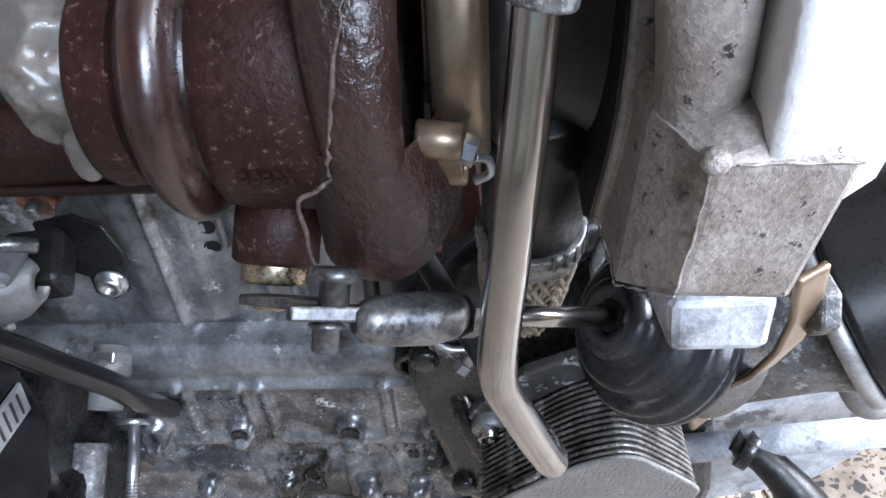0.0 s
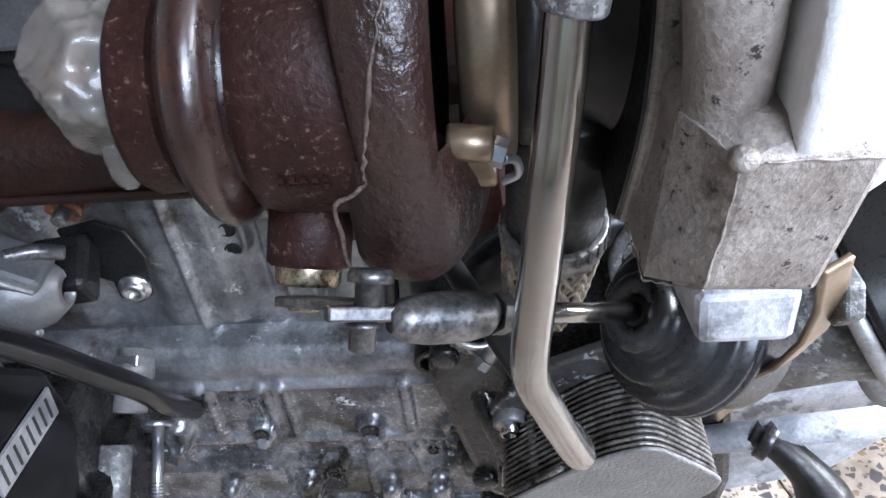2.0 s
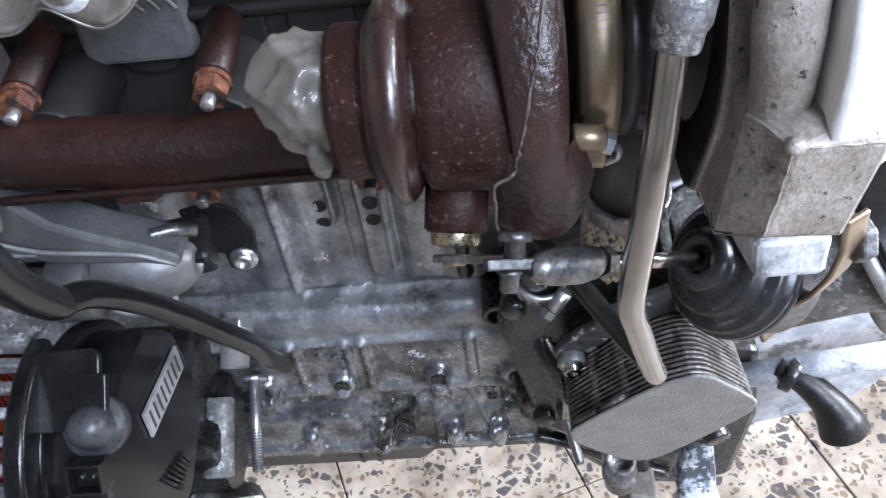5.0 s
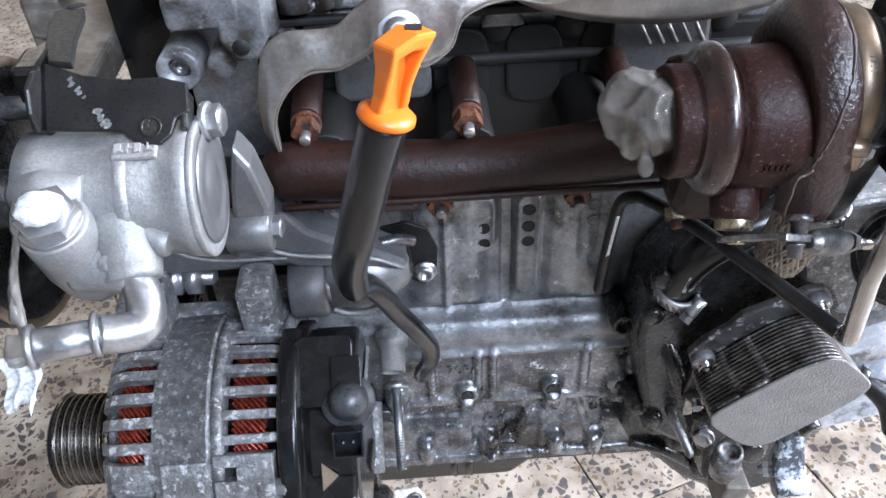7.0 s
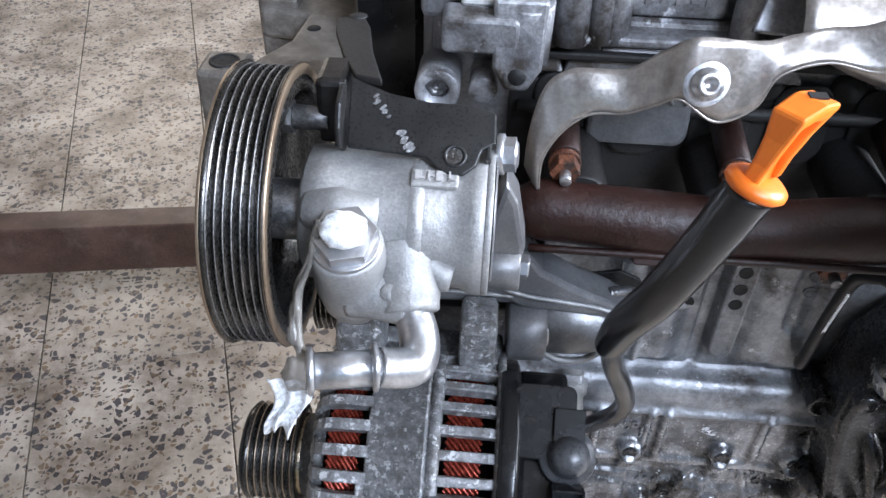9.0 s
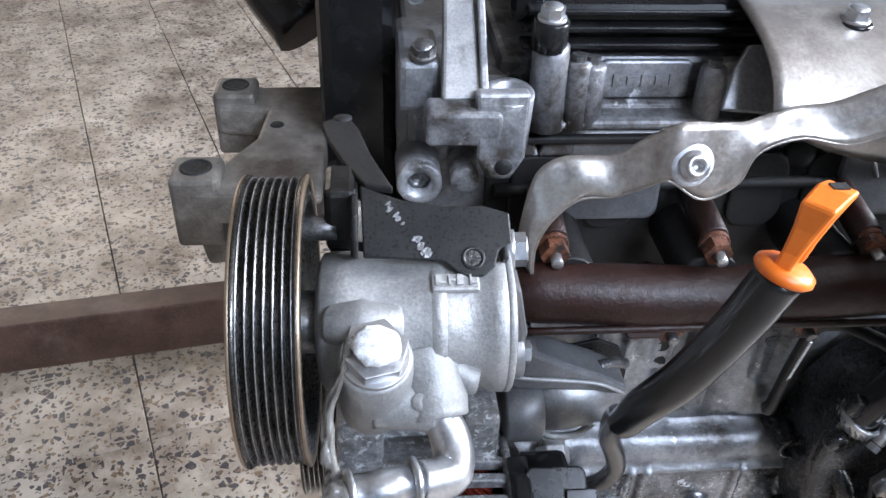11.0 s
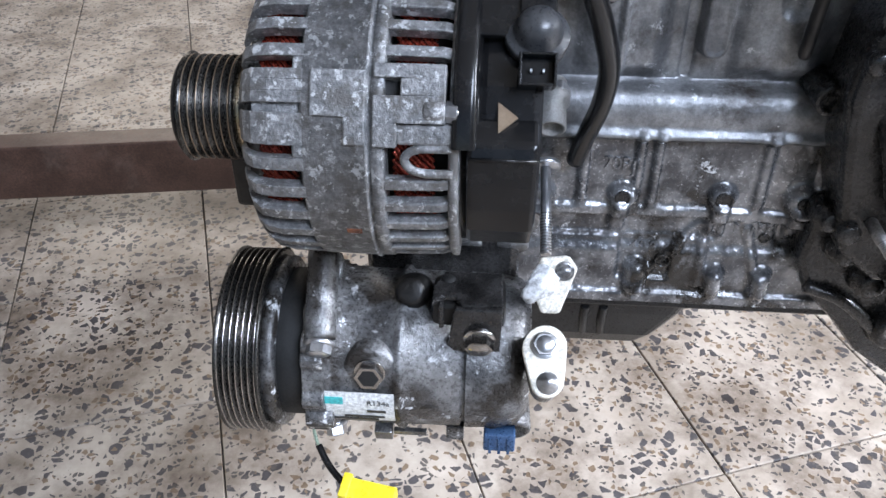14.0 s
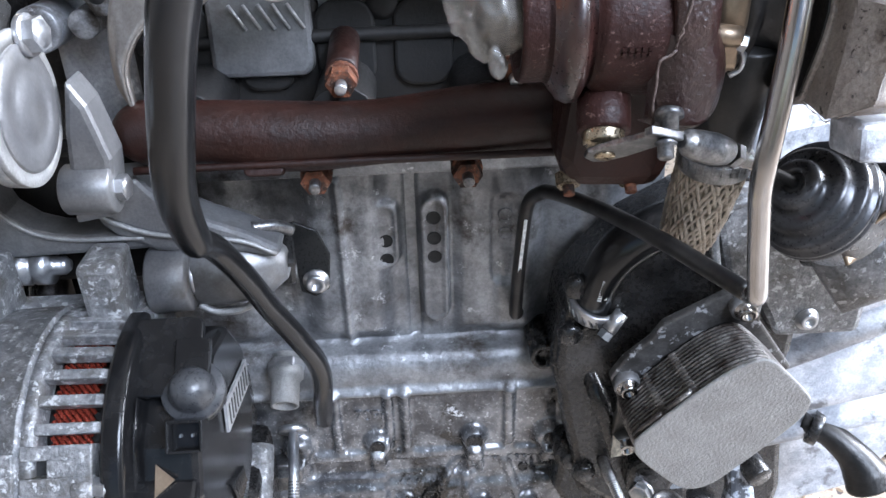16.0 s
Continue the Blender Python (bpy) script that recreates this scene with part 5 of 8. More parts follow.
def build_oil_lines():
    t = thing("oil_drain_hose", "short braided oil drain hose with clamps below the turbo", "oil hose", (0.122, -0.11, 0.715))
    a, b = Vector((0.131, -0.112, 0.772)), Vector((0.1285, -0.097, 0.724))
    q = (b - a).to_track_quat("Z", "Y")
    h = (b - a).length
    part("core", Shape().lathe(a, b - a, [(0, 0.0148), (h * 0.5, 0.0140), (h, 0.0120), (h, 0)], 30), BRAID, t)
    n = 30
    for sign in (-1, 1):
        for k in range(n):
            pts = []
            for j in range(8):
                ang = 2 * math.pi * k / n + sign * j / 7 * 1.3
                rr = (0.0152 - 0.0028 * (j / 7) ** 2) * (1 + 0.025 * (1 if (j + k) % 2 else -1) * sign)
                pts.append(a + q @ Vector((rr * math.cos(ang), rr * math.sin(ang), h * j / 7 + (0.002 if k % 3 == 0 else 0))))
            strand(t, pts, 0.00115, BRAID, "braid_strand")
    c = part("clamp", Shape().ring(a + Vector((0, -0.001, 0.006)), a + Vector((0, 0.0005, -0.003)), 0.0168, 0.013, 34), STEEL_DARK, t)
    for k in range(26):
        ang = 2 * math.pi * k / 26
        part("notch", Shape().box((a.x + 0.0169 * math.cos(ang), a.y + 0.0169 * math.sin(ang), a.z + 0.0015), (0.0011, 0.0011, 0.0055), (0, 0, math.degrees(ang))), STEEL_DARK, c)
    t = thing("oil_feed_pipe", "bent dull steel oil feed pipe", "oil pipe", (0.14, -0.1, 0.69))
    part("pipe", Shape().tube([(0.1285, -0.1712, 0.888), (0.1268, -0.1740, 0.880), (0.1251, -0.1788, 0.8627), (0.1233, -0.1830, 0.848), (0.1212, -0.1862, 0.828), (0.1194, -0.1882, 0.809), (0.1192, -0.1880, 0.800), (0.1203, -0.1862, 0.791), (0.1243, -0.182, 0.775), (0.1288, -0.1772, 0.757), (0.1332, -0.1725, 0.7405), (0.1352, -0.169, 0.7335), (0.1350, -0.164, 0.7310), (0.1325, -0.159, 0.7312)], 0.0044, 18), PIPE, t)
    # same pipe, recoloured dark for the shade behind the bend
    part("lower_run", Shape().tube([(0.1340, -0.1620, 0.7310), (0.1242, -0.146, 0.7325), (0.110, -0.117, 0.7325), (0.090, -0.070, 0.7270), (0.072, -0.030, 0.7185), (0.0655, -0.018, 0.7125), (0.0600, -0.009, 0.700), (0.0570, -0.005, 0.665), (0.0547, -0.0025, 0.6195), (0.057, 0.004, 0.612)], 0.0044, 18), SHADED_PIPE, t, "lower run of the pipe, darkened for shade")
    up = Vector((0.20, 0.22, 1)).normalized()
    foot = Vector((0.1272, -0.1742, 0.8795))
    part("collar", Shape().lathe(foot, up, [(0.004, 0.0042), (0.0, 0.0050), (0.0, 0.0060)], 30).lathe(foot, up, [(0.0, 0.0060), (0.0007, 0.0064), (0.0055, 0.0064), (0.0065, 0.0070)], 30).lathe(foot, up, [(0.0065, 0.0070), (0.0075, 0.0074), (0.0130, 0.0072), (0.0160, 0.0066), (0.0180, 0.0050)], 30), ALU_OLD, t)
    top = foot + up * 0.013
    part("banjo", Shape().tube([top, top + Vector((0.003, 0.003, 0.006)), top + Vector((0.008, 0.009, 0.009)), top + Vector((0.013, 0.020, 0.008))], [0.0066, 0.0072, 0.0074, 0.0066], 20), ALU_OLD, t)
    part("washer", Shape().lathe(top + Vector((0.003, 0.003, 0.0075)), (0.05, 0.1, 1), [(0, 0), (0, 0.0074), (0.0006, 0.0078), (0.0014, 0.0074), (0.0014, 0)], 28), NUT_RUST, t, "brown sealing washer")
    part("banjo_bolt", Shape().cyl(top + Vector((0.003, 0.003, 0.0088)), top + Vector((0.004, 0.005, 0.022)), 0.0066, n=26), OIL_AND_SHADE, t)
    part("paint_stripe", Shape().box((0.0573, -0.0100, 0.672), (0.0020, 0.0012, 0.040), (6, 4, 0)), WHITE, t, "white paint stripe")


build_oil_lines()


def build_heat_shield():
    t = thing("heat_shield", "folded bright aluminium heat shield strip bolted to the head", "heat shield", (-0.08, -0.05, 0.80))
    inner = [(-0.148, -0.060, 0.790), (-0.148, -0.060, 0.810), (-0.140, -0.058, 0.826), (-0.127, -0.056, 0.836), (-0.110, -0.058, 0.839), (-0.098, -0.063, 0.847), (-0.088, -0.067, 0.853), (-0.070, -0.068, 0.843), (-0.054, -0.067, 0.851), (-0.046, -0.064, 0.866), (-0.025, -0.062, 0.873), (0.0, -0.066, 0.872), (0.03, -0.070, 0.888), (0.06, -0.072, 0.899)]
    outer = [(-0.156, -0.056, 0.801), (-0.155, -0.056, 0.824), (-0.149, -0.052, 0.846), (-0.136, -0.050, 0.855), (-0.112, -0.052, 0.857), (-0.098, -0.058, 0.870), (-0.087, -0.064, 0.880), (-0.073, -0.064, 0.8805), (-0.059, -0.062, 0.879), (-0.045, -0.058, 0.880), (-0.030, -0.056, 0.884), (-0.008, -0.058, 0.889), (0.02, -0.064, 0.905), (0.05, -0.066, 0.918)]
    n = len(inner)

    def along(row, u):
        i = min(int(u), n - 2)
        f = u - i
        p0, p1, p2, p3 = (Vector(row[min(max(j, 0), n - 1)]) for j in (i - 1, i, i + 1, i + 2))
        return 0.5 * (2 * p1 + (p2 - p0) * f + (2 * p0 - 5 * p1 + 4 * p2 - p3) * f * f + (3 * p1 - p0 - 3 * p2 + p3) * f ** 3)

    def at(u, v):
        a, b = along(inner, u), along(outer, u)
        dent = 0.0010 * noise.noise(Vector((u * 1.7, v * 2, 1.0))) - 0.0012 * math.sin(math.pi * v) * math.sin(u * 2.3)
        return a.lerp(b, v) + Vector((0, 0.004 * v * v + dent, 0))
    us = [(n - 1) * k / 90 for k in range(91)]
    ob = part("strip", Shape().sheet(at, us, [k / 8 for k in range(9)]), SHIELD, t)
    so = ob.modifiers.new("thick", "SOLIDIFY")
    so.thickness = 0.0014
    # folded lip
    lip = Shape().sheet(lambda u, v: along(inner, u) + Vector((0, 0.006 * v, -0.0008 * v)), us, [0, 0.5, 1])
    ob = part("lip", lip, SHIELD, t)
    so = ob.modifiers.new("thick", "SOLIDIFY")
    so.thickness = 0.0012
    part("bolt_pad", Shape().lathe((-0.078, -0.0665, 0.8615), (0.05, -0.94, 0.3), [(-0.003, 0.012), (0.0, 0.0100), (0.0008, 0.0090), (0.0008, 0)], 30), BLEACHED, t, "bright rubbed pad")
    socket_bolt(t, (-0.078, -0.0685, 0.8620), (0.05, -0.9, 0.4), 0.0056, 0.004, STEEL, label="hexagon socket bolt")
    part("upper_lug", Shape().prism([(-0.02, 0), (-0.012, 0.022), (-0.004, 0.034), (0.006, 0.034), (0.016, 0.018), (0.03, 0.006), (0.03, -0.004)], (-0.03, -0.020, 0.866), (1, 0, 0), (0, 0.6, 0.8), 0.004), HEAD, t, bevel=0.001)
    def dish(u, v):
        x = -0.035 + 0.19 * u
        edge = math.sin(math.pi * min(max((u - 0.05) / 0.9, 0), 1)) ** 0.6
        z0 = 0.872 - 0.024 * edge
        return (x, -0.048 - 0.012 * math.sin(math.pi * v) * edge + 0.075 * v * v, z0 + (0.912 - z0) * v + 0.006 * math.sin(math.pi * v))
    s = Shape().sheet(dish, [k / 30 for k in range(31)], [k / 14 for k in range(15)])
    ob = part("dished_panel", s, SHIELD, t, "dished aluminium panel over the manifold")
    so = ob.modifiers.new("thick", "SOLIDIFY")
    so.thickness = 0.0014
    part("ball_stud", Shape().lathe((-0.012, -0.006, 0.872), (0, 0, 1), [(0, 0.006), (0.008, 0.006), (0.009, 0.0035), (0.015, 0.0035), (0.0165, 0.005), (0.020, 0.006), (0.0235, 0.005), (0.0255, 0)], 20), STEEL, t)


build_heat_shield()


# ---- filter housing and oil cooler ----
def build_oil_cooler():
    t = thing("oil_cooler", "stacked plate aluminium oil cooler on its flange", "oil cooler", (0.16, -0.05, 0.50))
    c = Vector((0.161, -0.0660, 0.5960))
    u = Vector((0.74, -0.12, 0.66)).normalized()
    nrm = Vector((-0.02, -0.98, -0.19)).normalized()
    v = nrm.cross(u).normalized()
    if v.z < 0:
        v = -v
    w = u.cross(v)
    sgn = 1 if w.dot(nrm) > 0 else -1

    def plate(name, outline, off, th, mat, bevel=0.0, label=""):
        return part(name, Shape().prism(outline, c + nrm * off, u, v, th * sgn), mat, t, label, bevel)
    body = [(-0.045, 0.024), (-0.035, 0.031), (0.019, 0.041), (0.040, 0.0395), (0.0480, 0.034), (0.0500, 0.022), (0.0495, -0.008), (0.0445, -0.0185), (0.028, -0.0274), (-0.0186, -0.0397), (-0.037, -0.0416), (-0.0470, -0.035), (-0.0500, -0.020), (-0.0495, 0.012)]
    soft = []
    for i in range(len(body)):
        p0, p1, p2, p3 = (Vector((*body[(i + j) % len(body)], 0)) for j in (-1, 0, 1, 2))
        for f in (0, 0.34, 0.67):
            p = 0.5 * (2 * p1 + (p2 - p0) * f + (2 * p0 - 5 * p1 + 4 * p2 - p3) * f * f + (3 * p1 - p0 - 3 * p2 + p3) * f ** 3)
            soft.append((p.x, p.y))

    def lean(outline, off, k=1.0):
        return [(a * k + 0.25 * off, b * k + 0.27 * off) for a, b in outline]
    for k in range(13):
        off = 0.0033 * k - 0.001
        plate("plate", lean(soft, off, 0.985), off, 0.0017, COOLER, 0.0006)
    for k in range(4):
        off = 0.0115 * k - 0.003
        plate("core", lean(soft, off + 0.004, 0.93), off, 0.0112, GREASE)
    plate("face_plate", lean(soft, 0.0425), 0.0415, 0.0022, SPECKLED, 0.0012, "speckled dull aluminium end plate")
    for x in (-0.016, 0.006):
        for k in range(13):
            off = 0.0033 * k - 0.001
            q0 = c + nrm * (off + 0.001) + u * (x + 0.25 * off) + v * (0.0335 + 0.19 * (x + 0.016) + 0.27 * off)
            part("notch", Shape().cyl(q0 - u * 0.0022, q0 + u * 0.0022, 0.0016, n=8), COOLER, t)
    for x in (-0.026, -0.004):
        q0 = c + nrm * 0.0405 + u * (x + 0.0103) + v * (0.0355 + 0.19 * (x + 0.02) + 0.0110)
        part("retaining_bar", Shape().tube([q0 - (u + v * 0.19) * 0.0085, q0 + (u + v * 0.19) * 0.0085], 0.0013, 8), COOLER, t)
    flange = [(-0.0345, 0.0447), (-0.0193, 0.0516), (0.0025, 0.0545), (0.0152, 0.0600), (0.0578, 0.0541), (0.0664, 0.0484), (0.0654, 0.035), (0.0565, 0.0202), (0.05, -0.03), (-0.055, -0.045), (-0.0722, -0.0254), (-0.0692, -0.005), (-0.045, 0.02)]
    plate("flange", flange, -0.009, 0.006, FLAKED, 0.0015, "dark flange with pale flaking patches")
    for a, b in ((-0.0285, 0.036), (0.0575, 0.042), (-0.0628, -0.0110)):
        q0 = c + nrm * -0.004 + u * a + v * b
        part("bolt_boss", Shape().cyl(q0, q0 + nrm * 0.007, 0.0085, n=26), CAST, t)
        socket_bolt(t, q0 + nrm * 0.006, nrm, 0.0052, 0.006, PIPE)
    return t


build_oil_cooler()


def build_filter_housing():
    t = thing("oil_filter_housing", "oily black cast filter housing bolted to the block", "filter housing", (0.14, -0.02, 0.48))
    body = [(0.082, 0.560), (0.076, 0.600), (0.080, 0.640), (0.094, 0.662), (0.120, 0.690), (0.160, 0.712), (0.215, 0.716), (0.232, 0.69), (0.232, 0.600), (0.21, 0.52), (0.175, 0.470), (0.130, 0.462), (0.098, 0.488)]
    part("casting", Shape().prism(body, (0, 0.015, 0), (1, 0, 0), (0, 0, 1), 0.055), GREASE, t, "oily black casting", bevel=0.006)
    part("rib", Shape().tube([(0.084, -0.030, 0.635), (0.078, -0.032, 0.60), (0.088, -0.036, 0.565), (0.096, -0.034, 0.54)], 0.0042, 8), GREASE, t)
    for x, z in ((0.084, 0.625), (0.086, 0.66), (0.1, 0.505)):
        part("bolt", Shape().lathe((x, -0.038, z), (0, -1, 0), [(0, 0.0078), (0.006, 0.0078), (0.008, 0.006), (0.008, 0)], 18), GREASE, t)
    low = [(0.088, 0.50), (0.084, 0.462), (0.098, 0.432), (0.125, 0.405), (0.150, 0.375), (0.182, 0.352), (0.225, 0.345), (0.255, 0.36), (0.262, 0.45), (0.25, 0.53), (0.16, 0.55)]
    part("lower_casting", Shape().prism(low, (0, 0.03, 0), (1, 0, 0), (0, 0, 1), 0.045), GREASE, t, "oily black lower casting", bevel=0.006)
    part("casting_rib", Shape().tube([(0.095, -0.016, 0.44), (0.125, -0.020, 0.43), (0.16, -0.02, 0.40), (0.20, -0.018, 0.372)], 0.005, 10), GREASE, t)
    part("casting_boss", Shape().lathe((0.165, -0.012, 0.405), (0.1, -0.95, 0.1), [(0, 0.017), (0.014, 0.015), (0.016, 0.012), (0.016, 0.006), (0.006, 0.006), (0.006, 0)], 24), GREASE, t)
    a, b = Vector((0.1105, -0.029, 0.5170)), Vector((0.1215, -0.0768, 0.5010))
    part("stud_washer", Shape().cyl(a, a.lerp(b, 0.08), 0.0095, n=26), STEEL_DARK, t)
    part("threaded_stud", Shape().tube([a, a.lerp(b, 0.55), a.lerp(b, 0.56), a.lerp(b, 0.96), b], [0.0042, 0.0042, 0.0031, 0.0031, 0.0022], 14, straight=True), STEEL_DARK, t)
    for k in range(14):
        p = a.lerp(b, 0.58 + 0.028 * k)
        part("thread", Shape().ring(p, p.lerp(b, 0.02), 0.0036, 0.0026, 14), STEEL, t)
    for x, z, r in ((0.092, 0.505, 0.007), (0.110, 0.478, 0.008), (0.135, 0.452, 0.009), (0.20, 0.43, 0.011)):
        part("casting_bolt", Shape().lathe((x, -0.022, z), (0, -1, 0.1), [(-0.02, 0), (-0.02, r * 1.5), (0.004, r * 1.4), (0.004, r), (0.010, r), (0.011, r * 0.8), (0.011, 0)], 22), GREASE, t)
    for pts in (((0.094, -0.024, 0.60), (0.105, -0.045, 0.575), (0.118, -0.05, 0.53)), ((0.09, -0.018, 0.545), (0.13, -0.03, 0.515), (0.18, -0.035, 0.50))):
        part("web", Shape().tube(pts, [0.005, 0.0065, 0.005], 10), GREASE, t)
    part("upper_casting", Shape().prism([(0.178, 0.655), (0.165, 0.700), (0.175, 0.722), (0.235, 0.726), (0.268, 0.700), (0.268, 0.618), (0.213, 0.618), (0.198, 0.645)], (0, -0.030, 0), (1, 0, 0), (0, 0, 1), 0.018), ALU_OLD, t, "dull grey upper casting", bevel=0.005)
    part("casting_rim", Shape().tube([(0.168, -0.049, 0.672), (0.164, -0.049, 0.700), (0.178, -0.049, 0.717), (0.232, -0.049, 0.720), (0.255, -0.049, 0.698)], 0.003, 8), ALU_OLD, t)
    socket_bolt(t, (0.231, -0.048, 0.632), (0, -1, 0.1), 0.0055, 0.005, STEEL)
    part("tensioner_body", Shape().lathe((0.1450, -0.0860, 0.5195), (0.05, 0.12, -1), [(0.004, 0), (0.004, 0.0055), (0.0, 0.0062), (-0.0005, 0.0088), (0.001, 0.0104), (0.016, 0.0108), (0.017, 0.0116), (0.0185, 0.0116), (0.0195, 0.0106), (0.034, 0.0102), (0.036, 0.008), (0.036, 0)], 32), GREASY_ALU, t, "greasy cast tensioner body")
    part("tensioner_arm", Shape().prism([(0.128, 0.520), (0.150, 0.534), (0.170, 0.530), (0.160, 0.500), (0.150, 0.472), (0.136, 0.478), (0.128, 0.498)], (0, -0.056, 0), (1, 0, 0), (0, 0, 1), -0.030), GREASE, t, bevel=0.004)
    flange_bolt(t, (0.1375, -0.0570, 0.4995), (-0.55, -0.8, 0.1), 0.0125, 0.006, STEEL)
    part("side_plate", Shape().prism([(0.166, 0.524), (0.186, 0.524), (0.184, 0.506), (0.160, 0.468), (0.152, 0.474), (0.158, 0.494)], (0, -0.070, 0), (1, 0, 0), (0, 0.15, 1), -0.006), GREASY_ALU, t, "dull grey side plate", bevel=0.0015)
    part("foot_block", Shape().box((0.163, -0.070, 0.446), (0.022, 0.026, 0.030), (0, 8, 0)), MOUNT, t, bevel=0.003)
    part("foot_stud", Shape().tube([(0.190, -0.060, 0.452), (0.214, -0.064, 0.457)], 0.0034, 12), STEEL, t)
    part("foot_nut", Shape().hexagon((0.193, -0.0605, 0.4525), (1, -0.15, 0.2), 0.012, 0.006), STEEL, t)
    part("gasket_tab", Shape().prism([(-0.003, -0.008), (0.004, -0.007), (0.002, 0.003), (-0.002, 0.008)], (0.1130, -0.0665, 0.5520), (1, 0, 0), (0, 0.2, 1), 0.0012), PALE_CAP, t, "pale paper gasket tab")


build_filter_housing()


def build_coolant_hose():
    t = thing("coolant_hose", "black rubber coolant hose with printed marking and worm clamp", "hose", (0.105, -0.03, 0.63))
    part("hose", Shape().tube([(0.097, -0.030, 0.630), (0.0995, -0.038, 0.655), (0.1035, -0.042, 0.672), (0.113, -0.043, 0.687), (0.130, -0.041, 0.697), (0.155, -0.036, 0.704), (0.19, -0.03, 0.71)], [0.0122, 0.0122, 0.0128, 0.0138, 0.0142, 0.0142, 0.0142], 20), RUBBER, t)
    c = part("worm_clamp", Shape().ring((0.0985, -0.0312, 0.637), (0.1010, -0.0350, 0.6465), 0.0164, 0.0135, 36), STEEL, t)
    d = Vector((0.002, -0.0033, 0.0085)).normalized()
    q = d.to_track_quat("Z", "Y")
    for k in range(24):
        a = 2 * math.pi * k / 24
        p = Vector((0.0995, -0.0328, 0.6412)) + q @ Vector((0.0166 * math.cos(a), 0.0166 * math.sin(a), 0))
        part("thread", Shape().box(p, (0.0012, 0.0012, 0.006), (20, 12, math.degrees(a))), STEEL_DARK, c)
    part("screw_housing", Shape().tube([(0.106, -0.05, 0.632), (0.1145, -0.046, 0.642)], 0.0046, 12), STEEL, c)
    part("screw_head", Shape().hexagon((0.1055, -0.0503, 0.6315), (-0.6, -0.3, -0.7), 0.008, 0.005), STEEL, c)
    for k in range(9):
        part("print_bar", Shape().box((0.0985 + 0.0002 * k, -0.0503 - 0.0004 * k, 0.655 + 0.0019 * k), (0.0022, 0.0012, 0.0009), (8, 14, 0)), WHITE, t)
    part("print_bar", Shape().box((0.1035, -0.0510, 0.661), (0.0014, 0.0012, 0.012), (8, 14, 0)), WHITE, t)


build_coolant_hose()


def build_dipstick():
    t = thing("dipstick", "black dipstick tube with orange pull handle", "dipstick", (-0.081, -0.015, 0.535))
    part("tube", Shape().tube([(-0.0825, -0.004, 0.533), (-0.0790, -0.022, 0.562), (-0.0745, -0.040, 0.592), (-0.0740, -0.053, 0.621), (-0.0820, -0.066, 0.651), (-0.0920, -0.076, 0.678), (-0.0990, -0.091, 0.708), (-0.1055, -0.110, 0.736), (-0.1090, -0.128, 0.751)], 0.0066, 18), RUBBER, t)
    part("sleeve", Shape().tube([(-0.1085, -0.1215, 0.7455), (-0.1095, -0.129, 0.7530), (-0.1085, -0.143, 0.7800), (-0.1010, -0.1575, 0.8125), (-0.0910, -0.1680, 0.8520), (-0.0835, -0.1705, 0.8770)], [0.0066, 0.0078, 0.0088, 0.0091, 0.0091, 0.0094], 22), RUBBER, t, "thick black rubber sleeve")
    a = Vector((-0.0832, -0.1706, 0.8768))
    d = Vector((0.29, 0.08, 0.95)).normalized()
    part("collar", Shape().lathe(a, d, [(-0.001, 0.0), (-0.001, 0.0100), (0.0006, 0.0114), (0.0026, 0.0112), (0.0045, 0.0085), (0.0045, 0)], 30), ORANGE, t)

    side = Vector((0.76, 0.65, 0)).normalized()
    face = Vector((0.65, -0.76, 0)).normalized()
    out = [(-0.0085, 0.003), (-0.0072, 0.012), (-0.0080, 0.022), (-0.0105, 0.033), (0.0, 0.0355), (0.0105, 0.033), (0.0080, 0.022), (0.0072, 0.012), (0.0085, 0.003)]
    inn = [(-0.0045, 0.003), (-0.0040, 0.012), (-0.0048, 0.021), (-0.0060, 0.027), (0.0, 0.0285), (0.0060, 0.027), (0.0048, 0.021), (0.0040, 0.012), (0.0045, 0.003)]
    s = Shape()
    n = len(out)
    vs = []
    for k, w in enumerate((-1, 1)):
        for pts in (out, inn):
            vs += [a + side * p + d * h + face * (0.0030 + 0.0036 * (h / 0.035) ** 2) * w for p, h in pts]
    fs = []
    for i in range(n - 1):
        fs += [(i, i + 1, n + i + 1, n + i), (2 * n + i, 3 * n + i, 3 * n + i + 1, 2 * n + i + 1), (i, 2 * n + i, 2 * n + i + 1, i + 1), (n + i, n + i + 1, 3 * n + i + 1, 3 * n + i)]
    fs += [(0, n, 3 * n, 2 * n), (n - 1, 3 * n - 1, 4 * n - 1, 2 * n - 1)]
    h = part("handle", s.add(vs, fs), ORANGE, t, "orange plastic loop handle", bevel=0.0014)
    part("web", Shape().box(a + d * 0.016 - face * 0.001, (0.011, 0.0016, 0.03), (0, 0, math.degrees(math.atan2(side.y, side.x)))), ORANGE, h)
    part("print_mark", Shape().box(a + d * 0.0355 + side * 0.003, (0.006, 0.004, 0.0006)), PRINT, h)


build_dipstick()


# ---- power steering pump ----
PY, PZ = -0.116, 0.812


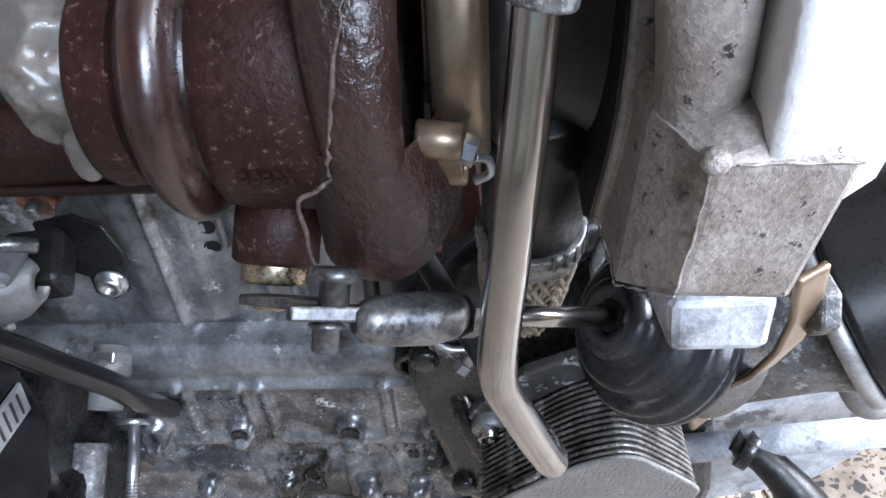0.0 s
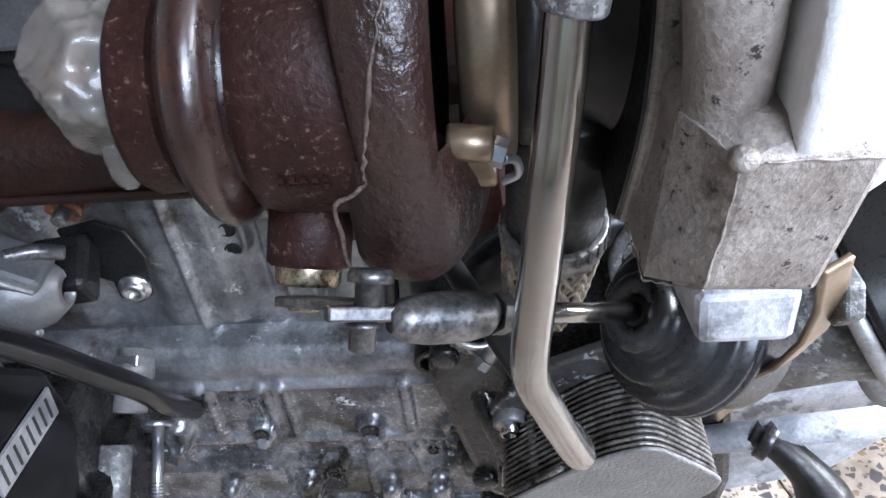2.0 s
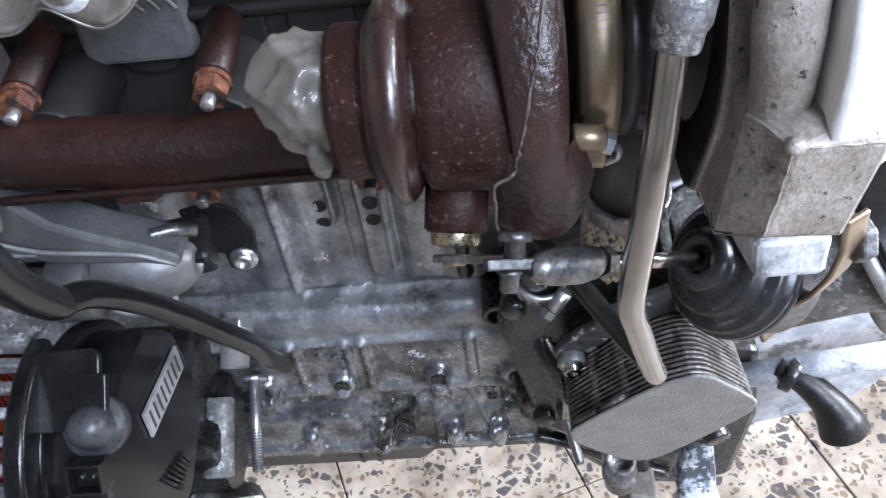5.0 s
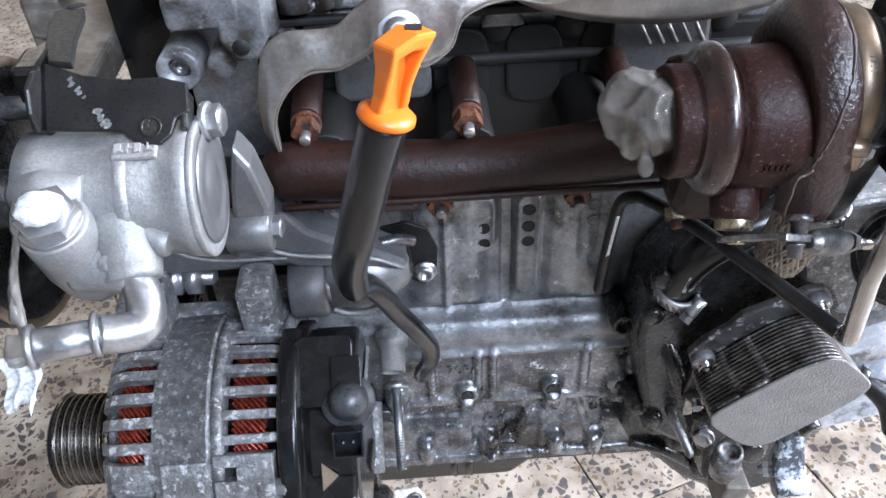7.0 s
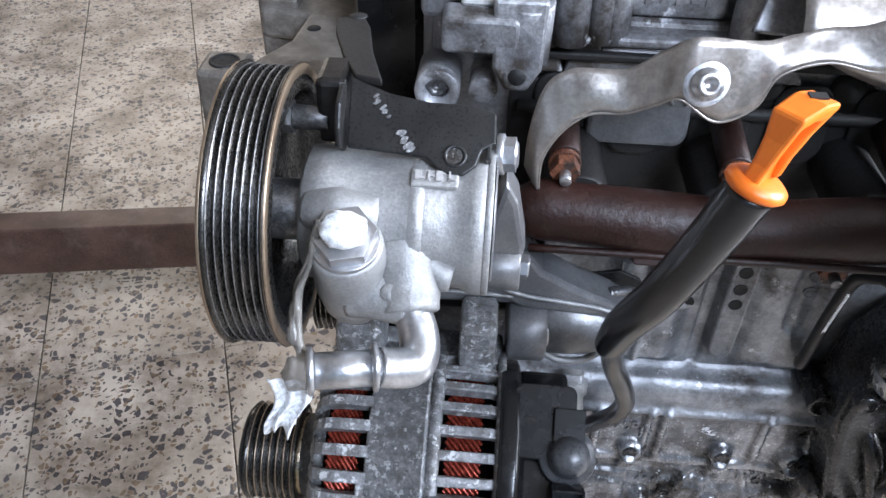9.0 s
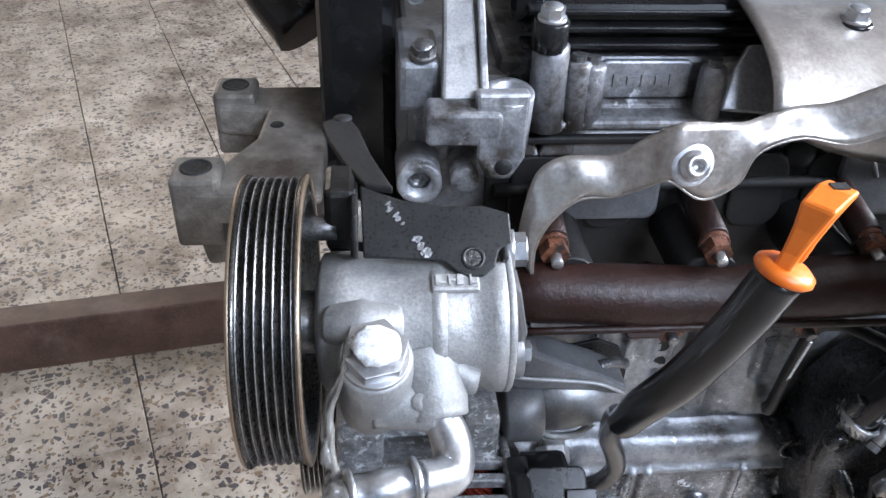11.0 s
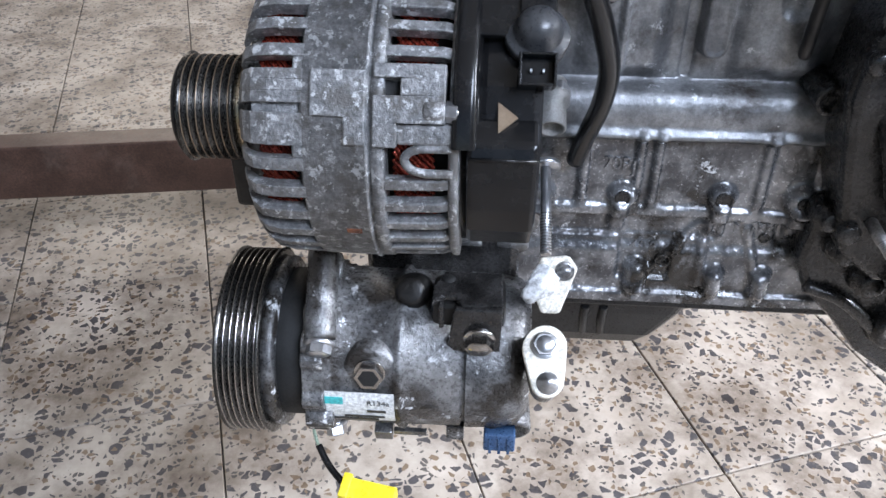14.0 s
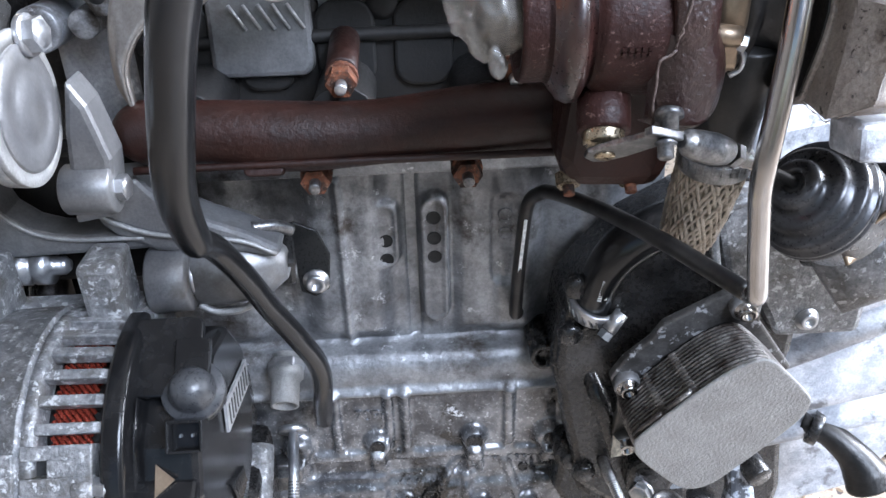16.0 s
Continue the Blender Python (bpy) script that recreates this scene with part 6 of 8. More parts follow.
def build_pump():
    t = thing("power_steering_pump", "bare cast aluminium power steering pump with ribbed belt pulley", "power steering pump", (-0.21, -0.11, 0.76))
    o = (0, PY, PZ)
    part("body", Shape().lathe(o, (1, 0, 0), [(-0.256, 0.0), (-0.256, 0.016), (-0.2545, 0.026), (-0.252, 0.0305), (-0.240, 0.0315), (-0.232, 0.0300), (-0.216, 0.0305), (-0.206, 0.0325), (-0.198, 0.0325), (-0.192, 0.0310), (-0.184, 0.0310), (-0.1810, 0.0330), (-0.175, 0.0335), (-0.1735, 0.032), (-0.1735, 0.028), (-0.1720, 0.0275), (-0.1710, 0.026), (-0.1705, 0.0)], 72), ALU_CLEAN, t, "bare cast aluminium body")
    for x, w in ((-0.2035, 0.0050),):
        part("body_rib", Shape().lathe((0, PY, PZ), (1, 0, 0), [(x - w, 0.0308), (x - w * 0.4, 0.0334), (x + w * 0.4, 0.0334), (x + w, 0.0308)], 40, (62, 196)), ALU_CLEAN, t)
    part("end_plate", Shape().lathe((0, PY, PZ), (1, 0, 0), [(-0.1708, 0.0272), (-0.1700, 0.0265), (-0.1700, 0.0190), (-0.1706, 0.0182), (-0.1706, 0.0120), (-0.1700, 0.0112), (-0.1700, 0)], 48), CAST, t, "dull grey machined end plate")
    part("end_plate_rim", Shape().ring((-0.1745, PY, PZ), (-0.1715, PY, PZ), 0.0335, 0.0275, 56), ALU_CLEAN, t)
    part("shoulder", Shape().tube([(-0.249, -0.137, 0.829), (-0.236, -0.141, 0.831), (-0.220, -0.139, 0.829)], [0.008, 0.011, 0.008], 18), ALU_CLEAN, t)
    part("cast_plate", Shape().box((-0.1965, -0.1290, 0.8425), (0.020, 0.0085, 0.003), (21, 0, 0)), ALU_CLEAN, t, bevel=0.001)
    for k in range(4):
        part("cast_letter", Shape().box((-0.2035 + 0.0044 * k, -0.1293, 0.8444), (0.0008 if k % 2 else 0.0026, 0.0048, 0.0012), (21, 0, 0)).box((-0.2020 + 0.0044 * k, -0.1293 + 0.0018 * (k % 3 - 1), 0.8444), (0.0022, 0.0009, 0.0012), (21, 0, 0)), ALU, t)
    p = grooved_pulley(t, (-0.2840, PY, PZ + 0.002), (1, 0, 0), 0.0625, 0.0260, 6, lip=0.003, hub=0.018, crest_mat=STEEL_DARK, label="worn steel ribbed pulley", name="belt_pulley")
    for x in (-0.2847, -0.2594):
        part("rim", Shape().ring((x, PY, PZ + 0.002), (x + 0.0016, PY, PZ + 0.002), 0.0637, 0.059, 64), BAND, p)
    part("shaft", Shape().cyl((-0.280, PY, PZ), (-0.252, PY, PZ), 0.014, n=28), STEEL_DARK, t)
    part("spoke_plate", Shape().ring((-0.2795, PY, PZ), (-0.277, PY, PZ), 0.056, 0.014, 48), GOLD, p)
    # valve barrel with hexagon cap
    d = Vector((0.02, -0.36, 0.93)).normalized()
    b = Vector((-0.2310, -0.1440, 0.797))
    part("valve_barrel", Shape().lathe(b, d, [(-0.030, 0.0), (-0.028, 0.010), (-0.015, 0.0150), (0.0, 0.0165), (0.020, 0.0160), (0.030, 0.0155), (0.0315, 0.0145), (0.0315, 0)], 40), ALU_CLEAN, t)
    c = b + d * 0.0315
    part("hexagon_cap", Shape().cyl(c - d * 0.001, c + d * 0.0025, 0.0142, n=32).hexagon(c + d * 0.002, d, 0.0235, 0.007, 10), STEEL, t, "zinc plated hexagon cap", bevel=0.0012)
    # outlet boss and elbow
    part("barrel_web", Shape().tube([(-0.229, -0.147, 0.797), (-0.215, -0.150, 0.797), (-0.204, -0.152, 0.796)], [0.015, 0.0135, 0.013], 22), ALU_CLEAN, t)
    d2 = Vector((0.15, -0.70, -0.60)).normalized()
    part("outlet_boss", Shape().lathe((-0.2055, -0.150, 0.800), d2, [(-0.018, 0.0150), (0.002, 0.0140), (0.009, 0.0128), (0.0105, 0.0128), (0.0115, 0.0115), (0.0115, 0.0)], 34), ALU_CLEAN, t)
    part("boss_mark", Shape().lathe((-0.2120, -0.1605, 0.8055), (0, -0.8, 0.55), [(0, 0.0040), (0.0010, 0.0037), (0.0010, 0)], 20), ALU_CLEAN, t)
    part("cheek_lug", Shape().tube([(-0.202, -0.140, 0.808), (-0.192, -0.146, 0.805), (-0.187, -0.147, 0.804)], [0.011, 0.0075, 0.006], 16), ALU_CLEAN, t)
    part("elbow", Shape().tube([(-0.2045, -0.155, 0.795), (-0.2000, -0.163, 0.788), (-0.1985, -0.171, 0.783), (-0.2005, -0.178, 0.7815), (-0.207, -0.1825, 0.784), (-0.214, -0.185, 0.7865)], [0.0078, 0.0086, 0.0088, 0.0088, 0.0086, 0.0084], 22), STEEL, t, "zinc plated steel elbow")
    part("hose_tail", Shape().tube([(-0.212, -0.1843, 0.7860), (-0.2425, -0.1915, 0.7880)], 0.0076, 22), STEEL, t)
    for k in (0.0, 1.0):
        a = Vector((-0.2155, -0.1850, 0.7865)).lerp(Vector((-0.241, -0.1912, 0.7880)), k)
        dd = Vector((-0.97, -0.23, 0.06)).normalized()
        part("bead", Shape().lathe(a, dd, [(-0.0016, 0.0076), (-0.0010, 0.0100), (0.0010, 0.0100), (0.0016, 0.0076)], 26), STEEL, t)
    flange_bolt(t, (-0.1695, -0.103, 0.8400), (1, -0.1, 0.1), 0.0135, 0.007, STEEL)
    flange_bolt(t, (-0.158, -0.084, 0.7595), (1, -0.1, 0), 0.0115, 0.008, STEEL)
    part("end_lug", Shape().cyl((-0.178, -0.084, 0.7595), (-0.159, -0.084, 0.7595), 0.011, n=26), ALU_CLEAN, t)


build_pump()


def build_pump_wraps():
    t = thing("white_cap_wrap", "white tape and clear film over the pump cap", "plastic wrap", (-0.232, -0.155, 0.83))
    part("tape", crumple((-0.2300, -0.1600, 0.8375), 0.0105, (1.0, 0.85, 0.55), 1.7, 26, 18, 0.25), FOIL, t)
    rnd = random.Random(21)
    for k in range(4):
        pts = [Vector(p) + Vector((rnd.uniform(-1, 1), rnd.uniform(-1, 1), rnd.uniform(-1, 1))) * 0.0022 for p in ((-0.239, -0.158, 0.838), (-0.2425, -0.161, 0.832), (-0.2450, -0.163, 0.822), (-0.2475, -0.166, 0.811), (-0.2500, -0.171, 0.802), (-0.2500, -0.177, 0.795), (-0.2475, -0.183, 0.790))]
        part("film", Shape().tube(pts, [rnd.uniform(0.0006, 0.0022) for p in pts], 5, steps=3), WRAP, t)
    t = thing("white_pipe_plug", "torn white film tied over the open elbow", "plastic wrap", (-0.25, -0.19, 0.76))
    part("film", crumple((-0.2455, -0.1925, 0.7885), 0.0085, (0.9, 0.9, 0.9), 4.4, 20, 14, 0.3), WRAP, t)
    s = Shape()
    s.sheet(lambda u, v: (-0.259 + 0.017 * u * (1 - 0.25 * v) + 0.003 * math.sin(5 * v), -0.1935 - 0.0016 * math.sin(u * 16 + 2 * v) * (0.4 + v) - 0.003 * v, 0.784 - (0.030 + 0.003 * math.sin(u * 11)) * v), [k / 24 for k in range(25)], [k / 10 for k in range(11)])
    ob = part("tail", s, FOIL, t)
    so = ob.modifiers.new("thick", "SOLIDIFY")
    so.thickness = 0.0004


build_pump_wraps()


def build_pump_plate():
    t = thing("pump_bracket_plate", "glossy black painted steel bracket with worn edge over the pump", "bracket", (-0.2, -0.1, 0.84))
    u, v = Vector((1, 0, 0)), Vector((0, 0.74, 0.67)).normalized()
    w = u.cross(v)
    o = Vector((0, -0.115, 0.853))
    out = [(-0.2355, 0.0250), (-0.2345, -0.0060), (-0.2135, -0.0074), (-0.2010, -0.0085), (-0.1965, -0.0125), (-0.1915, -0.0152), (-0.1850, -0.0152), (-0.1798, -0.0110), (-0.1775, -0.0040), (-0.1720, -0.0007), (-0.1725, 0.0120), (-0.1840, 0.0155), (-0.2003, 0.0155), (-0.2185, 0.0185)]
    part("plate", Shape().prism(out, o, u, v, 0.0028), BLACK_PAINT, t, bevel=0.0008)
    e = o + u * -0.1888 + v * -0.0072
    part("eye", Shape().ring(e + w * 0.002, e + w * 0.0034, 0.0050, 0.0034, 26), BLACK_PAINT, t)
    part("eye_hole", Shape().lathe(e, w, [(0.0029, 0.0035), (0.0030, 0)], 22), GREASY_ALU, t)
    # folds at both ends
    part("end_fold", Shape().prism([(0.0, -0.0060), (0.0, 0.0240), (-0.016, 0.022), (-0.016, -0.0040)], o + u * -0.2372 + w * 0.0026, w, v, 0.0026), BLACK_PAINT, t, bevel=0.0008)
    part("end_fold", Shape().prism([(0.0, -0.0080), (0.0, 0.0110), (-0.014, 0.010), (-0.014, -0.0090)], o + u * -0.1735 + w * 0.0026, w, v, 0.0026), BLACK_PAINT, t, bevel=0.0008)
    # arm that climbs to the timing end, with its lug
    part("arm", Shape().prism([(0.0, 0.0), (0.012, -0.004), (0.003, 0.030), (-0.003, 0.062), (-0.007, 0.074), (-0.015, 0.077), (-0.021, 0.070), (-0.018, 0.052), (-0.009, 0.022)], (-0.2335, -0.0985, 0.8690), (1, 0, 0), (0, 0.995, -0.10), 0.0035), BLACK_AND_SHADE, t, bevel=0.001)
    part("lug_hole", Shape().lathe((-0.2445, -0.0235, 0.8650), (0, 0.1, 1), [(0, 0.0048), (0.0006, 0.0045), (0.0006, 0)], 18), SHADOWED, t)
    # flaked paint along the bend
    rnd = random.Random(11)
    for k in range(17):
        f = k / 16
        r = rnd.uniform(0.0006, 0.0016)
        pts = [(r * rnd.uniform(0.6, 1.3) * math.cos(2 * math.pi * j / 6) * 1.5, r * rnd.uniform(0.6, 1.3) * math.sin(2 * math.pi * j / 6)) for j in range(6)]
        c = o + u * (-0.2245 + 0.018 * f + rnd.uniform(-0.001, 0.001)) + v * (0.0165 - 0.0225 * f + rnd.uniform(-0.0008, 0.0008)) + w * 0.00282
        if 0.42 < f < 0.6:
            continue
        part("worn_spot", Shape().prism(pts, c, (u + v * 0.5), v, 0.00025), ALU_OLD, t)
    part("raised_fold", Shape().prism([(0.0, -0.0070), (0.0, 0.0215), (0.0070, 0.0190), (0.0125, 0.0090), (0.0095, -0.0010), (0.0030, -0.0070)], o + u * -0.2365 + w * 0.0020, w, v, 0.0024), BLACK_PAINT, t, bevel=0.0008)
    part("side_bolt", Shape().cyl((-0.262, -0.098, 0.850), (-0.246, -0.098, 0.850), 0.0055, n=18).hexagon((-0.262, -0.098, 0.850), (-1, 0, 0), 0.013, 0.005), STEEL_DARK, t)
    part("side_block", Shape().box((-0.244, -0.090, 0.855), (0.014, 0.024, 0.032)), OIL_AND_SHADE, t, bevel=0.003)


build_pump_plate()


def build_accessory_bracket():
    t = thing("accessory_bracket", "cast aluminium bracket that carries the pump and alternator", "bracket", (-0.14, -0.05, 0.69))
    part("pump_arm", Shape().prism([(-0.1655, 0.816), (-0.1585, 0.803), (-0.1530, 0.776), (-0.1565, 0.746), (-0.1780, 0.742), (-0.1715, 0.790)], (0, -0.090, 0), (1, 0, 0), (0, 0, 1), -0.022), CAST, t, "tapered pump arm", bevel=0.003)
    part("arm_boss", Shape().cyl((-0.1790, -0.086, 0.7600), (-0.1545, -0.086, 0.7600), 0.0125, n=30), CAST, t)
    lower = [(-0.274, 0.750), (-0.263, 0.730), (-0.247, 0.724), (-0.236, 0.714), (-0.228, 0.710), (-0.153, 0.712), (-0.150, 0.7222), (-0.187, 0.7215), (-0.204, 0.7232), (-0.216, 0.7272), (-0.226, 0.736), (-0.232, 0.752)]
    part("lower_arm", Shape().prism(lower, (0, -0.064, 0), (1, 0, 0), (0, 0, 1), -0.024), CAST, t, "swept cast arm", bevel=0.003)
    upper = [(-0.181, 0.755), (-0.1780, 0.740), (-0.1765, 0.730), (-0.1690, 0.7225), (-0.150, 0.7120), (-0.138, 0.7110), (-0.103, 0.7085), (-0.086, 0.7040), (-0.083, 0.7100), (-0.100, 0.7205), (-0.120, 0.7290), (-0.140, 0.740), (-0.152, 0.756)]
    part("upper_arm", Shape().prism(upper, (0, -0.0665, 0), (1, 0, 0), (0, 0, 1), -0.024), CAST, t, bevel=0.003)
    part("arm_rim", Shape().tube([(-0.231, -0.0655, 0.748), (-0.2255, -0.0655, 0.7370), (-0.215, -0.0655, 0.7275), (-0.203, -0.0655, 0.7230), (-0.187, -0.0655, 0.7210), (-0.155, -0.0655, 0.7205)], 0.0014, 8), ALU_CLEAN, t, "bright raised rim")
    part("arm_rim", Shape().tube([(-0.1785, -0.068, 0.745), (-0.1735, -0.068, 0.7355), (-0.163, -0.068, 0.7290), (-0.148, -0.068, 0.7235), (-0.125, -0.0675, 0.7200), (-0.103, -0.0675, 0.7165), (-0.086, -0.067, 0.7075)], 0.0014, 8), ALU_CLEAN, t, "bright raised rim")
    part("pivot_barrel", Shape().cyl((-0.157, -0.064, 0.693), (-0.1345, -0.063, 0.693), 0.0188, n=36), CAST, t)
    flange_bolt(t, (-0.1345, -0.063, 0.693), (1, 0.05, 0), 0.0150, 0.008, STEEL)
    part("pivot_shroud", Shape().lathe((0, -0.050, 0.692), (1, 0, 0), [(-0.134, 0.0210), (-0.132, 0.0225), (-0.118, 0.0225), (-0.104, 0.0205), (-0.092, 0.0160), (-0.084, 0.0090), (-0.083, 0.006), (-0.088, 0.005)], 32, (60, 300)), CAST, t, "cast shroud round the pivot bolt")
    part("shroud_lip", Shape().tube([(-0.133, -0.0665, 0.6765), (-0.124, -0.0665, 0.6715), (-0.110, -0.0660, 0.6720), (-0.098, -0.0620, 0.6775)], 0.0022, 8), ALU_CLEAN, t)
    # added black box that stands for the shade inside the opening
    part("opening_shade_box", Shape().box((-0.190, -0.020, 0.717), (0.105, 0.03, 0.080)), OIL_AND_SHADE, t, "added black box for the shade in the opening", bevel=0.004)
    part("clip", Shape().tube([(-0.10, -0.055, 0.718), (-0.088, -0.05, 0.716), (-0.080, -0.045, 0.71)], 0.0035, 10), STEEL_DARK, t)


build_accessory_bracket()


def build_tube_bracket():
    t = thing("dipstick_bracket", "black steel tab screwed to the block beside the dipstick tube", "bracket", (-0.085, -0.01, 0.65))
    part("tab", Shape().prism([(-0.030, 0.03), (-0.024, 0.004), (-0.010, -0.002), (-0.009, -0.012), (0.0, -0.016), (0.009, -0.011), (0.011, 0.012), (0.004, 0.028), (-0.01, 0.034)], (-0.075, -0.012, 0.662), (1, 0, 0), (0, 0.2, 1), 0.003), BLACK_PAINT, t, bevel=0.0008)
    part("fold", Shape().box((-0.097, -0.028, 0.682), (0.028, 0.03, 0.022), (20, 0, 10)), BLACK_PAINT, t, bevel=0.004)
    socket_bolt(t, (-0.074, -0.0165, 0.6575), (0, -1, 0), 0.0062, 0.005, STEEL)


build_tube_bracket()


# ---- alternator ----
GREY_LABEL = surface("dusty_label", (0.19, 0.19, 0.195), (0.28, 0.28, 0.28), scale=60, fine=500, metal=0.0, rough=(0.4, 0.6), bump=0.1, bump_mm=0.1, grain=0.3)
AY, AZ, AR = -0.109, 0.616, 0.0770


def build_alternator():
    t = thing("alternator", "weathered cast aluminium alternator with slotted ends and copper windings", "alternator", (-0.2, AY, AZ - AR))
    o = (0, AY, AZ)

    def on_drum(x, deg, r):
        return Vector((x, AY + r * math.cos(radians(deg)), AZ + r * math.sin(radians(deg))))

    def slab(shape, x0, x1, d0, d1, r, thick=0.010):
        """A curved slab on the drum between two angles."""
        n = max(2, int(abs(d1 - d0) / 3))
        vs, fs = [], []
        for k in range(n + 1):
            deg = d0 + (d1 - d0) * k / n
            vs += [on_drum(x0, deg, r), on_drum(x1, deg, r), on_drum(x1, deg, r - thick), on_drum(x0, deg, r - thick)]
        for k in range(n):
            fs += [tuple(4 * k + j for j in (i, (i + 1) % 4)) + tuple(4 * k + 4 + j for j in ((i + 1) % 4, i)) for i in range(4)]
        return shape.add(vs, fs + [(3, 2, 1, 0), tuple(4 * n + j for j in range(4))])
    part("stator_band", Shape().lathe(o, (1, 0, 0), [(-0.2290, AR - 0.014), (-0.2290, AR - 0.0010), (-0.2275, AR + 0.0002), (-0.1995, AR + 0.0005), (-0.1990, AR + 0.0014), (-0.1978, AR + 0.0014), (-0.1973, AR - 0.0018), (-0.1962, AR - 0.0018), (-0.1958, AR + 0.0003), (-0.1910, AR + 0.0003), (-0.1900, AR - 0.001), (-0.1900, AR - 0.014)], 96), ALU_OLD, t, "mottled cast aluminium stator band")
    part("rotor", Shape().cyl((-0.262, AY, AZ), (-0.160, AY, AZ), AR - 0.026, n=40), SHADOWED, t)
    # winding heads seen through the slots
    for x0, x1 in ((-0.251, -0.234), (-0.187, -0.168)):
        s = Shape()
        for k in range(110):
            deg = 360 * k / 110
            r = AR - 0.0130 + 0.0008 * (k % 2)
            s.tube([on_drum(x0 + (x1 - x0) * f, deg + 20 * f, r + 0.0012 * math.sin(math.pi * f)) for f in (0, 0.33, 0.67, 1)], 0.0012, 6, straight=True, cap=False)
        part("winding", s, COPPER, t, "copper winding head")["kind"] = "stuff"

    def rib(a, pts, w):
        s = Shape()
        ca, sa = math.cos(a), math.sin(a)
        tan, rad = Vector((0, -sa, ca)) * w, Vector((0, ca, sa))
        vs = []
        for x, r in pts:
            c = Vector((x, AY, AZ)) + rad * r
            vs += [c - tan, c + tan, c + tan * 0.9 - rad * 0.007, c - tan * 0.9 - rad * 0.007]
        m = len(pts)
        fs = [(0, 1, 2, 3), tuple(4 * (m - 1) + j for j in (3, 2, 1, 0))]
        for i in range(m - 1):
            fs += [(4 * i + j, 4 * i + (j + 1) % 4, 4 * i + 4 + (j + 1) % 4, 4 * i + 4 + j) for j in range(4)]
        return s.add(vs, fs)
    # slotted end shields: fins over the shoulder, with a solid web on the side that faces out
    over = [(-0.2275, AR), (-0.244, AR), (-0.252, AR - 0.0018), (-0.2570, AR - 0.0062), (-0.2605, AR - 0.0135), (-0.262, AR - 0.032)]
    front = [133.1 - 10.3 * k for k in range(13)] + [173.1 + 11.0 * k for k in range(13)]
    for deg in front:
        part("front_fin", rib(radians(deg), over, 0.0031), ALU_OLD, t, bevel=0.0009)
    for d0, d1 in ((141.6, 149.5), (156.8, 164.2)):
        for k in range(5):
            part("front_web", rib(radians(d0 + (d1 - d0) * k / 4), [(x, r - 0.0002 * (k % 2)) for x, r in over], 0.0026), ALU_OLD, t, bevel=0.0004)
    part("web_recess", slab(Shape(), -0.2520, -0.2260, 149.0, 157.4, AR - 0.0042), ALU_OLD, t)
    rear = [(-0.191, AR - 0.0004), (-0.178, AR - 0.0008), (-0.164, AR - 0.0014), (-0.1570, AR - 0.004)]
    for deg in [132.0 - 10.2 * k for k in range(9)] + [180.0 + 10.0 * k for k in range(9)]:
        part("rear_fin", rib(radians(deg), rear, 0.0028), ALU_OLD, t, bevel=0.0009)
    # rounded ends of the slots
    for deg in [138.3 - 10.3 * k for k in range(8)] + [167.6 + 11.0 * k for k in range(5)]:
        part("slot_end", slab(Shape(), -0.2330 if deg in (138.3, 167.6) else -0.2285, -0.2262, deg - 3.4, deg + 3.4, AR - 0.0003, 0.007), ALU_OLD, t, bevel=0.0012)
    part("front_hub", Shape().lathe(o, (1, 0, 0), [(-0.275, 0.0), (-0.275, 0.024), (-0.266, 0.027), (-0.2635, 0.044), (-0.259, AR - 0.019), (-0.254, AR - 0.021)], 56), ALU_OLD, t)
    part("rear_ring", Shape().lathe(o, (1, 0, 0), [(-0.1605, AR - 0.02), (-0.1605, AR - 0.003), (-0.159, AR - 0.001), (-0.156, AR - 0.001), (-0.154, AR - 0.02)], 72), ALU_OLD, t)
    # raised web with the square window and its screw
    s = slab(Shape(), -0.1950, -0.1620, 137.6, 142.4, AR + 0.0032)
    slab(s, -0.1825, -0.1620, 142.4, 148.2, AR + 0.0032)
    slab(s, -0.1950, -0.1620, 148.2, 157.0, AR + 0.0032)
    slab(s, -0.1950, -0.1840, 157.0, 165.2, AR + 0.0032)
    part("web", s, ALU_OLD, t, bevel=0.0007)
    part("web_ledge", slab(Shape(), -0.1845, -0.1560, 157.2, 164.6, AR + 0.0004), ALU_OLD, t, bevel=0.0014)
    part("window", slab(Shape(), -0.1952, -0.1822, 142.0, 148.6, AR - 0.004, 0.004), SHADOWED, t)
    s = slab(Shape(), -0.2240, -0.1982, 140.0, 155.5, AR + 0.0026)
    slab(s, -0.2085, -0.1982, 155.5, 165.0, AR + 0.0026)
    part("boss_web", s, ALU_OLD, t, bevel=0.0009)
    part("yellow_mark", slab(Shape(), -0.2105, -0.2030, 201.5, 203.8, AR + 0.0009, 0.0006), NUT_RUST, t, "faded yellow inspection mark")
    # wide slot with a rounded rim below the web
    part("slot_rim", Shape().tube([on_drum(x, a, AR - 0.0016) for x, a in ((-0.1560, 165.8), (-0.170, 165.8), (-0.1765, 166.6), (-0.1802, 168.8), (-0.1800, 171.6), (-0.1765, 174.0), (-0.170, 175.0), (-0.1580, 175.0))], 0.0022, 10, steps=4), ALU_OLD, t)
    b = on_drum(-0.1640, 152.8, AR - 0.001)
    part("screw_boss", Shape().cyl(b - Vector((0.008, 0, 0)), b + Vector((0.0020, 0, 0)), 0.0058, n=20, edge=0.001), ALU_OLD, t)
    flange_bolt(t, b + Vector((0.0020, 0, 0)), (1, -0.2, 0), 0.0085, 0.006, STEEL, washer=False)
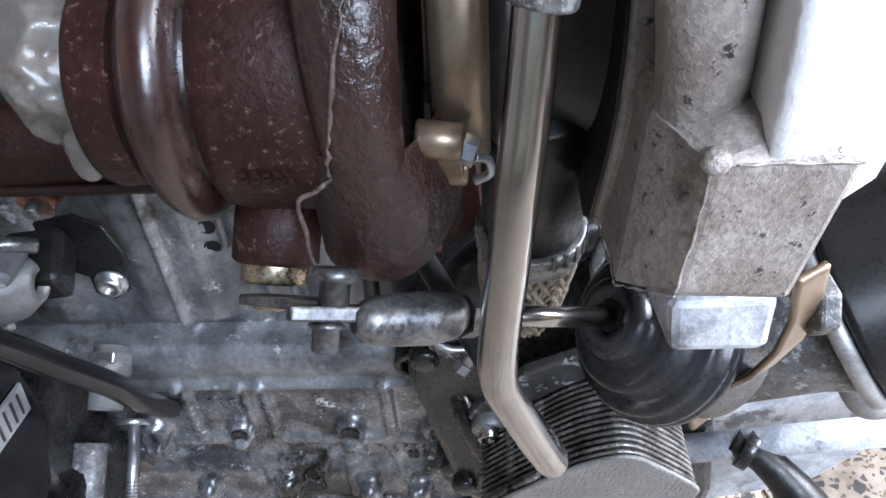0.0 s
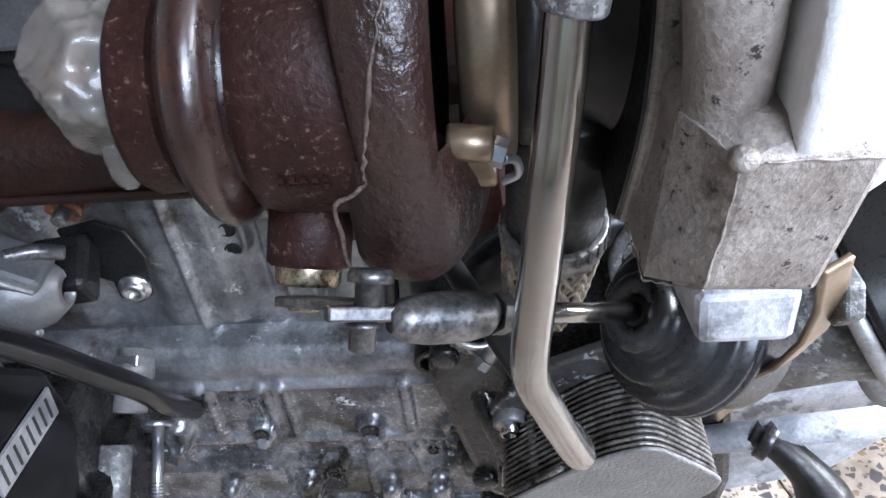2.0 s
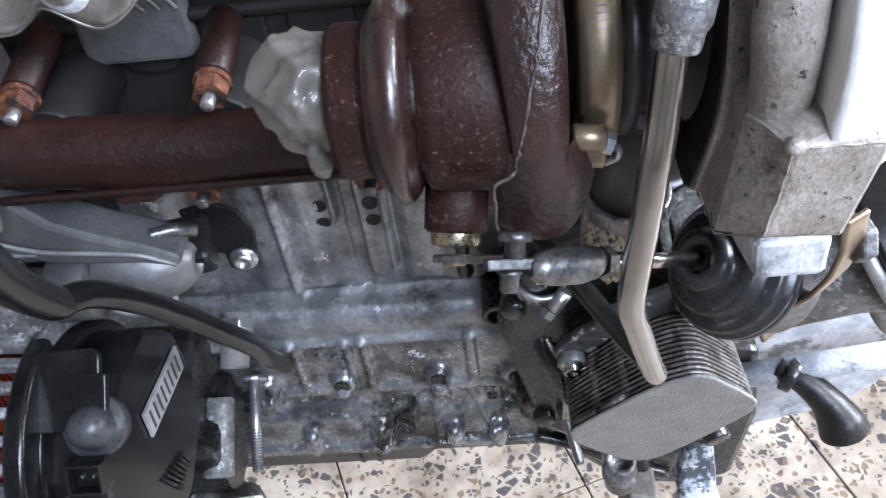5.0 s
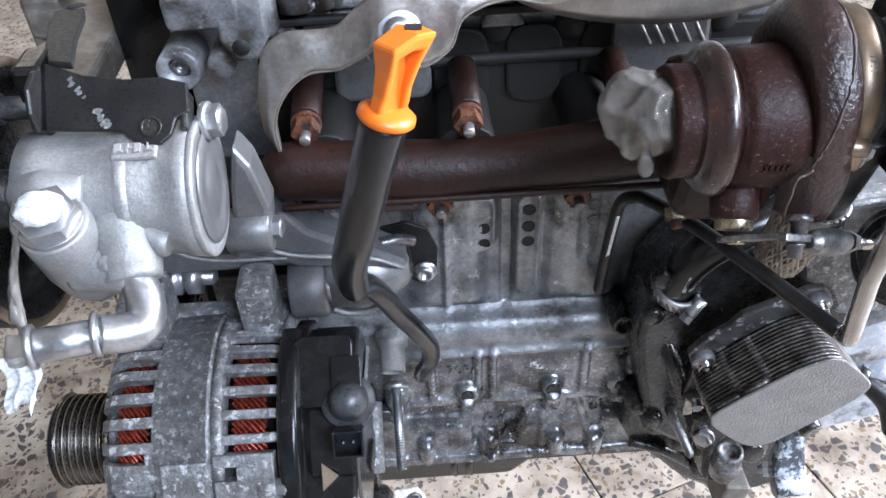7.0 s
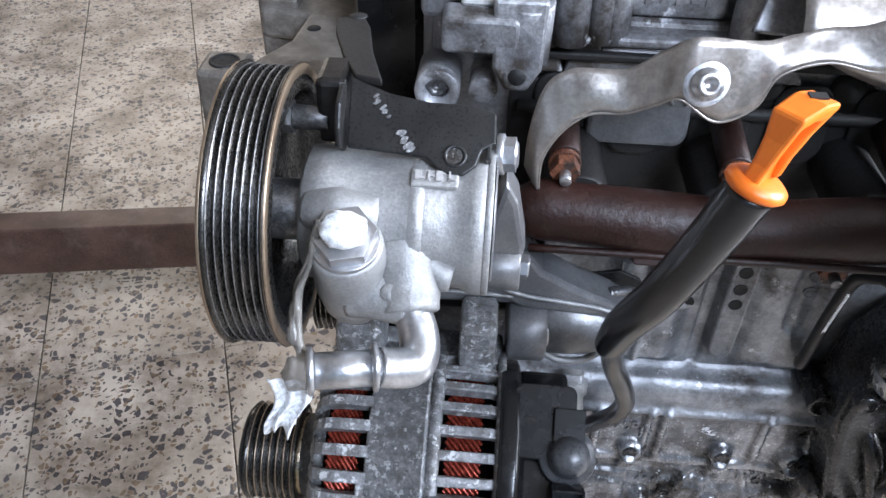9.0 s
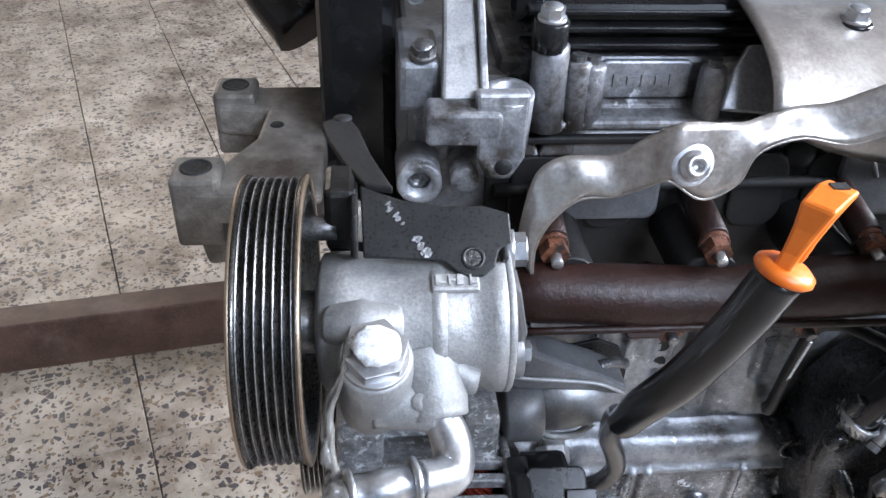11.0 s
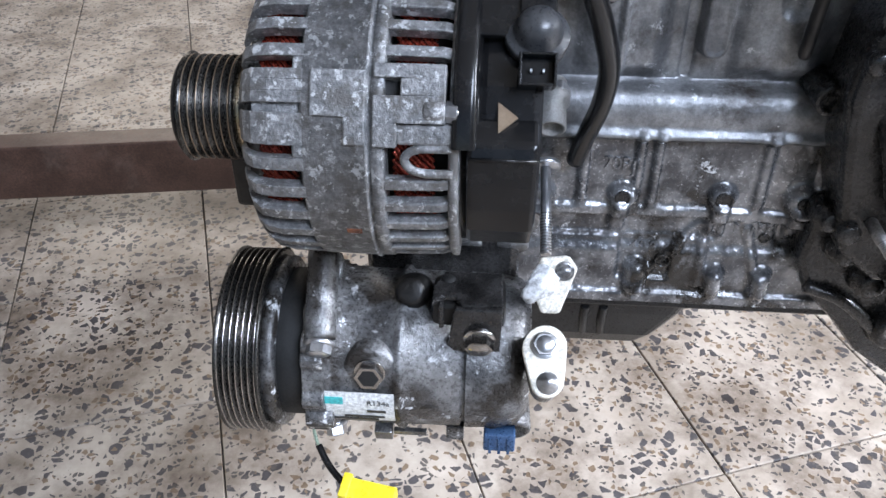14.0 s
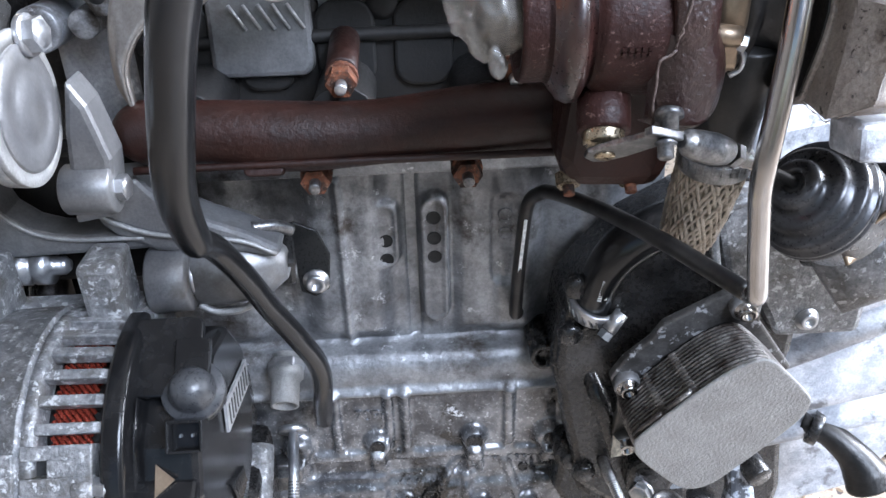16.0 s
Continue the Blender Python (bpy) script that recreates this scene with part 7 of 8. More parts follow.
    # mounting ears on top
    part("ear", Shape().box((-0.2400, -0.080, 0.698), (0.026, 0.035, 0.038)), ALU_OLD, t, bevel=0.004)
    part("ear", Shape().box((-0.1735, -0.080, 0.700), (0.021, 0.03, 0.040)), ALU_OLD, t, bevel=0.004)
    part("top_bridge", Shape().box((-0.208, -0.075, 0.679), (0.10, 0.03, 0.012)), ALU_OLD, t, bevel=0.003)
    part("ear_bolt", Shape().lathe((-0.233, -0.055, 0.700), (1, 0, 0), [(0, 0), (0, 0.0105), (0.008, 0.0105), (0.009, 0.0075), (0.011, 0.0075), (0.012, 0.0105), (0.020, 0.0105), (0.021, 0.0055), (0.0225, 0.0055), (0.0228, 0.0050), (0.0240, 0.0055), (0.0243, 0.0050), (0.0255, 0.0055), (0.0258, 0.0050), (0.0270, 0.0055), (0.030, 0.003), (0.030, 0)], 22), STEEL, t, "zinc plated tension bolt")
    # pulley
    grooved_pulley(t, (-0.3065, AY, AZ), (1, 0, 0), 0.0285, 0.031, 6, lip=0.003, hub=0.009, name="belt_pulley", crest_mat=BAND)
    part("mount_lug", Shape().box((-0.2800, -0.096, 0.570), (0.022, 0.030, 0.036)), OIL_AND_SHADE, t, "black oily mounting lug", bevel=0.003)
    part("dust_cap", Shape().lathe((-0.3095, AY, AZ), (1, 0, 0), [(0, 0), (0, 0.026), (0.002, 0.0285), (0.005, 0.0285), (0.005, 0)], 40), BLACK, t)
    part("shaft_collar", Shape().cyl((-0.279, AY, AZ), (-0.272, AY, AZ), 0.0245, n=36), GOLD, t)
    # rear cover
    part("cover_rim", Shape().lathe(o, (1, 0, 0), [(-0.1590, AR - 0.008), (-0.1590, AR + 0.002), (-0.157, AR + 0.0035), (-0.1500, AR + 0.0035), (-0.1480, AR + 0.002), (-0.1480, AR - 0.012)], 60, (84, 165)), BLACK, t, "glossy black plastic band", bevel=0.0008)
    part("rear_ring_cover", Shape().lathe(o, (1, 0, 0), [(-0.160, AR - 0.010), (-0.148, AR - 0.0105), (-0.1465, AR - 0.013), (-0.1465, 0.03)], 72), BLACK, t)
    shell = [(-0.0640, -0.012), (-0.0620, 0.018), (-0.0500, 0.040), (-0.030, 0.052), (0.0, 0.060), (0.035, 0.052), (0.058, 0.020), (0.058, -0.020), (0.035, -0.050), (0.0, -0.060), (-0.035, -0.054), (-0.055, -0.036)]
    part("rear_cover", Shape().prism(shell, (-0.1480, AY, AZ), (0, 1, 0), (0, 0, 1), 0.0305), BLACK, t, "black plastic rear cover", bevel=0.004)
    part("terminal_plate", Shape().prism(rounded(0.034, 0.040, 0.005), (-0.1345, -0.1245, 0.6835), (1, 0, 0), (0, 0.78, 0.62), 0.004), BLACK, t, bevel=0.001)
    part("plate_hole", Shape().lathe((-0.1285, -0.1175, 0.6922), (0, -0.62, 0.78), [(0, 0.0032), (0.0004, 0.003), (0.0004, 0)], 16), SHADOWED, t)
    part("cable_strap", Shape().prism(rounded(0.017, 0.022, 0.001), (-0.1215, -0.1285, 0.6835), (1, 0, 0), (0, 0.78, 0.62), 0.0045), BLACK, t, bevel=0.0006)
    c = Vector((-0.1215, -0.1385, 0.6730))
    d = Vector((0.06, -0.60, 0.80)).normalized()
    part("terminal_cap", Shape().lathe(c, d, [(-0.006, 0.0), (-0.006, 0.0150), (0.001, 0.0156), (0.0025, 0.0150), (0.0030, 0.0122), (0.0045, 0.0112), (0.009, 0.0104), (0.0130, 0.0080), (0.0152, 0.0045), (0.0158, 0)], 36), DOME, t, "dusty black rubber dome cap")
    c = Vector((-0.1215, -0.1595, 0.6640))
    out, up = Vector((0, -0.819, 0.574)), Vector((0, 0.574, 0.819))
    con = part("connector", Shape().box(c - out * 0.0035, (0.0170, 0.006, 0.0150), (-35, 0, 0)), BLACK, t, bevel=0.0015)
    for k in (-1, 1):
        part("socket_wall", Shape().box(c + Vector((0.0079 * k, 0, 0)) + out * 0.0025, (0.0014, 0.0085, 0.0150), (-35, 0, 0)), BLACK, con, bevel=0.0005)
        part("socket_wall", Shape().box(c + up * 0.0069 * k + out * 0.0025, (0.0144, 0.0085, 0.0014), (-35, 0, 0)), BLACK, con, bevel=0.0005)
    for k in (-1, 1):
        part("contact", Shape().box(c + Vector((0.0028 * k, 0, 0)), (0.0009, 0.005, 0.0014), (-35, 0, 0)), STEEL, con)
    side = [(-0.150, 0.6435), (-0.168, 0.6425), (-0.1800, 0.6370), (-0.1830, 0.630), (-0.1835, 0.616), (-0.1820, 0.602), (-0.1765, 0.587), (-0.166, 0.572), (-0.14, 0.590)]
    box = part("lower_cover", Shape().prism(side, (-0.1520, 0, 0), (0, 1, 0), (0, 0, 1), 0.0330), BLACK, t, "glossy black plastic cover box", bevel=0.0022)
    part("cover_edge", Shape().tube([(-0.1515, -0.1834, 0.6305), (-0.1195, -0.1834, 0.6305)], 0.0009, 6), BLACK, box)
    part("lug", Shape().prism([(-0.0060, 0.0105), (0.0035, 0.0030), (-0.0055, -0.0050)], (-0.1325, -0.1700, 0.6420), (1, 0, 0), (0, 0.75, 0.66), 0.0014), BAND, t, "brassy bent sheet tab")
    lab = part("label_plate", Shape().box((-0.1160, -0.088, 0.629), (0.0016, 0.056, 0.017), (-12, 0, 0)), GREY_LABEL, t, "dusty grey printed label on the cover's end")
    for k in range(8):
        part("print_bar", Shape().box((-0.1150, -0.110 + 0.0062 * k, 0.6335 - 0.0013 * k), (0.0006, 0.0016, 0.012), (-12, 0, 0)), PRINT, lab)
    for k in range(7):
        part("vent_rib", Shape().tube([(-0.1165, -0.128 + 0.004 * k, 0.60 - 0.002 * k), (-0.1165, -0.120 + 0.003 * k, 0.575)], 0.0012, 6), BLACK, t)


build_alternator()


# ---- air conditioning compressor ----
CY, CZ, CR = -0.105, 0.455, 0.053
LOWER = Vector((-0.001, 0.006, -0.018))


def build_compressor():
    t = thing("air_conditioning_compressor", "greasy cast aluminium air conditioning compressor with ribbed pulley", "compressor", (-0.2, CY, CZ - CR))
    o = (0, CY, CZ)
    part("front_shell", Shape().lathe(o, (1, 0, 0), [(-0.250, 0.0), (-0.250, 0.045), (-0.247, CR + 0.001), (-0.236, CR + 0.002), (-0.234, CR - 0.0005), (-0.196, CR), (-0.194, CR + 0.003), (-0.190, CR + 0.003), (-0.188, CR), (-0.154, CR - 0.001), (-0.1525, CR - 0.004), (-0.151, CR - 0.004), (-0.1500, CR)], 72), GREASY_ALU, t, "greasy cast aluminium shell")
    part("rear_shell", Shape().lathe(o, (1, 0, 0), [(-0.150, CR), (-0.128, CR - 0.001), (-0.116, CR - 0.004), (-0.110, CR - 0.012), (-0.108, 0.0)], 64), GREASY_ALU, t)
    for a in range(0, 360, 60):
        y, z = CY + (CR + 0.001) * math.cos(radians(a + 20)), CZ + (CR + 0.001) * math.sin(radians(a + 20))
        part("bolt_rib", Shape().cyl((-0.252, y, z), (-0.234, y, z), 0.0085, n=18), GREASY_ALU, t)
    grooved_pulley(t, (-0.307, CY, CZ), (1, 0, 0), 0.0622, 0.029, 6, lip=0.002, hub=0.02, name="belt_pulley")
    part("clutch_disc", Shape().lathe((-0.3085, CY, CZ), (1, 0, 0), [(0, 0), (0, 0.05), (0.002, 0.054), (0.004, 0.054), (0.004, 0)], 48), STEEL_DARK, t)
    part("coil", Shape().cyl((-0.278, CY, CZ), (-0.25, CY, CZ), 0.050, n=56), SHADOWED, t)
    part("rear_rim", Shape().lathe(o, (1, 0, 0), [(-0.2785, 0.052), (-0.2785, 0.0575), (-0.272, 0.0580), (-0.270, 0.056), (-0.270, 0.05)], 56), GREASY_ALU, t)
    edge = []
    for k in range(96):
        a = 2 * math.pi * k / 96
        r = CR + 0.0035 + 0.0045 * max(0.0, math.cos(a * 12)) ** 0.6
        edge.append((r * math.cos(a), r * math.sin(a)))
    part("scalloped_flange", Shape().prism(edge, (-0.2525, CY, CZ), (0, 1, 0), (0, 0, 1), 0.014), GREASY_ALU, t, "scalloped front flange", bevel=0.001)
    # bosses and bolts that face the camera
    part("long_boss", Shape().tube([(-0.242, -0.110, 0.535), (-0.241, -0.135, 0.510), (-0.240, -0.150, 0.497)], 0.0098, 22), GREASY_ALU, t)
    flange_bolt(t, (-0.240, -0.152, 0.4955), (0, -0.85, -0.5), 0.0135, 0.007, STEEL, label="zinc hexagon bolt")
    part("oil_plug_boss", Shape().lathe((-0.2095, -0.150, 0.476), (0, -0.9, 0.1), [(-0.01, 0.0185), (0.003, 0.0165), (0.0045, 0.0135), (0.0045, 0)], 32), GREASY_ALU, t)
    s = Shape()
    c, d = Vector((-0.2095, -0.1545, 0.4765)), Vector((0, -0.96, 0.1)).normalized()
    s.cyl(c, c + d * 0.002, 0.0098, n=28)
    s.hexagon(c + d * 0.001, d, 0.0155, 0.0065)
    pl = part("oil_plug", s, PIPE, t, "hexagon oil plug with a recessed socket", bevel=0.0008)
    part("socket", Shape().hexagon(c + d * 0.0072, d, 0.0112, 0.0006), SHADOWED, pl)
    part("blank_boss", Shape().lathe((-0.172, -0.150, 0.445), (0.05, -0.9, -0.3), [(-0.01, 0.011), (0.004, 0.0105), (0.0055, 0.009), (0.0055, 0)], 26), GREASY_ALU, t)
    part("mounting_bracket", Shape().prism([(-0.172, 0.0), (-0.172, 0.016), (-0.166, 0.030), (-0.130, 0.030), (-0.129, 0.0), (-0.154, -0.002), (-0.158, 0.006), (-0.166, 0.006)], (0, -0.138, 0.517), (1, 0, 0), (0, 1, 0.05), 0.004), GREASE, t, "oily dark folded steel bracket", bevel=0.001)
    part("bracket_flap", Shape().prism([(-0.158, 0.0), (-0.129, 0.0), (-0.130, -0.033), (-0.158, -0.033), (-0.162, -0.028)], (0, -0.139, 0.520), (1, 0, 0), (0, 0.05, 1), 0.004), GREASE, t, bevel=0.001)
    part("bracket_gusset", Shape().prism([(0.0, 0.0), (0.018, 0.0), (0.0, -0.018)], (-0.168, -0.138, 0.518), (0, 1, 0), (0, 0, 1), 0.003), GREASE, t, bevel=0.0008)
    part("bracket_hole", Shape().lathe((-0.163, -0.116, 0.5222), (0, 0, 1), [(0, 0.0042), (0.0004, 0.004), (0.0004, 0)], 18), SHADOWED, t)
    part("support_block", Shape().box((-0.150, -0.118, 0.500), (0.046, 0.030, 0.032)), OIL_AND_SHADE, t, bevel=0.004)
    part("dark_plug", Shape().lathe((-0.185, -0.108, 0.505), (-0.1, -0.8, 0.6), [(0, 0.012), (0.012, 0.0115), (0.014, 0.009), (0.018, 0.009), (0.019, 0.006), (0.019, 0)], 22), OIL_AND_SHADE, t)
    flange_bolt(t, (-0.1425, -0.1435, 0.499), (0, -0.9, -0.3), 0.0150, 0.0085, PIPE)
    # pale port cover with two bolts
    out = []
    for cx, cy, r, a0, a1 in ((0, 0.009, 0.0135, -10, 190), (0, -0.0110, 0.0100, 190, 350)):
        out += [(cx + r * math.cos(radians(a0 + (a1 - a0) * k / 12)), cy + r * math.sin(radians(a0 + (a1 - a0) * k / 12))) for k in range(13)]
    u, v = Vector((1, 0.15, 0.1)).normalized(), Vector((-0.10, 0.80, 0.58)).normalized()
    nn = u.cross(v)
    q = Vector((-0.1035, -0.1510, 0.4750)) - LOWER
    cap = part("port_cover", Shape().prism(out, q, u, v, 0.005), PALE_CAP, t, "pale cream port cover plate", bevel=0.001)
    flange_bolt(cap, q + v * 0.010 + nn * 0.005, nn, 0.012, 0.005, STEEL)
    part("plug", Shape().lathe(q - v * 0.0125 + nn * 0.004, nn, [(0, 0), (0, 0.0068), (0.0012, 0.0068), (0.0013, 0.0050), (0.0050, 0.0048), (0.0052, 0.0026), (0.0085, 0.0024), (0.0085, 0)], 26), STEEL, cap)
    part("port_neck", Shape().prism([(a * 0.9, b * 0.95) for a, b in out], q - nn * 0.022, u, v, 0.022), GREASY_ALU, t, bevel=0.001)
    # control valve socket
    part("valve_socket", Shape().lathe((-0.1225, -0.130, 0.420), (0.1, -0.9, -0.35), [(-0.01, 0), (-0.01, 0.016), (0.012, 0.0155), (0.0135, 0.0145), (0.0135, 0.012), (0.004, 0.0115), (0.004, 0)], 32), GREASY_ALU, t)
    part("plug_connector", Shape().box((-0.1270, -0.148, 0.4155), (0.021, 0.014, 0.013), (-15, 0, 0)), BLUE, t, "dark blue-grey plug connector", bevel=0.0015)
    for k in (-1, 0, 1):
        part("connector_rib", Shape().box((-0.1270 + 0.006 * k, -0.1555, 0.4155), (0.0018, 0.0015, 0.011), (-15, 0, 0)), BLUE, t)
    part("clip_base", Shape().box((-0.205, -0.140, 0.4095), (0.012, 0.012, 0.012), (20, 0, 0)), STEEL_DARK, t, bevel=0.001)
    part("clip", Shape().box((-0.187, -0.142, 0.410), (0.022, 0.004, 0.003)), STEEL_DARK, t)
    part("foot", Shape().box((-0.157, -0.128, 0.405), (0.012, 0.02, 0.012)), GREASY_ALU, t, bevel=0.001)
    flange_bolt(t, (-0.2405, -0.132, 0.4035), (0.2, -0.6, -0.75), 0.0125, 0.008, STEEL)
    # label on the shell
    a0, a1 = radians(172), radians(201)
    lab = Shape().sheet(lambda x, a: (x, CY + (CR + 0.0022) * math.cos(a), CZ + (CR + 0.0022) * math.sin(a)), [-0.242 + 0.05 * k / 8 for k in range(9)], [a0 + (a1 - a0) * k / 6 for k in range(7)])
    lb = part("label", lab, WHITE, t, "white printed paper label")

    def on_label(x, up, w, h, mat, name):
        a = a1 + (a0 - a1) * up
        p = Vector((x, CY + (CR + 0.0026) * math.cos(a), CZ + (CR + 0.0026) * math.sin(a)))
        part(name, Shape().box(p, (w, h, 0.0004), (math.degrees(a) - 270, 0, 0)), mat, lb)
    on_label(-0.234, 0.74, 0.014, 0.006, TEAL, "print_patch")
    for x, up, w in ((-0.214, 0.20, 0.026), (-0.206, 0.42, 0.012), (-0.222, 0.08, 0.034), (-0.238, 0.2, 0.006)):
        on_label(x, up, w, 0.0022, PRINT, "print_bar")
    letters(lb, "R134a", (-0.212, CY + (CR + 0.0027) * math.cos(radians(181)) - 0.0004, CZ + (CR + 0.0027) * math.sin(radians(181)) - 0.001), 0.0058, PRINT, (90, 0, 0), 0.0001)
    # bleed: lead with yellow plug
    t.location = BASE[t] + LOWER
    part("lead", Shape().tube([(-0.256, -0.125, 0.412), (-0.255, -0.138, 0.402), (-0.249, -0.150, 0.396)], 0.0012, 8), GREEN_WIRE, t)
    part("lead_sleeve", Shape().tube([(-0.250, -0.148, 0.397), (-0.242, -0.158, 0.390), (-0.231, -0.168, 0.3845)], 0.0024, 10), BLACK, t)
    y = part("yellow_plug", Shape().box((-0.212, -0.174, 0.381), (0.036, 0.014, 0.013), (15, 4, -8)), YELLOW, t, "bright yellow plug connector", bevel=0.0012)
    part("plug_tab", Shape().box((-0.207, -0.1815, 0.383), (0.014, 0.003, 0.007), (15, 4, -8)), YELLOW, y, bevel=0.0008)
    part("plug_neck", Shape().box((-0.228, -0.1715, 0.3825), (0.006, 0.017, 0.016), (15, 4, -8)), YELLOW, y, bevel=0.0008)


build_compressor()


def build_compressor_wrap():
    t = thing("port_seal", "torn silver tape over a pale compressor port", "tape seal", (-0.105, -0.1, 0.49))
    part("tape", crumple((-0.1075, -0.1105, 0.5020), 0.0125, (1.15, 0.7, 1.1), 9.2, 30, 20, 0.5), FOIL, t)
    out = [(-0.008, 0.014), (0.010, 0.016), (0.016, 0.008), (0.006, -0.022), (-0.006, -0.022), (-0.012, -0.006)]
    part("port_plate", Shape().prism(out, (-0.1000, -0.1000, 0.500), (1, 0, 0), (0, 0.4, 0.9), 0.004), PALE_CAP, t, bevel=0.002)
    flange_bolt(t, (-0.0925, -0.101, 0.5075), (0, -0.9, 0.4), 0.009, 0.005, STEEL_DARK)


build_compressor_wrap()


def build_crank_pulley():
    t = thing("crankshaft_pulley", "dark ribbed crankshaft pulley behind the alternator", "pulley", (-0.28, 0.14, 0.47))
    grooved_pulley(t, (-0.295, 0.05, 0.62), (1, 0, 0), 0.040, 0.028, 6, name="belt_pulley", label="idler pulley")
    grooved_pulley(t, (-0.300, 0.15, 0.46), (1, 0, 0), 0.072, 0.032, 6, name="belt_pulley")
    part("hub", Shape().cyl((-0.298, 0.15, 0.46), (-0.262, 0.15, 0.46), 0.035, n=32), STEEL_DARK, t)
    part("stub", Shape().cyl((-0.29, 0.05, 0.62), (-0.262, 0.05, 0.62), 0.02, n=24), STEEL_DARK, t)


build_crank_pulley()


# ---- lower block fittings ----
def build_sensors():
    t = thing("oil_level_sensor", "grey plastic sensor socket screwed into the block", "sensor", (-0.102, -0.02, 0.585))
    part("body", Shape().lathe((-0.103, 0.0, 0.588), (0.0, -0.85, -0.5), [(0, 0), (0, 0.010), (0.008, 0.010), (0.010, 0.012), (0.016, 0.012), (0.018, 0.0095), (0.036, 0.0095), (0.036, 0.0075), (0.028, 0.007), (0.028, 0)], 26), ALU_CLEAN, t)
    part("hexagon", Shape().hexagon((-0.103, -0.004, 0.586), (0, -0.85, -0.5), 0.022, 0.007), STEEL, t, bevel=0.0008)
    t = thing("threaded_stud", "long threaded stud with washer on the block", "stud", (-0.104, -0.03, 0.5))
    part("washer", Shape().cyl((-0.1035, -0.012, 0.5335), (-0.1035, -0.015, 0.5315), 0.0105, n=28), STEEL, t)
    part("rod", Shape().tube([(-0.1035, -0.012, 0.5335), (-0.1020, -0.066, 0.494)], 0.0036, 14), STEEL, t)
    for k in range(14):
        p = Vector((-0.1026, -0.042, 0.5112)).lerp(Vector((-0.1021, -0.064, 0.4953)), k / 13)
        part("thread", Shape().ring(p, p + Vector((0, -0.0007, -0.0005)), 0.0041, 0.003, 14), STEEL_DARK, t)
    t = thing("drain_plug", "large hexagon plug in the block", "bolt", (-0.117, 0.0, 0.48))
    part("plug", Shape().cyl((-0.117, 0.006, 0.482), (-0.117, -0.006, 0.480), 0.0135, n=30).hexagon((-0.117, -0.005, 0.481), (0, -1, -0.15), 0.016, 0.008), STEEL_DARK, t, bevel=0.001)
    t = thing("compressor_support", "aluminium bracket that carries the compressor and alternator", "bracket", (-0.16, -0.02, 0.45))
    part("arm", Shape().box((-0.175, -0.03, 0.555), (0.09, 0.07, 0.05)), GREASE, t, bevel=0.006)
    part("lower_arm", Shape().box((-0.17, -0.04, 0.50), (0.10, 0.07, 0.07)), GREASE, t, bevel=0.006)
    for x in (-0.125, -0.155):
        part("sleeve", Shape().cyl((x, -0.03, 0.535), (x, -0.075, 0.505), 0.0105, n=26), ALU_OLD, t)


build_sensors()


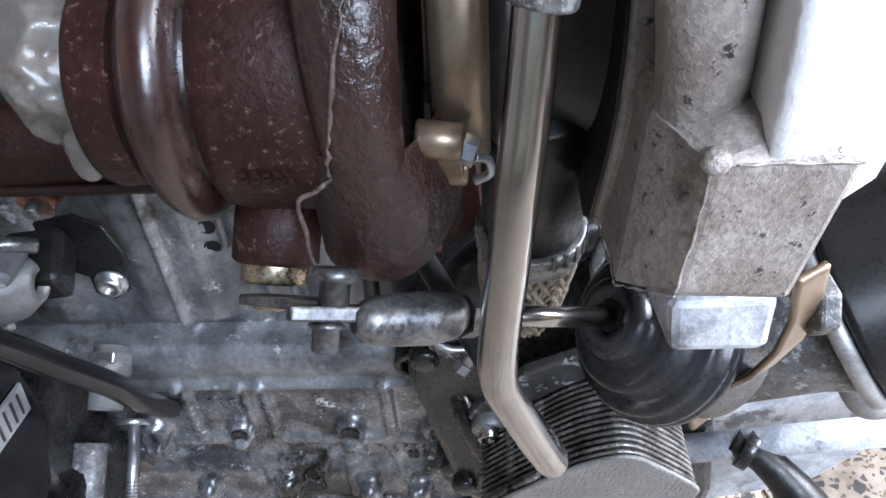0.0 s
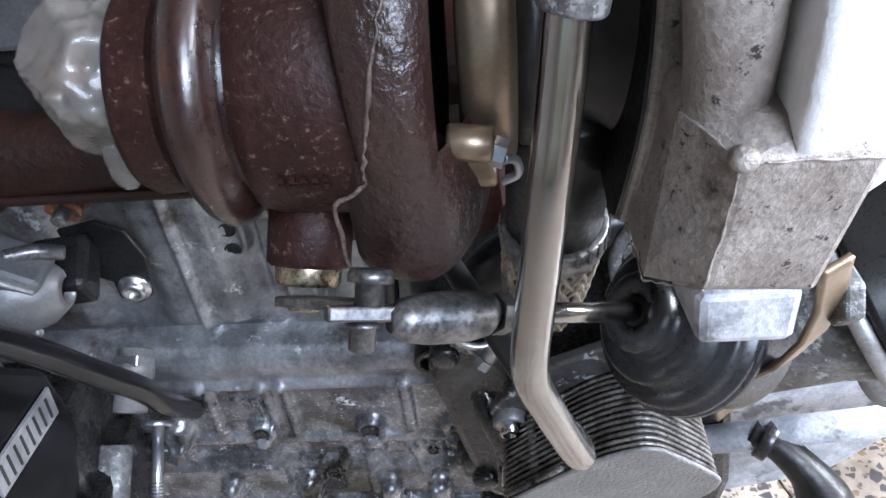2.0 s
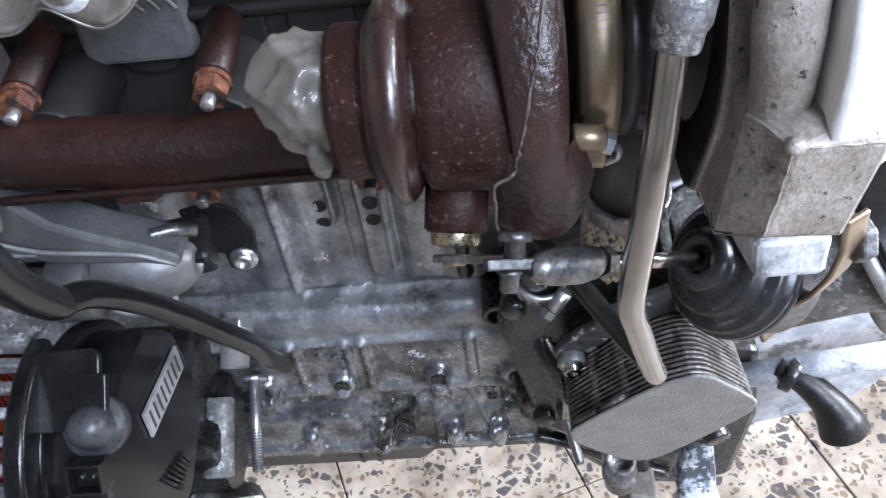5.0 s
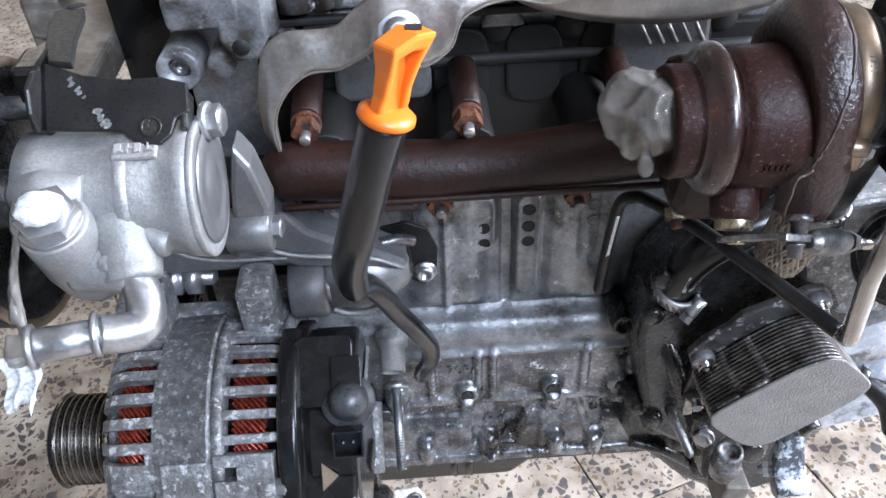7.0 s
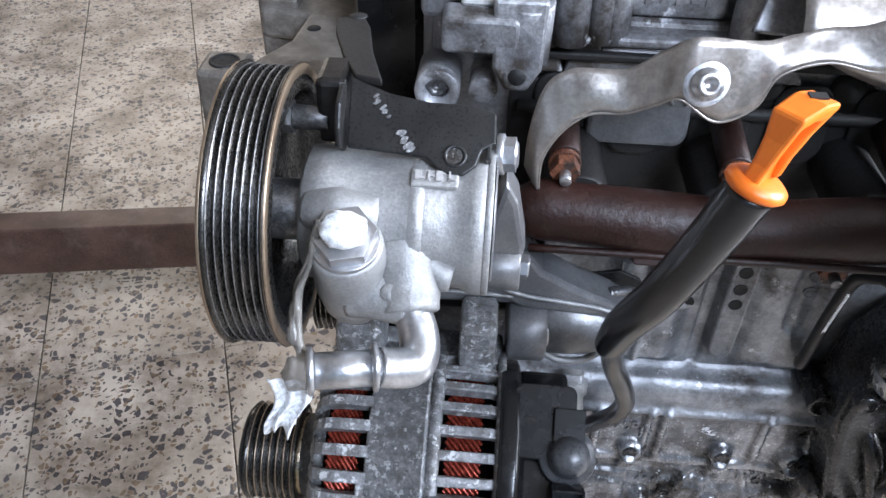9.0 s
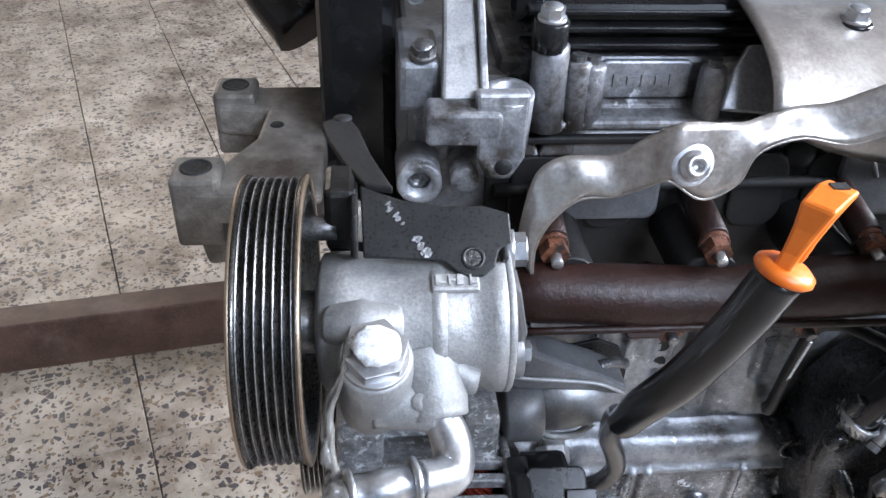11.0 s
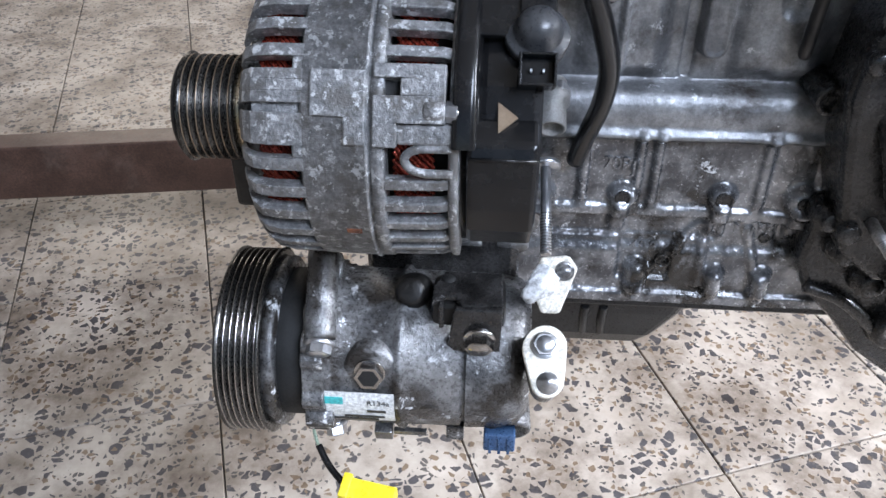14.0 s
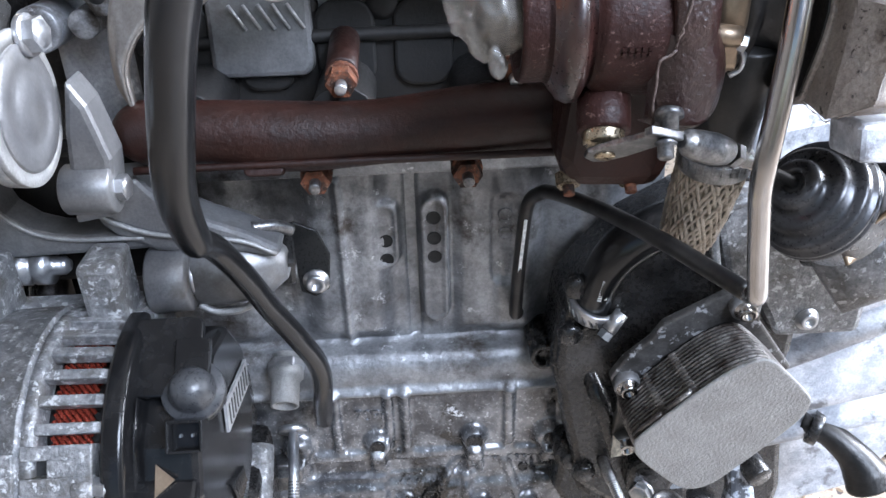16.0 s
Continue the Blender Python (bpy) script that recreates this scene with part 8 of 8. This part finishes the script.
# ---- flywheel side ----
def build_gearbox_side():
    t = thing("bell_housing", "bright cast aluminium housing at the flywheel end", "housing", (0.28, 0.08, 0.38))
    part("plate", Shape().prism([(0.20, 0.42), (0.235, 0.40), (0.33, 0.43), (0.40, 0.53), (0.41, 0.70), (0.33, 0.76), (0.2, 0.74)], (0, 0.03, 0), (1, 0, 0), (0, 0.0, 1), 0.03), BLEACHED, t, bevel=0.005)
    for a, b in (((0.20, -0.02, 0.565), (0.40, -0.03, 0.66)), ((0.21, -0.02, 0.505), (0.36, -0.04, 0.56))):
        part("rib", Shape().tube([a, b], 0.009, 14), BLEACHED, t)
    t = thing("support_lugs", "worn blue-white cast lug below the oil cooler", "bracket", (0.19, -0.08, 0.45))
    part("lug", Shape().prism([(-0.008, 0.045), (0.012, 0.050), (0.010, 0.022), (0.013, 0.0), (0.014, -0.018), (-0.012, -0.018), (-0.012, 0.0), (-0.007, 0.020)], (0.196, -0.086, 0.497), (1, 0, 0), (0, 0.35, 1), -0.014), LUG_METAL, t, bevel=0.004)
    part("lug", Shape().prism([(-0.016, 0.03), (0.014, 0.03), (0.014, -0.02), (0.008, -0.028), (-0.016, -0.02)], (0.158, -0.06, 0.470), (1, 0, 0), (0, 0.3, 1), -0.03), GREASE, t, bevel=0.004)
    part("lug_roll", Shape().cyl((0.184, -0.0950, 0.4800), (0.209, -0.0950, 0.4805), 0.0078, n=26), LUG_METAL, t)
    part("bolt", Shape().cyl((0.200, -0.06, 0.535), (0.206, -0.082, 0.531), 0.0085, n=24), GREASE, t)
    t = thing("rubber_elbow", "black oval rubber elbow at the flywheel side", "hose", (0.27, -0.07, 0.5))
    part("elbow", Shape().tube([(0.258, -0.026, 0.526), (0.273, -0.036, 0.523), (0.287, -0.046, 0.513), (0.296, -0.053, 0.501), (0.300, -0.057, 0.493)], [0.008, 0.009, 0.011, 0.0150, 0.0165], 22), OIL_AND_SHADE, t)
    part("collar", Shape().cyl((0.263, -0.029, 0.5248), (0.269, -0.033, 0.5236), 0.0125, n=24), GREASE, t)
    t = thing("coolant_pipe", "bright bent metal pipe with black stub hose", "pipe", (0.26, -0.06, 0.65))
    part("pipe", Shape().tube([(0.225, -0.07, 0.688), (0.245, -0.075, 0.684), (0.265, -0.08, 0.672), (0.275, -0.085, 0.652), (0.29, -0.08, 0.64), (0.34, -0.07, 0.645)], 0.0085, 18), ALU_CLEAN, t)
    part("stub_hose", Shape().tube([(0.205, -0.075, 0.700), (0.215, -0.085, 0.705), (0.238, -0.092, 0.712)], 0.0105, 18), RUBBER, t)
    t = thing("oil_filter", "glossy black spin-on oil filter can", "oil filter", (0.27, -0.06, 0.74))
    c = Vector((0.2465, -0.094, 0.722))
    d = Vector((0.82, -0.08, 0.56)).normalized()
    part("can", Shape().lathe(c, d, [(0.0, 0.0), (0.0, 0.038), (0.002, 0.041), (0.004, 0.041), (0.006, 0.0395), (0.07, 0.0395), (0.078, 0.034), (0.08, 0.02), (0.08, 0)], 56), BLACK_PAINT, t)
    part("seal_ring", Shape().lathe(c, d, [(-0.006, 0.03), (-0.006, 0.0405), (-0.001, 0.0415), (0.0, 0.038)], 56), ALU, t)
    part("neck", Shape().lathe(c, d, [(-0.05, 0.0), (-0.05, 0.026), (-0.02, 0.030), (-0.006, 0.034), (-0.006, 0)], 48), ALU_OLD, t)
    flange_bolt(t, (0.285, -0.09, 0.69), (0.1, -0.9, 0.2), 0.014, 0.008, STEEL)
    part("bolt_ear", Shape().lathe((0.285, -0.085, 0.69), (0.1, -0.9, 0.2), [(-0.01, 0.0), (-0.01, 0.014), (0.004, 0.013), (0.004, 0)], 24), BLACK_PAINT, t)


build_gearbox_side()


# ---- floor tiles ----
def build_tiles():
    s = Shape().box((0, 0, -0.006), (TILE_SIZE - 0.0018, TILE_SIZE - 0.0018, 0.012))
    me = mesh_of("tile", s, TILE)
    bm = bmesh.new()
    bm.from_mesh(me)
    bmesh.ops.bevel(bm, geom=[e for e in bm.edges if all(v.co.z > -0.001 for v in e.verts)], offset=0.0012, segments=1, affect="EDGES")
    bm.to_mesh(me)
    bm.free()
    ang = math.atan2(E2.y, E2.x)
    rnd = random.Random(5)
    far = Shape()
    count = 0
    for i in range(-20, 21):
        for j in range(-20, 21):
            c = TILE_AT + E2 * TILE_SIZE * (i + 0.5) + E1 * TILE_SIZE * (j + 0.5)
            if not (-4.3 < c.x < 4.3 and -4.3 < c.y < 5.3):
                continue
            m = pose(c.x, c.y, rnd.uniform(-0.0006, 0.0006), rnd.uniform(-0.1, 0.1), rnd.uniform(-0.1, 0.1), math.degrees(ang))
            if -2.0 < c.x < 0.9 and -0.3 < c.y < 3.2 and count < 300:
                ob = new("tile", me)
                ob.parent = GROUND
                ob.matrix_basis = m
                count += 1
            else:
                far.add([m @ v.co for v in me.vertices], [tuple(p.vertices) for p in me.polygons])
    ob = new("tiles", mesh_of("tiles", far, TILE))
    ob.parent = GROUND
    ob["kind"] = "stuff"


build_tiles()
